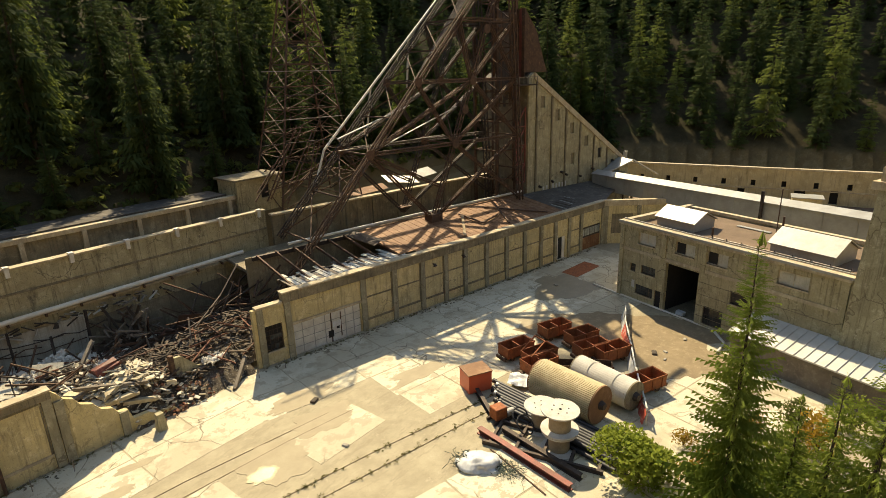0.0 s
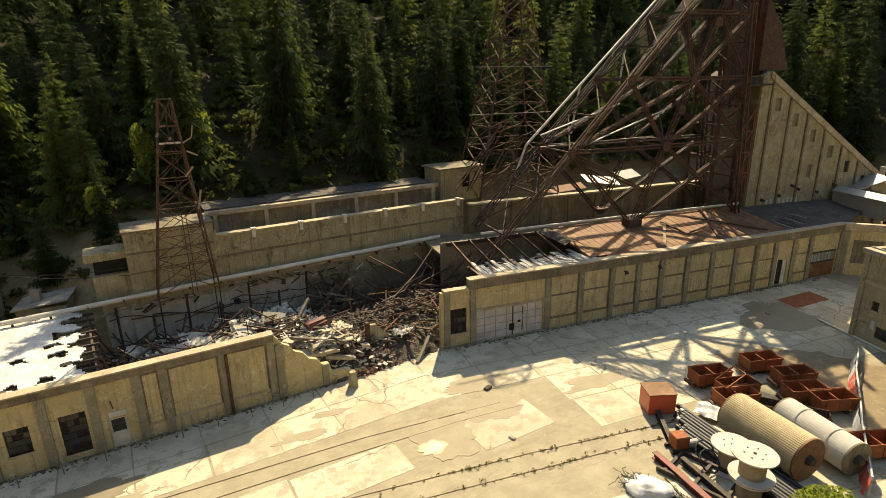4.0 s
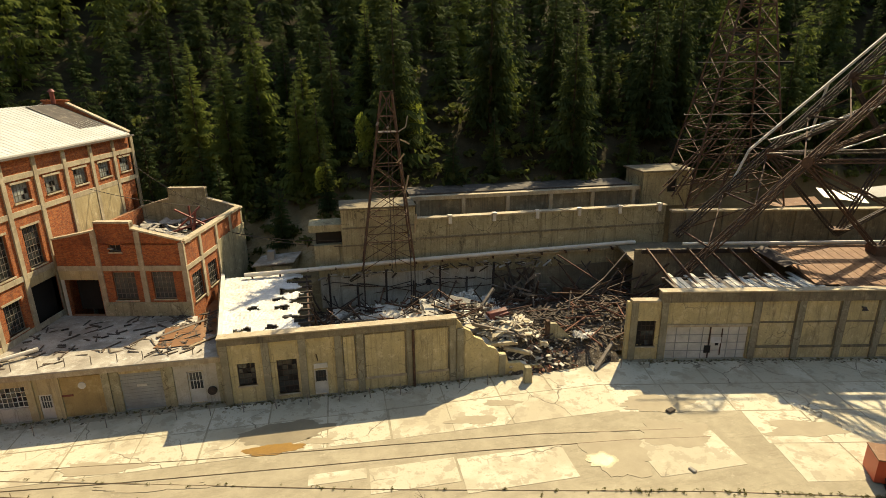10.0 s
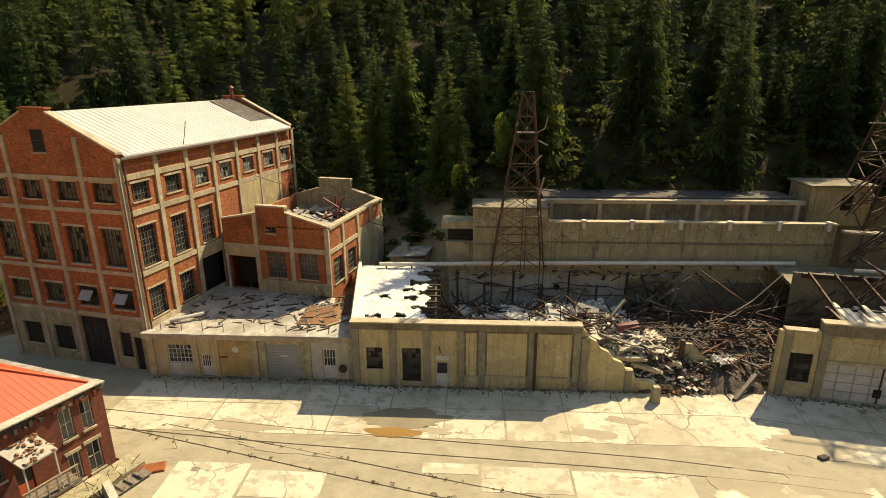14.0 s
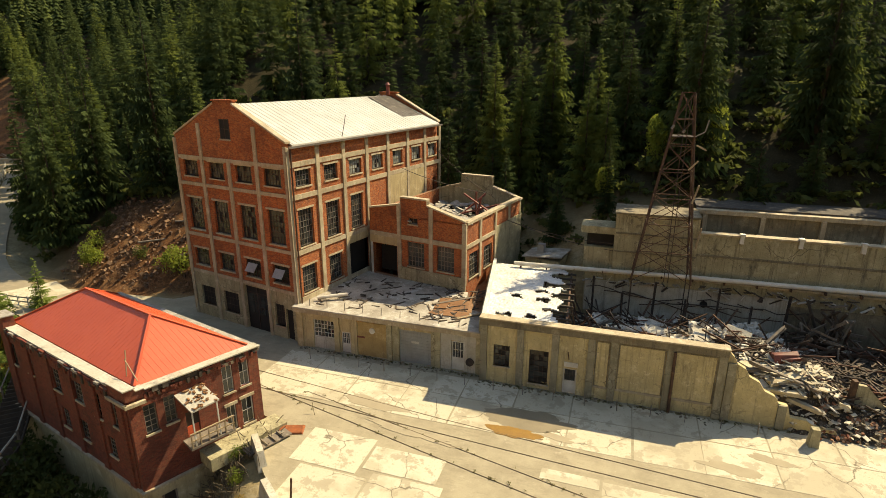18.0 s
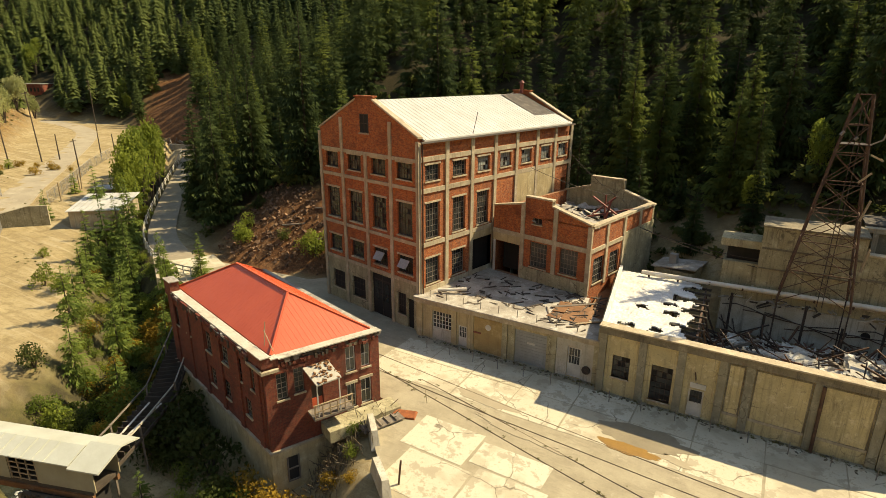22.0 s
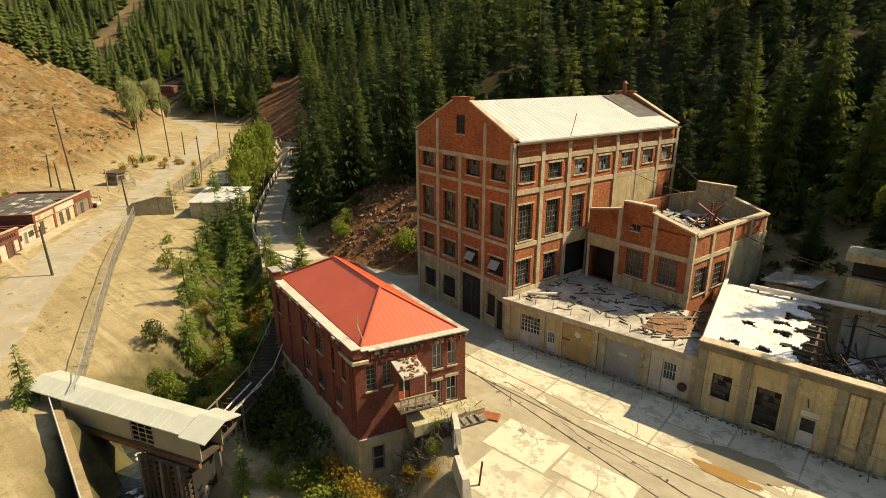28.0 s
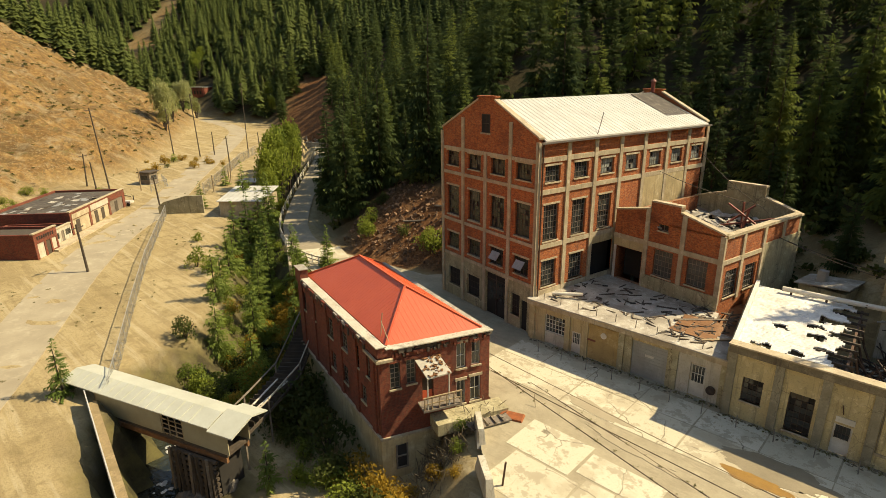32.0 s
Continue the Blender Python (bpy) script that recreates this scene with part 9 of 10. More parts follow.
for k in range(5):
    part("cross_member", boxes((-3.6 + k * 1.8, -3.4 + k * 1.8, -1.2, 1.2, 0.05, 0.28)), STEEL_DARK, bed)
# tarpaulin heap with netting
bm = bmesh.new()
bmesh.ops.create_icosphere(bm, subdivisions=4, radius=1.0)
for v in bm.verts:
    n_ = noise.noise(v.co * 1.6) * 0.45 + noise.noise(v.co * 4.0) * 0.16
    v.co = Vector((v.co.x * 1.5, v.co.y * 0.95, max(0.0, v.co.z) * 0.62)) * (1 + n_)
heap = part("tarpaulin", bm, TARP, smooth=True)
heap.matrix_world = pose(24.6, 17.2, 0, 0, 0, -60)
tagged(heap, "heap of pale plastic sheeting on the slabs", "tarpaulin")
g = random.Random(3)
bm = bmesh.new()
for _ in range(160):
    x, y = g.gauss(25.1, 0.45), g.gauss(15.6, 0.55)
    beam(bm, (x, y, g.uniform(0.02, 0.25)), (x + g.uniform(-0.5, 0.5), y + g.uniform(-0.5, 0.5), g.uniform(0.02, 0.25)), 0.022)
for _ in range(90):
    x, y = g.gauss(24.1, 0.35), g.gauss(18.5, 0.35)
    beam(bm, (x, y, g.uniform(0.02, 0.5)), (x + g.uniform(-0.5, 0.5), y + g.uniform(-0.5, 0.5), g.uniform(0.02, 0.4)), 0.022)
tagged(part("netting", bm, surface("dark_green_net", (0.05, 0.075, 0.055), (0.03, 0.04, 0.03))), "tangled dark green netting beside the sheeting", "netting", kind="stuff")
ch = thing("chain", "rusty roller chain laid along the slabs", "chain", 0, 0, 0)
for k in range(30):
    p = Vector((26.2, 17.6, 0.03)).lerp(Vector((24.6, 12.6, 0.03)), k / 30)
    part("link", bars([(p, p + Vector((-0.045, -0.14, 0)))], 0.09, 0.06), RUST, ch)
sheet = thing("plastic_sheet", "crumpled white sheet behind the pipes", "sheet", 34.6, 20.2, 0.0, 20)
bm = bmesh.new()
bmesh.ops.create_grid(bm, x_segments=12, y_segments=12, size=1.0)
for v in bm.verts:
    v.co.z = 0.35 + 0.25 * noise.noise((v.co.x * 1.7, v.co.y * 1.7, 3.0)) + 0.25 * (1 - v.co.x ** 2)
r = bmesh.ops.extrude_face_region(bm, geom=bm.faces[:])
bmesh.ops.translate(bm, vec=(0, 0, -0.03), verts=[e for e in r["geom"] if isinstance(e, bmesh.types.BMVert)])
part("sheet", bm, TARP, sheet)
# barrier of sagging red and white netting on pale rails
bar = thing("barrier_fence", "sagging red and white barrier netting on leaning posts", "fence", 0, 0, 0)
bp = [Vector((51.6, 18.3, 0)), Vector((48.0, 16.9, 0)), Vector((44.2, 15.0, 0)), Vector((40.0, 13.0, 0)), Vector((37.2, 11.5, 0)), Vector((34.9, 10.3, 0))]
for p in bp:
    part("post", bars([(p, p + Vector((0.1, 0.05, 1.35)))], 0.10), WHITE_PAINT, bar)
for i, (p, q_) in enumerate(zip(bp, bp[1:])):
    part("rail", bars([(p + Vector((0.05, 0, 1.25)), q_ + Vector((0.05, 0, 1.15)))], 0.10, 0.14), WHITE_PAINT if i % 2 else SHEET_WHITE, bar)
    vs, fs = [], []
    for k in range(9):
        t = k / 8
        base_ = p.lerp(q_, t)
        for z in (1.15 - 0.25 * math.sin(t * 3.14), 0.55, 0.05):
            vs.append((base_.x + 0.03 - 0.25 * (1.15 - z), base_.y + 0.2 * (1.15 - z) + 0.05 * math.sin(k * 2.1), z))
    n0 = len(vs)
    vs += [(x - 0.012, y + 0.012, z) for x, y, z in vs]
    for k in range(8):
        for j in range(2):
            a = k * 3 + j
            fs += [(a, a + 3, a + 4, a + 1), (n0 + a + 1, n0 + a + 4, n0 + a + 3, n0 + a)]
    part("net_panel", (vs, fs), CLOTH_RED if i in (1, 3, 4) else TARP, bar)
# pipe rail before the mine building and litter on the yard
pr = thing("pipe_rail", "pale low pipe kerb before the mine building", "pipe", 0, 0, 0)
part("run", tubes([((58.2, 24.6, 0.12), (53.2, 10.4, 0.12))], 0.1, 8), PALE_PIPE, pr)
part("bend", tubes([((53.2, 10.4, 0.12), (50.8, 8.8, 0.14)), ((50.8, 8.8, 0.14), (48.6, 8.9, 0.12))], 0.12, 8), WHITE_PAINT, pr)
for x, y, s in ((45.6, 13.3, 0.35), (46.4, 12.6, 0.22), (49.8, 11.9, 0.25), (23.0, 31.9, 0.35), (20.7, 25.8, 0.25), (45.0, 12.2, 0.2), (55.5, 28.0, 0.3)):
    bm = soft_box(-s, s, -s * 0.6, s * 0.6, 0, s * 0.5, 0.05)
    ob = part("litter_box", bm, WOOD_DARK if s > 0.3 else PUTTY)
    ob.matrix_world = pose(x, y, 0, 0, 0, 40 * x)
    tagged(ob, "small piece of litter lying on the yard", "litter", "yard litter")
# low stakes along the walls and a stone post
for k in range(22):
    x = -24.5 + k * 2.35
    if 12.5 < x < 22:
        continue
    y = 38.2 if x < 22 else 38.2 - (x - 24) * 0.187
    ob = thing("stake", "thin grey steel stake standing beside the wall", "stake", x, y, 0, 20 * k, "stakes")
    part("rod", bars([((0, 0, 0), (0.03 * (k % 3), 0, 0.95))], 0.05), STEEL_GREY, ob)
post = thing("bollard", "leaning grey concrete bollard in the yard", "bollard", 14.05, 38.05, 0)
part("shaft", taper(-0.32, 0.32, -0.3, 0.3, 0, 1.35, 0.75), CONCRETE, post)
# stains, puddles and one patch of painted shade on the paving
def stain(name, label, x, y, rx, ry, material, seed, z=0.016, turn=0.0):
    g = random.Random(seed)
    pts = []
    for k in range(44):
        a = 6.283 * k / 44
        r = 1 + 0.5 * noise.noise((math.cos(a) * 1.4 + seed, math.sin(a) * 1.4, seed)) + 0.22 * noise.noise((math.cos(a) * 5, math.sin(a) * 5, seed + 3.0))
        p = Matrix.Rotation(radians(turn), 2) @ Vector((math.cos(a) * rx * r, math.sin(a) * ry * r))
        pts.append((x + p.x, y + p.y))
    ob = part(name, slab_mesh(pts, z - 0.03, z), material, yard, label)
    return ob
DAMP_AND_SHADE = surface("damp_and_shade_concrete", (0.27, 0.225, 0.145), (0.20, 0.165, 0.105), None, 0.7, 9.0, 0.45)
ORANGE_MUD = surface("rusty_puddle_mud", (0.33, 0.19, 0.05), (0.24, 0.135, 0.04), None, 1.2, 8.0, 0.3)
CRUST = surface("white_mineral_crust", (0.60, 0.53, 0.36), (0.42, 0.34, 0.2), None, 2.0, 9.0, 0.8)
GREY_STAIN = surface("grey_worn_patch", (0.37, 0.315, 0.21), (0.30, 0.25, 0.165), None, 0.8, 9.0, 0.9)
stain("puddle", "shallow orange muddy puddle", -5.6, 33.3, 1.9, 0.55, ORANGE_MUD, 2)
# Damp ground beside the puddle.
stain("paving_patch", "dark patch of paving", -5.0, 35.0, 3.2, 1.1, DAMP_AND_SHADE, 5, 0.012)
# The headhouse's shade on the yard, put in as a dark patch.
stain("paving_patch", "dark patch of paving", 56.0, 27.0, 4.2, 3.2, DAMP_AND_SHADE, 6, 0.012)
stain("paving_patch", "grey worn patch of paving", 16.8, 28.4, 2.2, 2.2, GREY_STAIN, 7, 0.012)
stain("crust_rim", "pale mineral crust round a dried puddle", 15.5, 27.9, 1.0, 0.75, CRUST, 8, 0.016)
stain("paving_patch", "brown bed of a dried puddle", 15.5, 27.9, 0.8, 0.58, ORANGE_MUD, 8, 0.020)
for i, (x, y, rx, ry) in enumerate(((22.5, 33.0, 2.8, 1.0), (8.6, 33.8, 1.9, 0.5), (-16.5, 33.6, 2.6, 0.6), (21.8, 29.4, 2.4, 1.6), (46.5, 25.5, 2.4, 1.0), (31, 28, 3.0, 0.9), (-12.0, 31.0, 3.5, 0.4), (-2.5, 33.6, 1.3, 0.35), (11.0, 35.5, 1.4, 0.4))):
    stain("worn_patch", "grey worn patch of paving", x, y, rx, ry, GREY_STAIN, 20 + i, 0.012, -8)

part("iron_grating", slab_mesh([(60.0, 29.6), (65.4, 29.0), (64.8, 26.6), (59.4, 27.2)], -0.05, 0.014), ORANGE_RUST, yard, "rust-brown steel plate let into the paving")

DIRT = surface("trodden_brown_dirt", (0.27, 0.205, 0.12), (0.19, 0.14, 0.08), (0.34, 0.27, 0.165), 0.7, 9.0, 0.95)
stain("dirt_patch", "brown trodden dirt over the paving", 49.0, 17.5, 8.0, 4.2, DIRT, 31, 0.010, -62)
stain("dirt_patch", "brown trodden dirt over the paving", 45.5, 11.0, 5.0, 3.2, DIRT, 33, 0.011, -40)

# weeds in the joints along the sunken rails and at the walls' feet
gw = random.Random(66)
weed_spots = []
for pts in TRACKS[2:]:
    for (ax, ay), (bx, by) in zip(pts, pts[1:]):
        for _ in range(int(math.hypot(bx - ax, by - ay) * (5 if ax > 5 else 1.2))):
            t = gw.random()
            weed_spots.append((ax + (bx - ax) * t + gw.gauss(0, 0.12), ay + (by - ay) * t + gw.gauss(0, 0.12)))
for _ in range(150):
    x = gw.uniform(-25, 13)
    weed_spots.append((x, (39.25 if x > -9.5 else 39.9) - abs(gw.gauss(0, 0.12))))
for _ in range(220):
    s_ = gw.uniform(1, 50)
    p = fp3(s_, -0.35 - abs(gw.gauss(0, 0.12)), 0)
    weed_spots.append((p.x, p.y))
tufts("joint_weeds", "dry weeds growing in the paving joints", weed_spots, SAGE, 47, 0.05, 0.17, 26)
cab = thing("overhead_cable", "thin dark cables slung between annex and terrace", "cable", 0, 0, 0)
for a, b in (((-12.6, 60.5, 8.4), (0.2, 54.4, 8.2)), ((-12.8, 58.5, 9.2), (0.2, 54.6, 7.4)), ((-22.0, 63.0, 16.4), (-13.6, 61.0, 10.6)), ((-25.2, 57.0, 14.8), (-14.2, 60.8, 11.0))):
    a, b = Vector(a), Vector(b)
    prev = a
    for k in range(1, 7):
        t = k / 6
        q = a.lerp(b, t) - Vector((0, 0, 0.5 * 4 * t * (1 - t)))
        part("cable_run", tubes([(prev, q)], 0.03, 6), STEEL_DARK, cab)
        prev = q

# ---- lane, valley road and what stands along them ----
def ribbon(points, width, lift_, material, name, label, kind="structure", category="road", thick=0.25):
    pts = [Vector(p) for p in points]
    vs, fs = [], []
    for i, p in enumerate(pts):
        d = (pts[min(i + 1, len(pts) - 1)] - pts[max(i - 1, 0)]).normalized()
        n_ = Vector((-d.y, d.x)) * width / 2
        z = max(0.0, (-80 - p.x) * 0.022) + lift_
        for q, dz in ((p + n_, 0), (p - n_, 0), (p - n_, -thick), (p + n_, -thick)):
            vs.append((q.x, q.y, z + dz))
    for i in range(len(pts) - 1):
        a, b = i * 4, i * 4 + 4
        fs += [(a + 1, a, b, b + 1), (a + 2, a + 1, b + 1, b + 2), (a, a + 3, b + 3, b)]
    ob = part(name, (vs, fs), material)
    return tagged(ob, label, category, kind=kind)


def smooth_line(points, n=5):
    out = []
    P = [Vector(p) for p in points]
    for i in range(len(P) - 1):
        a, b, c, d = P[max(i - 1, 0)], P[i], P[i + 1], P[min(i + 2, len(P) - 1)]
        for k in range(n):
            t = k / n
            out.append(0.5 * ((2 * b) + (c - a) * t + (2 * a - 5 * b + 4 * c - d) * t * t + (3 * b - a - 3 * c + d) * t ** 3))
    return out + [P[-1]]


ROAD_GREY = surface("worn_valley_asphalt", (0.38, 0.325, 0.22), (0.27, 0.225, 0.15), (0.45, 0.39, 0.27), 0.25, 9.0, 0.9, spots=0.3, spot_colour=(0.13, 0.11, 0.085))
ribbon(smooth_line([(-36, -8), (-52, 1.5), (-66, 9), (-81, 17), (-93.5, 25.5), (-104, 34.5), (-114.5, 42.5), (-126, 50), (-142, 61.5), (-165, 78), (-190, 95), (-210, 106), (-232, 112), (-258, 115)]), 6.2, 0.06,
       ROAD_GREY, "road", "worn grey two-lane valley road")
LANE_GREY = surface("lane_asphalt", (0.32, 0.27, 0.18), (0.24, 0.20, 0.13), (0.38, 0.32, 0.215), 0.3, 9.0, 0.9)
lane_line = smooth_line([(-58, 41.8), (-63, 41.5), (-68.5, 43), (-79, 48.2), (-95.3, 60.5), (-113.4, 75.4), (-135, 93.3), (-148, 103)])
ribbon(lane_line, 4.0, 0.06, LANE_GREY, "lane", "narrow curving asphalt lane beneath the wooded slope")
part("lane_patch", slab_mesh([(-66.5, 40.2), (-60.5, 37.6), (-58.5, 43.5), (-63.5, 45.5)], -0.1, 0.075), YARD, yard, "pale concrete apron where the lane begins")
# guard rail of pale posts and mesh along the lane
gr = thing("guard_rail", "pale leaning posts and rails along the lane's edge", "guard rail")
edge_pts = [p + Vector((-(q - p).normalized().y, (q - p).normalized().x)) * 2.5 for p, q in zip(lane_line, lane_line[1:])]
for i, p in enumerate(edge_pts):
    z = max(0.0, (-80 - p.x) * 0.022)
    part("post", bars([((p.x, p.y, z - 0.5), (p.x + 0.1 * math.sin(i), p.y, z + 1.15))], 0.18), WHITE_PAINT, gr)
    if i:
        o = edge_pts[i - 1]
        zo = max(0.0, (-80 - o.x) * 0.022)
        for h in (0.45, 0.95):
            part("rail", bars([((o.x, o.y, zo + h), (p.x, p.y, z + h))], 0.06, 0.16), WHITE_WALL, gr)
kerb = thing("concrete_parapet", "low pale concrete parapet beside the lane's start", "parapet", -66.8, 39.2, 0, -30)
part("wall", soft_box(0, 8.5, -0.2, 0.2, -0.6, 0.95, 0.05), CONCRETE_BAND, kerb)
for x, y, l, turn in ((-22.0, 26.7, 2.9, -44), (-18.9, 23.2, 3.2, -38)):
    b = thing("road_barrier", "pale concrete road barrier standing at the yard's edge", "barrier", x, y, 0, turn, "barriers")
    part("block", taper(0, l, -0.3, 0.3, -0.3, 1.0, 0.7), WHITE_WALL, b)
rod = thing("steel_rod", "rusty upright steel rod near the barrier", "rod", -16.6, 22.6, 0)
part("rod", bars([((0, 0, -0.2), (0.15, 0.1, 1.7))], 0.12), RUST, rod)
plate = thing("rusty_plate", "buckled rusty sheet lying on the paving", "plate", -20.4, 28.7, 0.0, 20)
part("sheet", taper(-0.9, 0.9, -0.5, 0.5, 0, 0.12, 0.9), ORANGE_RUST, plate)

# chain-link fences
CHAIN = surface("galvanised_mesh", (0.45, 0.44, 0.40), (0.32, 0.31, 0.28), None, 1.0, 8.0, 0.5, 0.4)


def mesh_fence(name, label, pts, h, step=3.0, lean=0.0):
    th = thing(name, label, "fence")
    for (ax, ay), (bx, by) in zip(pts, pts[1:]):
        n_ = max(1, int(math.hypot(bx - ax, by - ay) / step))
        for k in range(n_):
            x, y = ax + (bx - ax) * k / n_, ay + (by - ay) * k / n_
            x2, y2 = ax + (bx - ax) * (k + 1) / n_, ay + (by - ay) * (k + 1) / n_
            z, z2 = max(0.0, (-80 - x) * 0.022), max(0.0, (-80 - x2) * 0.022)
            part("post", bars([((x, y, z - 0.4), (x + lean, y, z + h))], 0.09), CHAIN, th)
            part("top_rail", bars([((x + lean, y, z + h - 0.05), (x2 + lean, y2, z2 + h - 0.05))], 0.05), CHAIN, th)
            bm = bmesh.new()
            m = 9
            for j in range(m):
                t0, t1 = j / m, (j + 1) / m
                p0, p1 = Vector((x + (x2 - x) * t0, y + (y2 - y) * t0, z)), Vector((x + (x2 - x) * t1, y + (y2 - y) * t1, z))
                beam(bm, p0, p1 + Vector((0, 0, h - 0.1)), 0.02)
                beam(bm, p0 + Vector((0, 0, h - 0.1)), p1, 0.02)
            part("mesh_panel", bm, CHAIN, th)
    return th


mesh_fence("chain_link_fence", "long grey chain-link fence across the gravel lot", [(-99.8, 35.6), (-77.1, 24.1), (-61.1, 16.9), (-50.8, 12.4), (-44.5, 9.6)], 1.9)
mesh_fence("chain_link_fence", "tall chain-link fence along the valley road", [(-111, 47.5), (-118, 53.2), (-140, 70.5), (-152, 82)], 2.4, 3.4)
mesh_fence("chain_link_fence", "wire fence round a small hut", [(-121, 41), (-124, 45.5), (-131, 47)], 1.7, 3.0)
WALL_TAN = surface("dirty_tan_concrete", (0.30, 0.22, 0.115), (0.19, 0.14, 0.07), (0.37, 0.28, 0.16), 0.5, 8.0, 0.9, streak=0.5)
rw = thing("creek_wall", "leaning pale concrete retaining wall along the creek", "wall", -45.2, 8.5, 0, -9)
part("wall", taper(0.0, 15.5, -0.3, 0.3, -5.8, 0.35, 0.94), WALL_TAN, rw)
part("panel_fence", boxes(*[(0.1 + k * 1.55, 1.6 + k * 1.55, -0.37, -0.30, 0.0, 1.3) for k in range(10)]), SHEET_WHITE, rw, "pale sheet fence on the wall")
wat = Net("creek_water")
wat_mat = wat.done(wat.mix(wat.ramp(wat.noise(0.8, 4.0), 0.4, 0.62), (0.012, 0.016, 0.012), (0.035, 0.04, 0.03)), 0.12, 0, wat.noise(2.5, 4.0), 0.08, 0.6)
ribbon([(-4, -5.7), (-8, -3.5), (-22, 4.9), (-30, 8.6), (-38, 10.7), (-44, 14.2), (-47, 20.5), (-53, 28), (-65, 34.3)], 5.2, -5.15, wat_mat, "water", "dark creek running in its channel", category="water", thick=0.1)
foam = island("creek_foam", (0.45, 0.47, 0.45), (0.75, 0.76, 0.74))
g = random.Random(14)
vs, fs = [], []
for cx, cy, n_ in ((-38.5, 10.2, 12), (-42.6, 12.6, 10)):
    for _ in range(n_):
        x, y, r = cx + g.gauss(0, 0.5), cy + g.gauss(0, 0.5), g.uniform(0.08, 0.28)
        k = len(vs)
        vs += [(x + r * math.cos(a) * g.uniform(0.6, 1.2), y + r * math.sin(a), -5.12 + g.uniform(0, 0.03)) for a in np.linspace(0, 5.2, 6)]
        vs.append((x, y, -5.0))
        fs += [(k + i, k + (i + 1) % 6, k + 6) for i in range(6)]
tagged(part("foam", (vs, fs), foam), "white foam on the creek", "foam", kind="stuff")
bm = bmesh.new()
for _ in range(90):
    t = g.random()
    a = Vector((-29, 8.5)).lerp(Vector((-44.5, 14.9)), t)
    x, y, r = a.x + g.gauss(0, 1.2), a.y + abs(g.gauss(0, 1.5)) - 0.8, g.uniform(0.2, 0.7)
    m = pose(x, y, ground_at(x, y) + r * 0.2, g.uniform(0, 60), g.uniform(0, 60), g.uniform(0, 360)) @ Matrix.Diagonal((r, r * 0.8, r * 0.6, 1))
    bmesh.ops.create_icosphere(bm, subdivisions=1, radius=1, matrix=m)
tagged(part("boulders", bm, surface("wet_boulders", (0.20, 0.175, 0.14), (0.10, 0.085, 0.065), None, 1.5, 9.0, 0.8)), "wet grey boulders in the creek bed", "boulders", kind="stuff")

# covered footbridge
bt = math.degrees(math.atan2(5.2, 15.1))
TIN = surface("pale_green_tin", (0.52, 0.53, 0.44), (0.42, 0.42, 0.34), None, 0.5, 5.0, 0.5, 0.1)
br = thing("covered_footbridge", "covered footbridge with pale tin roof and buff side walls", "footbridge", -48.4, 9.0, 0, bt)
BLn = 16.0
part("deck", boxes((-0.2, BLn - 0.2, -1.0, 1.0, -1.35, -1.1)), WOOD_DARK, br)
part("roof", turned(prism([(-1.45, 0.95), (-1.45, 1.03), (0.0, 1.45), (1.45, 1.03), (1.45, 0.95), (0.0, 1.37)], -0.8, BLn - 1.2), Matrix(((0, 1, 0, 0), (1, 0, 0, 0), (0, 0, 1, 0), (0, 0, 0, 1)))), TIN, br)
part("roof_seam", bars([((-0.6 + k * 0.85, -1.44, 1.05), (-0.6 + k * 0.85, 0.0, 1.48)) for k in range(17)], 0.03), TIN, br)
part("end_hood", turned(prism([(-1.6, 0.85), (-1.6, 0.95), (0.4, 1.5), (1.9, 1.05), (1.9, 0.95), (0.4, 1.4)], BLn - 1.15, BLn + 1.1), Matrix(((0, 1, 0, 0), (1, 0, 0, 0), (0, 0, 1, 0), (0, 0, 0, 1)))), TIN, br)
for x0, x1 in ((2.6, 9.6), (11.8, BLn)):
    part("side_wall", boxes((x0, x1, -1.02, -0.95, -1.1, 0.85)), TAN_PAINT, br)
part("far_wall", boxes((1.0, BLn, 0.95, 1.02, -1.1, 0.85)), TAN_PAINT, br)
part("girder", boxes((0.5, BLn - 0.2, -1.1, -0.9, -1.75, -1.36)), RUST_ROOF, br)
part("girder", boxes((0.5, BLn - 0.2, 0.9, 1.1, -1.75, -1.36)), RUST_ROOF, br)
part("lattice_window", bars([((9.65, -0.98, -1.0 + k * 0.4), (11.75, -0.98, -1.0 + k * 0.4)) for k in range(5)] + [((9.7 + k * 0.68, -0.98, -1.1), (9.7 + k * 0.68, -0.98, 0.85)) for k in range(4)], 0.07), WOOD_TAN, br)
for x in (0.0, 2.6):
    part("post", bars([((x, -0.98, -1.1), (x, -0.98, 0.95))], 0.12), WOOD_TAN, br)
    part("post", bars([((x, 0.98, -1.1), (x, 0.98, 0.95))], 0.12), WOOD_TAN, br)
crib = thing("timber_crib", "dark log crib abutment under the footbridge", "crib", -37.6, 12.2, 0, bt)
for k in range(9):
    part("log", tubes([((-0.6 + (k % 3) * 0.1, -0.9, -5.4 + k * 0.46), (3.8, -0.9, -5.4 + k * 0.46))], 0.15, 8), WOOD_DARK, crib)
for k in range(10):
    part("upright", bars([((-0.5 + k * 0.45, -1.1, -5.6), (-0.5 + k * 0.45 + 0.2 * math.sin(k * 2.0), -1.05, -1.6))], 0.2), WOOD_DARK if k % 4 else WOOD_GREY, crib)
# The crib's fill, black in place of the shade between the logs.
part("fill", boxes((-0.4, 3.8, -0.7, 1.4, -5.6, -1.8)), SHADE_BLACK, crib)
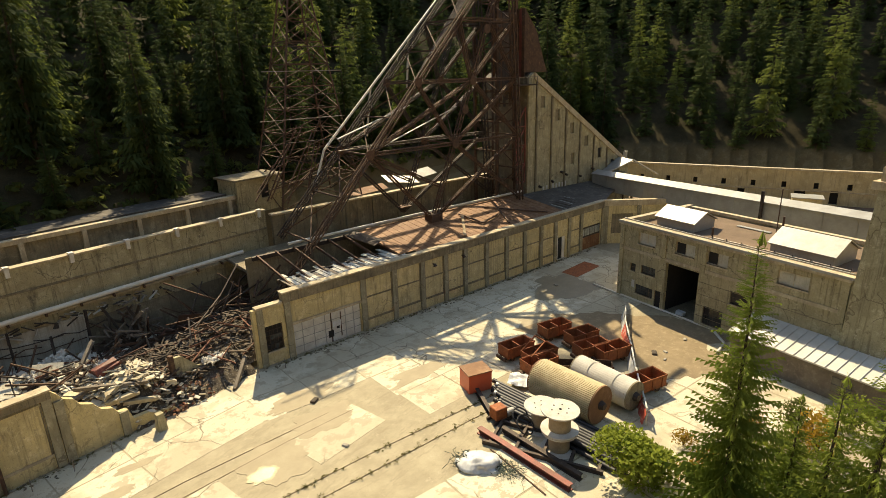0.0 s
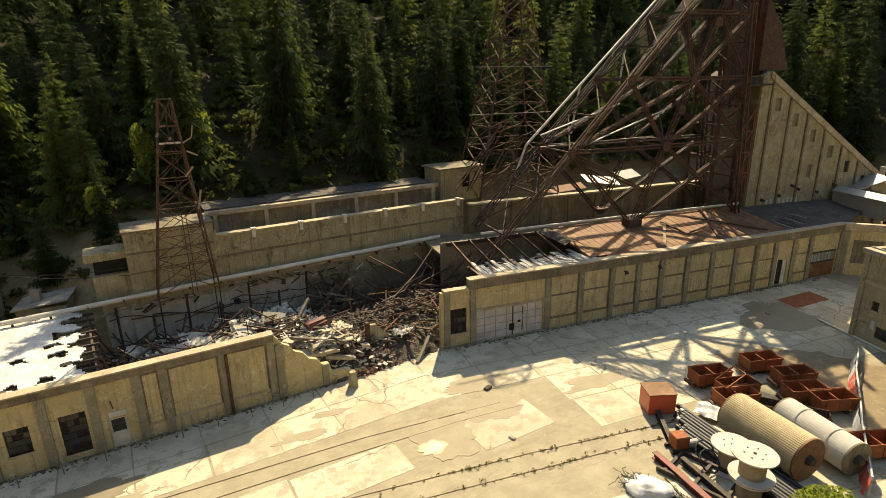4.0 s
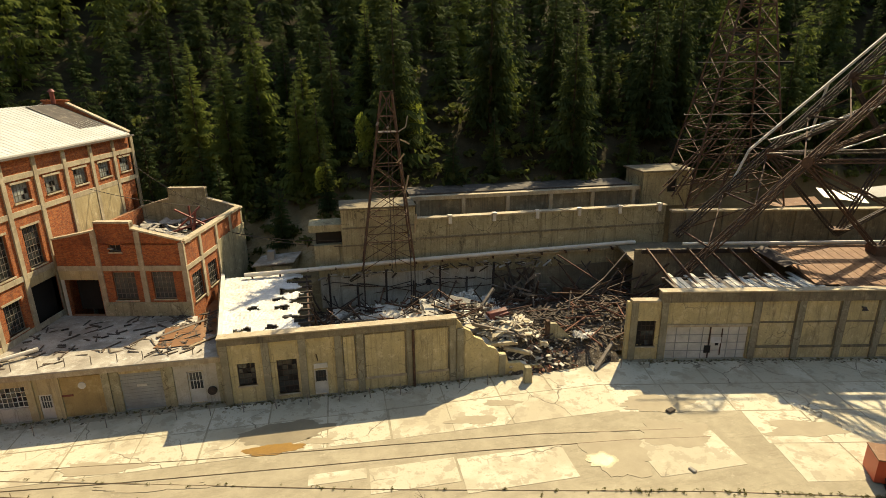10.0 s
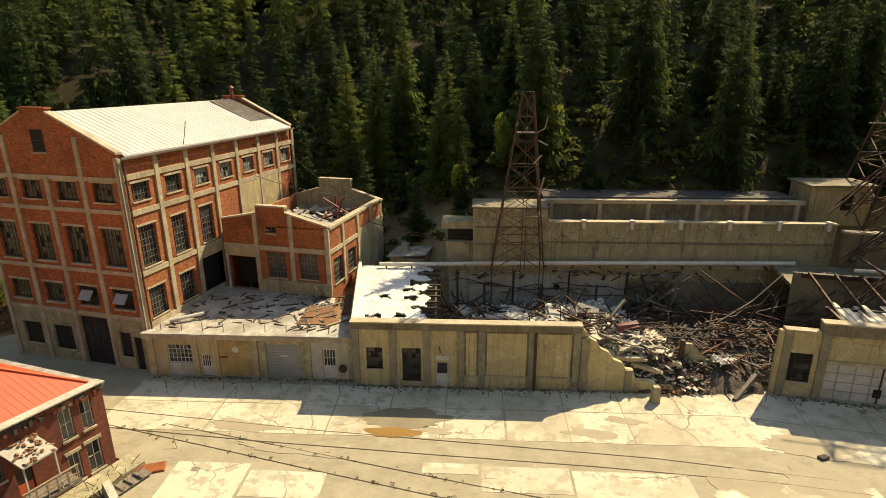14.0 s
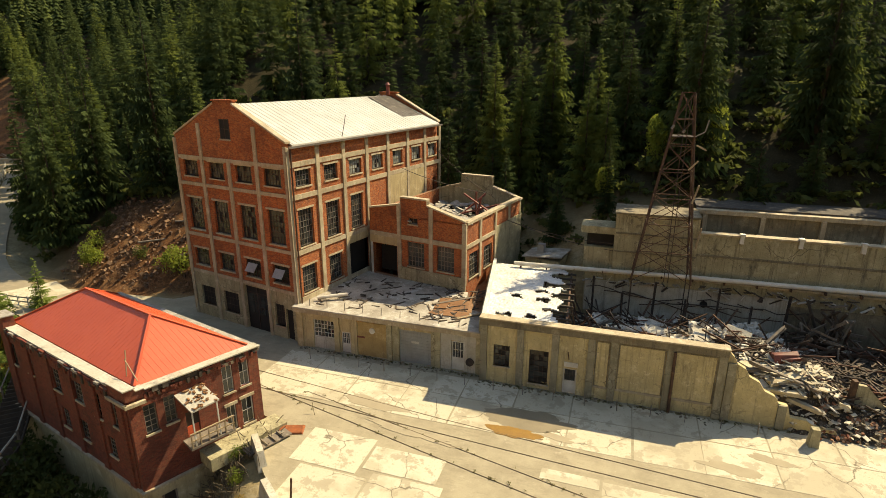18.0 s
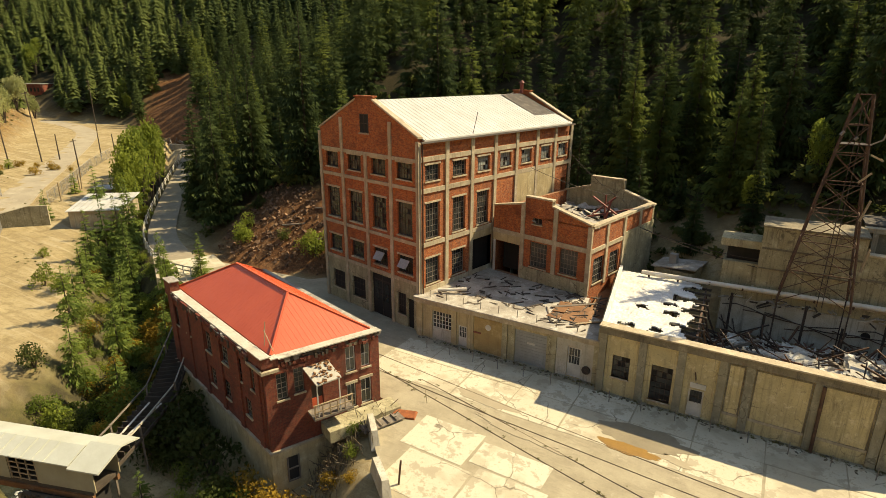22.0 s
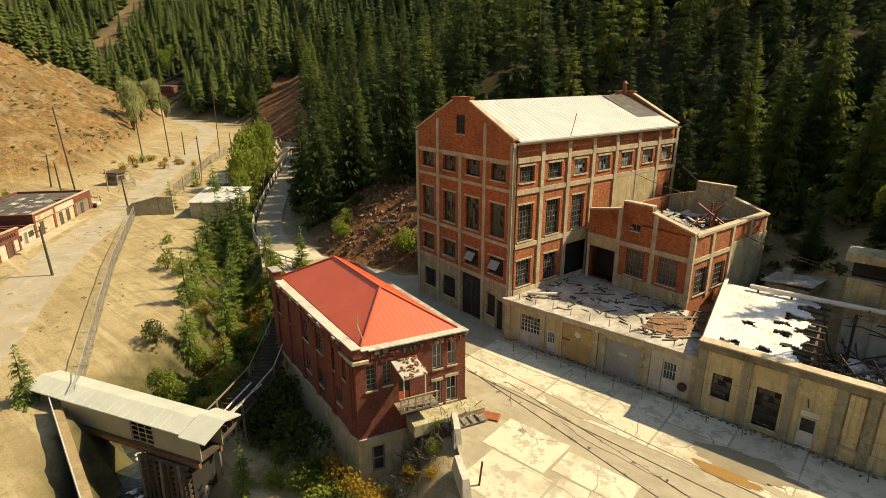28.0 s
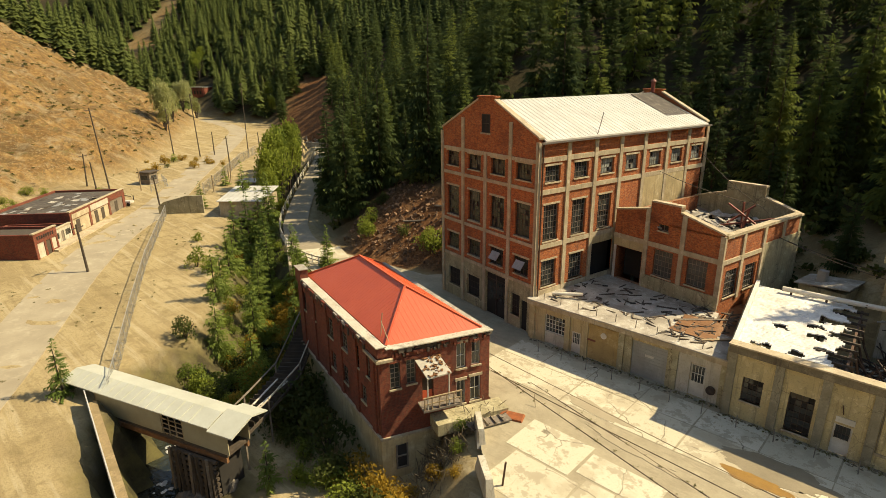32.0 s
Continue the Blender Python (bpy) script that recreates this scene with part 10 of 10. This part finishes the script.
wk = thing("boardwalk", "dark boardwalk with broken pale rails behind the house", "boardwalk", 0, 0, 0)
wp = [Vector((-35.2, 14.6, -1.1)), Vector((-36.8, 17.5, -1.1)), Vector((-39.5, 22.0, -1.0)), Vector((-44.5, 27.0, -0.8)), Vector((-50, 32.5, -0.5)), Vector((-56, 37.5, -0.1))]
for a, b in zip(wp, wp[1:]):
    n_ = int((b - a).length / 0.6)
    d = (b - a).normalized()
    s = Vector((-d.y, d.x, 0))
    for k in range(n_):
        p = a.lerp(b, k / n_)
        part("plank", bars([(p - s * 1.0, p + s * 1.0)], 0.06, 0.55), WOOD_DARK, wk)
    for side in (-1.05, 1.05):
        part("stringer", bars([(a + s * side - Vector((0, 0, 0.2)), b + s * side - Vector((0, 0, 0.2)))], 0.12, 0.25), WOOD_DARK, wk)
        part("rail", bars([(a + s * side + Vector((0, 0, 0.9)), b + s * side + Vector((0, 0, 0.9)))], 0.08, 0.12), WHITE_WALL if side < 0 else WOOD_GREY, wk)
        part("post", bars([(a + s * side + Vector((0, 0, -3.0)), a + s * side + Vector((0, 0, 1.0)))], 0.12), WOOD_GREY, wk)
part("fallen_rail", bars([((-35.9, 16.0, -0.9), (-38.0, 21.0, -0.75))], 0.12, 0.08), WHITE_PAINT, wk)
part("fallen_rail", bars([((-36.6, 16.4, -0.9), (-38.9, 20.6, -0.75))], 0.12, 0.08), WHITE_PAINT, wk)

# buildings by the road
def flat_shop(name, label, x, y, z, turn, length, depth, h, wall_mat, roof_mat, fronts):
    th = thing(name, label, "building", x, y, z, turn)
    holes_ = [(a, b, c, d) for a, b, c, d, _ in fronts]
    part("front_wall", wall_mesh(length, h, 0.3, holes_), wall_mat, th)
    part("side_wall", boxes((0, 0.3, 0.3, depth, -0.3, h)), BRICK_RED, th)
    part("side_wall", boxes((length - 0.3, length, 0.3, depth, -0.3, h)), BRICK_RED, th)
    part("rear_wall", boxes((0.3, length - 0.3, depth - 0.3, depth, -0.3, h)), BRICK_RED, th)
    part("roof", boxes((0.3, length - 0.3, 0.3, depth - 0.3, h - 0.5, h - 0.35)), roof_mat, th)
    part("parapet_cap", boxes((-0.1, length + 0.1, -0.1, 0.35, h, h + 0.15)), CONCRETE_BAND, th)
    for a, b, c, d, m_ in fronts:
        part("shop_panel", boxes((a, b, 0.1, 0.18, c, d)), m_, th)
    return th


rt = math.degrees(math.atan2(12.3, -14.1))
big_shop = flat_shop("store_row", "long low brick store with pale boarded fronts and ragged roof", -98.0, 21.0, 0.5, rt, 18.6, 12.0, 3.5, BRICK_RED, ASPHALT_ROOF,
                     [(0.5, 5.6, 0.0, 2.2, CONCRETE_BAND), (6.2, 12.2, 0.0, 2.2, CONCRETE_BAND), (12.8, 17.6, 0.0, 2.4, WOOD_GREY)])
g = random.Random(55)
for k in range(46):
    x, y = g.uniform(1, 16), g.uniform(1.5, 10.5)
    part("roof_patch", boxes((x, x + g.uniform(0.4, 2.0), y, y + g.uniform(0.3, 1.0), 3.16, 3.19 + 0.01 * (k % 4))), (SHEET_GREY, DECK_ROOF, WOOD_DARK)[k % 3], big_shop)
part("fascia", boxes((0.5, 5.6, -0.06, -0.003, 2.3, 3.1)), CONCRETE_BAND, big_shop)
part("fascia", boxes((6.2, 12.2, -0.06, -0.003, 2.3, 3.2)), WHITE_WALL, big_shop)
for x0 in (1.6, 7.4, 9.6, 14.6):
    part("shop_door", boxes((x0, x0 + 1.0, 0.04, 0.098, 0.0, 2.0)), WOOD_DARK, big_shop)
part("pavement_edge", boxes((-8.0, 19.0, -2.0, -0.25, -0.3, 0.05)), CONCRETE_BAND, big_shop, "pale concrete footway along the store")
white_shop = flat_shop("white_shop", "small white shop front between brick stores", -93.8, 17.6, 0.3, rt, 4.8, 9.0, 2.3, WHITE_WALL, ASPHALT_ROOF, [(0.4, 1.5, 0.8, 1.7, GLASS), (2.0, 2.8, 0.0, 1.8, WOOD_GREY), (3.2, 4.5, 0.8, 1.7, GLASS)])
brick_shop = flat_shop("brick_shop", "small red brick shop with a boarded front", -88.8, 14.4, 0.2, rt - 4, 4.8, 12.0, 3.5, BRICK_RED, WOOD_DARK, [(0.5, 1.9, 0.0, 2.1, WHITE_WALL), (2.3, 3.2, 0.0, 2.1, WOOD_DARK), (3.5, 4.5, 0.5, 2.1, WHITE_WALL)])
for k in range(8):
    part("sign_mark", boxes((0.6 + k * 0.46, 0.85 + k * 0.46, -0.05, -0.003, 2.6, 3.05)), SHADE_BLACK, brick_shop)
YZ = Matrix(((0, 1, 0, 0), (1, 0, 0, 0), (0, 0, 1, 0), (0, 0, 0, 1)))
sd = thing("tin_shed", "low buff shed with a pale tin roof by the creek", "shed", -92.8, 42.0, 0.2, 41)
part("wall", boxes((0, 7.4, 0, 8.4, -0.5, 2.7)), CONCRETE_BAND, sd)
part("roof", turned(prism([(-0.3, 2.7), (-0.3, 2.8), (8.7, 3.75), (8.7, 3.65)], -0.3, 7.8), YZ), SHEET_WHITE, sd)
part("roof_seam", bars([((0.4 + k * 0.9, -0.28, 2.82), (0.4 + k * 0.9, 8.68, 3.77)) for k in range(8)], 0.04), SHEET_GREY, sd)
part("wall_batten", boxes(*[(0.8 + k * 1.2, 0.88 + k * 1.2, -0.03, -0.003, -0.4, 2.6) for k in range(6)]), TAN_PAINT, sd)
hut_ = thing("flat_hut", "low grey hut with a flat tin roof behind the shed", "shed", -106.5, 52.5, 0.6, 41)
part("wall", boxes((0, 6.0, 0, 4.0, -0.5, 2.3)), WOOD_GREY, hut_)
part("roof", soft_box(-0.3, 6.3, -0.3, 4.3, 2.3, 2.48, 0.03), SHEET_GREY, hut_)
wl = thing("lot_wall", "grey concrete wall between the lot and the road", "wall", -102.0, 35.3, 0.4, math.degrees(math.atan2(5.8, 5.0)))
part("wall", prism([(0, -0.5), (7.7, -0.5), (7.7, 3.2), (5.0, 3.2), (1.0, 2.2), (0, 1.4)], -0.2, 0.2), CONCRETE, wl)
booth = thing("guard_booth", "small dark guard booth with flat roof", "booth", -130.0, 44.0, 1.0, 30)
part("body", soft_box(-1.3, 1.3, -1.3, 1.3, 0, 2.6, 0.05), WOOD_GREY, booth)
part("roof", boxes((-1.6, 1.6, -1.6, 1.6, 2.6, 2.8)), WOOD_DARK, booth)
part("window", boxes((-0.8, 0.8, -1.36, -1.303, 1.1, 2.0)), GLASS, booth)
part("window", boxes((1.303, 1.36, -0.8, 0.8, 1.1, 2.0)), GLASS, booth)
pk = thing("parked_cart", "small dark trailer parked beside the store", "trailer", -112.5, 33.6, 0.7, 40)
part("bed", boxes((-1.0, 1.0, -0.6, 0.6, 0.5, 0.9)), WHITE_PAINT, pk)
part("rack", bars([((-1, -0.6, 0.9), (-1, -0.6, 2.2)), ((-1, 0.6, 0.9), (-1, 0.6, 2.2)), ((-1, -0.6, 2.2), (1, 0.0, 1.7)), ((1, 0.6, 0.9), (1, 0.6, 1.8))], 0.12), WOOD_DARK, pk)
for x in (-0.6, 0.6):
    bm = bmesh.new()
    tube(bm, (x, -0.7, 0.33), (x, -0.55, 0.33), 0.33, None, 14)
    part("wheel", bm, BLACK_PIPE, pk)
for i, (x, y, h, arms_, lean) in enumerate(((-78.9, 17.6, 6.3, 1, -0.3), (-108.3, 37.8, 5.6, 1, -0.4), (-130.6, 36.2, 16.5, 2, -1.2), (-157.7, 67.9, 17.0, 3, -0.6), (-165.8, 63.9, 13.0, 1, -0.5),
                                          (-130.0, 33.6, 6.0, 0, -0.3), (-157.8, 72.1, 6.5, 0, 0), (-134.2, 64.9, 8.0, 1, -0.2), (-154, 80.5, 6.5, 0, 0), (-151.6, 83, 6.0, 0, -0.2), (-123.5, 40, 4.5, 0, 0), (-208.4, 109, 17.5, 3, 0),
                                          (-136, 33.5, 7.0, 1, 0.5), (-82.5, 45.2, 6.5, 1, 0.2), (-117, 56, 3.5, 0, 0), (-119.5, 57.5, 3.8, 0, 0.3), (-112, 50, 3.5, 0, 0))):
    z = ground_at(x, y)
    th = thing("utility_pole", "dark wooden utility pole beside the valley road", "utility pole", x, y, z, 35, "utility poles")
    bm = bmesh.new()
    tube(bm, (0, 0, -0.6), (lean, 0, h), 0.17 if h > 5 else 0.12, 0.11, 8)
    part("pole", bm, WOOD_DARK if h > 4.6 else WOOD_TAN, th)
    for k in range(arms_):
        part("crossarm", bars([((lean - 0.1, -1.2, h - 0.5 - k * 1.3), (lean - 0.1, 1.2, h - 0.5 - k * 1.3))], 0.12), WOOD_DARK, th)
rngw = random.Random(4)
# wreckage at the lane's far end
wkg = thing("ruined_bridge", "collapsed timber and concrete wreck at the lane's end", "ruin", -154.0, 105.5, 1.4, 40)
part("abutment", boxes((-4, 4, -0.5, 0.5, -0.5, 1.0)), CONCRETE_BAND, wkg)
for k in range(40):
    a = Vector((rngw.uniform(-5, 5), rngw.uniform(0, 6), rngw.uniform(0, 1.2)))
    part("timber", bars([(a, a + Vector((rngw.uniform(-3, 3), rngw.uniform(-2, 2), rngw.uniform(0, 1.6))))], rngw.uniform(0.15, 0.4)), WOOD_GREY if k % 3 else PUTTY, wkg)
far_b = thing("far_building", "small distant red brick building among the trees", "building", -313, 139.6, 12.2, 25)
part("wall", boxes((-5, 5, -4, 4, -2, 4.6)), BRICK_RED, far_b)
part("roof", boxes((-5.3, 5.3, -4.3, 4.3, 4.6, 4.9)), SHEET_GREY, far_b)
part("porch", boxes((-10, -5.1, -3, 3, -3, 1.5)), WHITE_WALL, far_b)
for k in range(5):
    part("window", boxes((-4.4 + k * 1.9, -3.4 + k * 1.9, -4.06, -4.003, 1.2, 3.0)), GLASS, far_b)
frames = thing("timber_rack", "weathered timber frame on the dry slope", "frame", -136, 12, ground_at(-136, 12), 20)
part("frame", bars([((-1.5, 0, 0), (-1.5, 0, 1.4)), ((1.5, 0, 0), (1.5, 0, 1.4)), ((-1.8, 0, 1.4), (1.8, 0, 1.4)), ((3.5, 0, 0), (4.5, 0, 1.6))], 0.22), WOOD_DARK, frames)

# ---- planting along the creek, by the lane and round the house ----
g = random.Random(33)
creek_firs = [(-57.6, 39.3, 1, 0.72)]
for x, y, k, s in ((-48, 23.1, 0, 1.0), (-51, 21.1, 1, 0.9), (-54, 26.6, 1, 1.05), (-58, 24.6, 0, 1.0), (-59, 30.1, 1, 1.1), (-62, 27.1, 2, 1.0), (-64, 33.1, 1, 1.15), (-67, 30.6, 0, 1.0), (-68, 36.6, 1, 1.0), (-71, 33.1, 2, 1.2),
                   (-73, 39.1, 1, 1.2), (-76, 36.1, 1, 1.25), (-78, 42.6, 1, 1.2), (-81, 39.6, 0, 1.15), (-82.5, 45.6, 1, 1.3), (-53, 31.1, 0, 0.9), (-57, 34.6, 1, 0.95), (-62, 37.1, 0, 1.0), (-92, 50.5, 1, 1.4), (-95.5, 48, 1, 1.25), (-87.5, 46.2, 1, 1.35), (-83.5, 42.1, 1, 1.4), (-96, 55, 1, 1.0), (-101, 52, 0, 1.0),
                   (-104, 58, 1, 1.2), (-48.2, 7.4, 0, 0.9), (-32.2, 15.5, 2, 0.8), (-100, 42, 0, 0.9), (-116, 54.5, 0, 0.8), (-47, 17.5, 2, 0.8), (-49, 28.1, 2, 0.9)):
    creek_firs.append((x, y, k, s))
for x, y, k, s in creek_firs:
    plant(YOUNG[k], x, y, (ground_at(x, y) if y > 8 else -0.3) - 0.15, s, g.uniform(0, 360), "young green fir growing on the creek bank", "young_fir", "young firs")
n_bush = 0
for cx, cy, sx, sy, n_, cols in ((-52, 24.5, 6, 4, 34, "green"), (-62, 33, 7, 4, 34, "green"), (-56, 30.5, 3, 2.5, 24, "gold"), (-75, 39, 7, 4, 24, "green"), (-46, 22, 3, 3, 16, "green"), (-49, 28.5, 4, 2.5, 16, "green"), (-57, 34.5, 4, 2.5, 14, "green"), (-36, 20.5, 3.5, 2.0, 14, "dark"), (-30, 18.5, 3, 1.2, 8, "green"),
                                 (-24.5, 19.6, 1.6, 1.0, 6, "gold"), (-26, 18.5, 3, 1.5, 8, "dark"), (-47, 22.0, 3, 1.2, 8, "gold"), (-45, 18.5, 2.5, 1.2, 10, "green"), (-92, 52, 6, 4, 14, "green"), (-63, 50, 3, 2, 2, "green"),
                                 (-62, 53, 6, 3, 4, "dark"), (-95, 66, 8, 3, 10, "green"), (-112, 82, 9, 4, 12, "green"), (-130, 22, 8, 6, 10, "green"), (-150, 60, 12, 8, 14, "gold"), (-46.5, 17.2, 2.5, 0.9, 12, "green")):
    for _ in range(n_):
        x, y = g.gauss(cx, sx * 0.6), g.gauss(cy, sy * 0.6)
        if outside(YARD_EDGE, np.array([x]), np.array([y]))[0] < 0.6 or outside(LANE, np.array([x]), np.array([y]))[0] < 0.8:
            continue
        lx, ly = (x + 26.27) * math.cos(radians(HT)) + (y - 21.37) * math.sin(radians(HT)), -(x + 26.27) * math.sin(radians(HT)) + (y - 21.37) * math.cos(radians(HT))
        if -18.8 < lx < 2.0 and -1.2 < ly < 9.5:
            continue
        w = g.uniform(0.7, 1.6)
        n_bush += 1
        bush(x, y, ground_at(x, y) - 0.1, w, w * g.uniform(0.8, 1.3), cols if g.random() < 0.8 else g.choice(["green", "gold", "dark"]), n_bush,
             {"green": "leafy green shrub on the bank", "gold": "shrub turned autumn gold", "dark": "dense dark green shrub beside the house"}[cols])
for i, (x, y, w, c_) in enumerate(((-36.3, 21.0, 2.6, "dark"), (-32.2, 20.6, 2.4, "dark"), (-27.6, 19.6, 1.6, "gold"), (-25.6, 20.2, 1.5, "gold"), 
                                   (-38.5, 22.8, 2.3, "dark"), (-40.0, 24.6, 2.0, "dark"), (-37.6, 19.6, 2.0, "dark"), (-43, 27.5, 2.0, "dark"), (-46, 30.0, 2.0, "dark"))):
    bush(x, y, ground_at(x, y) - 0.2, w, w * 1.15, c_, 1200 + i, "large dense shrub filling the bank beside the house")
BRUSH = island("dead_brush", (0.06, 0.042, 0.025), (0.22, 0.165, 0.09))
# dead brush against the house
bm = bmesh.new()
for _ in range(520):
    x, y = g.gauss(-22.9, 1.0), g.gauss(23.4, 2.0)
    z = ground_at(x, y)
    beam(bm, (x, y, z), (x + g.uniform(-0.8, 0.8), y + g.uniform(-0.8, 0.8), z + g.uniform(0.2, 1.0)), 0.035)
tagged(part("dead_brush", bm, BRUSH), "tangle of dead brush against the house", "brush", kind="stuff")
for i, (x, y, w, c_) in enumerate(((-22.2, 22.6, 0.9, "gold"), (-21.4, 24.0, 0.7, "green"), (-23.4, 20.8, 1.1, "gold"), (-22.6, 25.6, 0.7, "green"), (-24.4, 19.8, 1.2, "gold"), (-20.4, 22.4, 0.6, "gold"))):
    bush(x, y, ground_at(x, y) - 0.1, w, w, c_, 1300 + i, "scrubby bush on the bank by the house")
LEAF_BIG = [array_mesh("crown", *leaf_arrays(2.6, 2.6, 3.4, 2600, 0.17, 500 + i), LEAVES) for i in range(3)]
LEAF_PALE = [array_mesh("crown", *leaf_arrays(2.6, 2.6, 3.4, 2200, 0.17, 520 + i), foliage(f"pale_leaves_{i}", (0.24, 0.26, 0.10), (0.42, 0.43, 0.20), 0.5)) for i in range(2)]
BROAD_TRUNK = [stems_mesh(70 + i, 5.0, 1.6, 7, 0.16) for i in range(2)]
for x, y, s, lab in ((-101, 57.5, 1.35, 0), (-105, 61, 1.6, 0), (-98, 54, 1.0, 0), (-113, 66.5, 1.35, 0), (-117, 70.5, 1.45, 0), (-122, 74, 1.5, 0), (-127, 78.5, 1.35, 0), (-108, 62.5, 1.0, 0), (-209, 79, 1.9, 1), (-216, 83, 1.6, 1), (-224, 88, 1.5, 1), (-203, 77, 1.2, 1), (-132, 83, 1.2, 0), (-262, 108, 1.7, 1), (-268, 111, 1.5, 1), (-275, 116, 1.6, 1), (-330, 148, 1.7, 0), (-258, 112, 1.2, 1), (-345, 158, 1.6, 0), (-232, 134, 1.0, 0), (-238, 138, 0.9, 0), (-226, 131, 0.9, 0), (3.5, 66, 0.55, 0), (9, 67, 0.7, 0), (-1.5, 62, 0.5, 0)):
    th = thing("broadleaf_tree", "leafy light green tree beside the valley road" if lab == 0 else "pale green leafy tree at the slope's foot", "tree", x, y, ground_at(x, y) - 0.2, g.uniform(0, 360), "broadleaf trees")
    th.scale = (s * 0.95, s * 0.95, s * (1.5 if x > -140 and y > 50 else 1.1))
    t_ = new("trunk", g.choice(BROAD_TRUNK))
    t_.parent = th
    c_ = new("crown", g.choice(LEAF_PALE if lab else LEAF_BIG))
    c_.parent = th
    c_.location = (0, 0, 5.0)
# pines and a round shrub on the bank by the barrier
PINE = []
for i, (h, r) in enumerate(((17.5, 3.3), (12.5, 2.6))):
    pts, tris = fir_arrays(h, r, 0.27, 15, 8, 600 + i, 0.05, 0.0, 0.5, 0.17)
    PINE.append((h, array_mesh("crown", pts, tris, foliage(f"pine_needles_{i}", (0.085, 0.13, 0.026), (0.22, 0.27, 0.055), 0.5)), trunk_mesh("trunk", h * 0.97, 0.2, 60 + i)))
plant(PINE[0], 28.0, 3.9, -1.2, 1.03, 20, "slender sunlit pine on the bank beside the yard", "pine_tree")
plant(PINE[1], 27.5, -0.2, -1.5, 1.0, 80, "sunlit pine on the bank beside the yard", "pine_tree")
plant(PINE[1], 26.2, -1.8, -1.5, 1.25, 140, "sunlit pine on the bank beside the yard", "pine_tree")
plant(PINE[1], 30.5, 1.4, -2.0, 0.8, 200, "sunlit pine on the bank beside the yard", "pine_tree")
rb_ = thing("round_shrub", "rounded bright green shrub at the yard's edge", "shrub", 28.6, 9.0, -0.2, 0)
rb_.scale = (2.8, 2.8, 2.3)
s_ = new("stem", BUSH_STEMS[0])
s_.parent = rb_
f_ = new("foliage", array_mesh("foliage", *leaf_arrays(1.0, 1.0, 0.85, 5200, 0.05, 700), foliage("bright_shrub_leaves", (0.15, 0.20, 0.034), (0.33, 0.37, 0.07), 0.55)))
f_.parent, f_.location = rb_, (0, 0, 0.8)
for i, (x, y, w, c_) in enumerate(((31.2, 6.2, 1.1, "gold"), (33.0, 5.6, 1.0, "gold"), (34.2, 7.6, 0.8, "gold"), (30.0, 5.0, 1.4, "green"), (32.2, 3.2, 1.5, "green"), (35.4, 4.4, 1.2, "dark"), (36.5, 2.5, 1.5, "green"), (38.5, 0.5, 1.6, "gold"),
                                   (34.0, 1.2, 1.6, "green"), (40.5, 2.2, 1.3, "dark"), (38.0, 4.2, 1.0, "gold"), (29.5, 2.0, 1.6, "dark"), (42.0, -1.0, 1.6, "green"))):
    bush(x, y, min(0.0, ground_at(x, y)) - 0.1, w, w * 1.1, c_, 900 + i, "shrub on the bank at the yard's edge")
bare = thing("bare_sapling", "bare grey sapling in front of the yard", "tree", 3.4, 24.6, -0.1, 0)
bm = bmesh.new()
gg = random.Random(2)
tube(bm, (0, 0, 0), (0.1, 0, 2.3), 0.04, 0.012, 5, False)
for k in range(14):
    z = 0.5 + k * 0.12
    a = gg.uniform(0, 6.28)
    tube(bm, (0.03, 0, z), (0.03 + 0.5 * math.cos(a), 0.5 * math.sin(a), z + gg.uniform(0.3, 0.7)), 0.014, 0.005, 4, False)
part("branches", bm, BARK, bare)

# brown stones and logs on the scree beside the brick building
g = random.Random(91)
vs, fs = [], []
n_ = 0
while n_ < 1500:
    x, y = g.uniform(-66, -43), g.uniform(45, 64)
    d_ = float(along(TOE, np.array([x]), np.array([y]))[0][0])
    if not -0.3 < d_ < 11:
        continue
    n_ += 1
    r = 0.05 + 0.22 * g.random() ** 2
    m = pose(x, y, ground_at(x, y) + r * 0.2, g.uniform(0, 90), g.uniform(0, 90), g.uniform(0, 360))
    k = len(vs)
    vs += [tuple(m @ Vector((sx * r * g.uniform(0.6, 1.2), sy * r * g.uniform(0.5, 1), sz * r * 0.6))) for sx in (-1, 1) for sy in (-1, 1) for sz in (-1, 1)]
    fs += [(k, k + 1, k + 3, k + 2), (k + 4, k + 6, k + 7, k + 5), (k, k + 4, k + 5, k + 1), (k + 2, k + 3, k + 7, k + 6), (k, k + 2, k + 6, k + 4), (k + 1, k + 5, k + 7, k + 3)]
tagged(part("scree_stones", (vs, fs), island("scree_stones", (0.07, 0.034, 0.016), (0.29, 0.165, 0.085))), "brown stones and leaf litter on the scree", "scree", kind="stuff")
for x, y, l, turn in ((-50, 54.5, 5.0, 12), (-53.5, 51.5, 4.0, 30), (-49, 57, 4.5, -8), (-47.8, 51, 3.0, 55)):
    lg = thing("fallen_log", "fallen grey log lying on the scree", "log", x, y, ground_at(x, y), turn, "fallen logs")
    part("log", tubes([((-l / 2, 0, 0.15), (l / 2, 0.2, 0.4))], 0.13, 8), WOOD_GREY, lg)
for i, (x, y, w, c_) in enumerate(((-48.0, 48.8, 1.9, "green"), (-49.6, 49.4, 1.5, "green"), (-60.0, 48.0, 1.4, "green"), (-47.2, 51.4, 1.3, "gold"))):
    bush(x, y, ground_at(x, y) - 0.1, w, w * 1.1, c_, 1400 + i, "leafy bush growing on the scree slope")
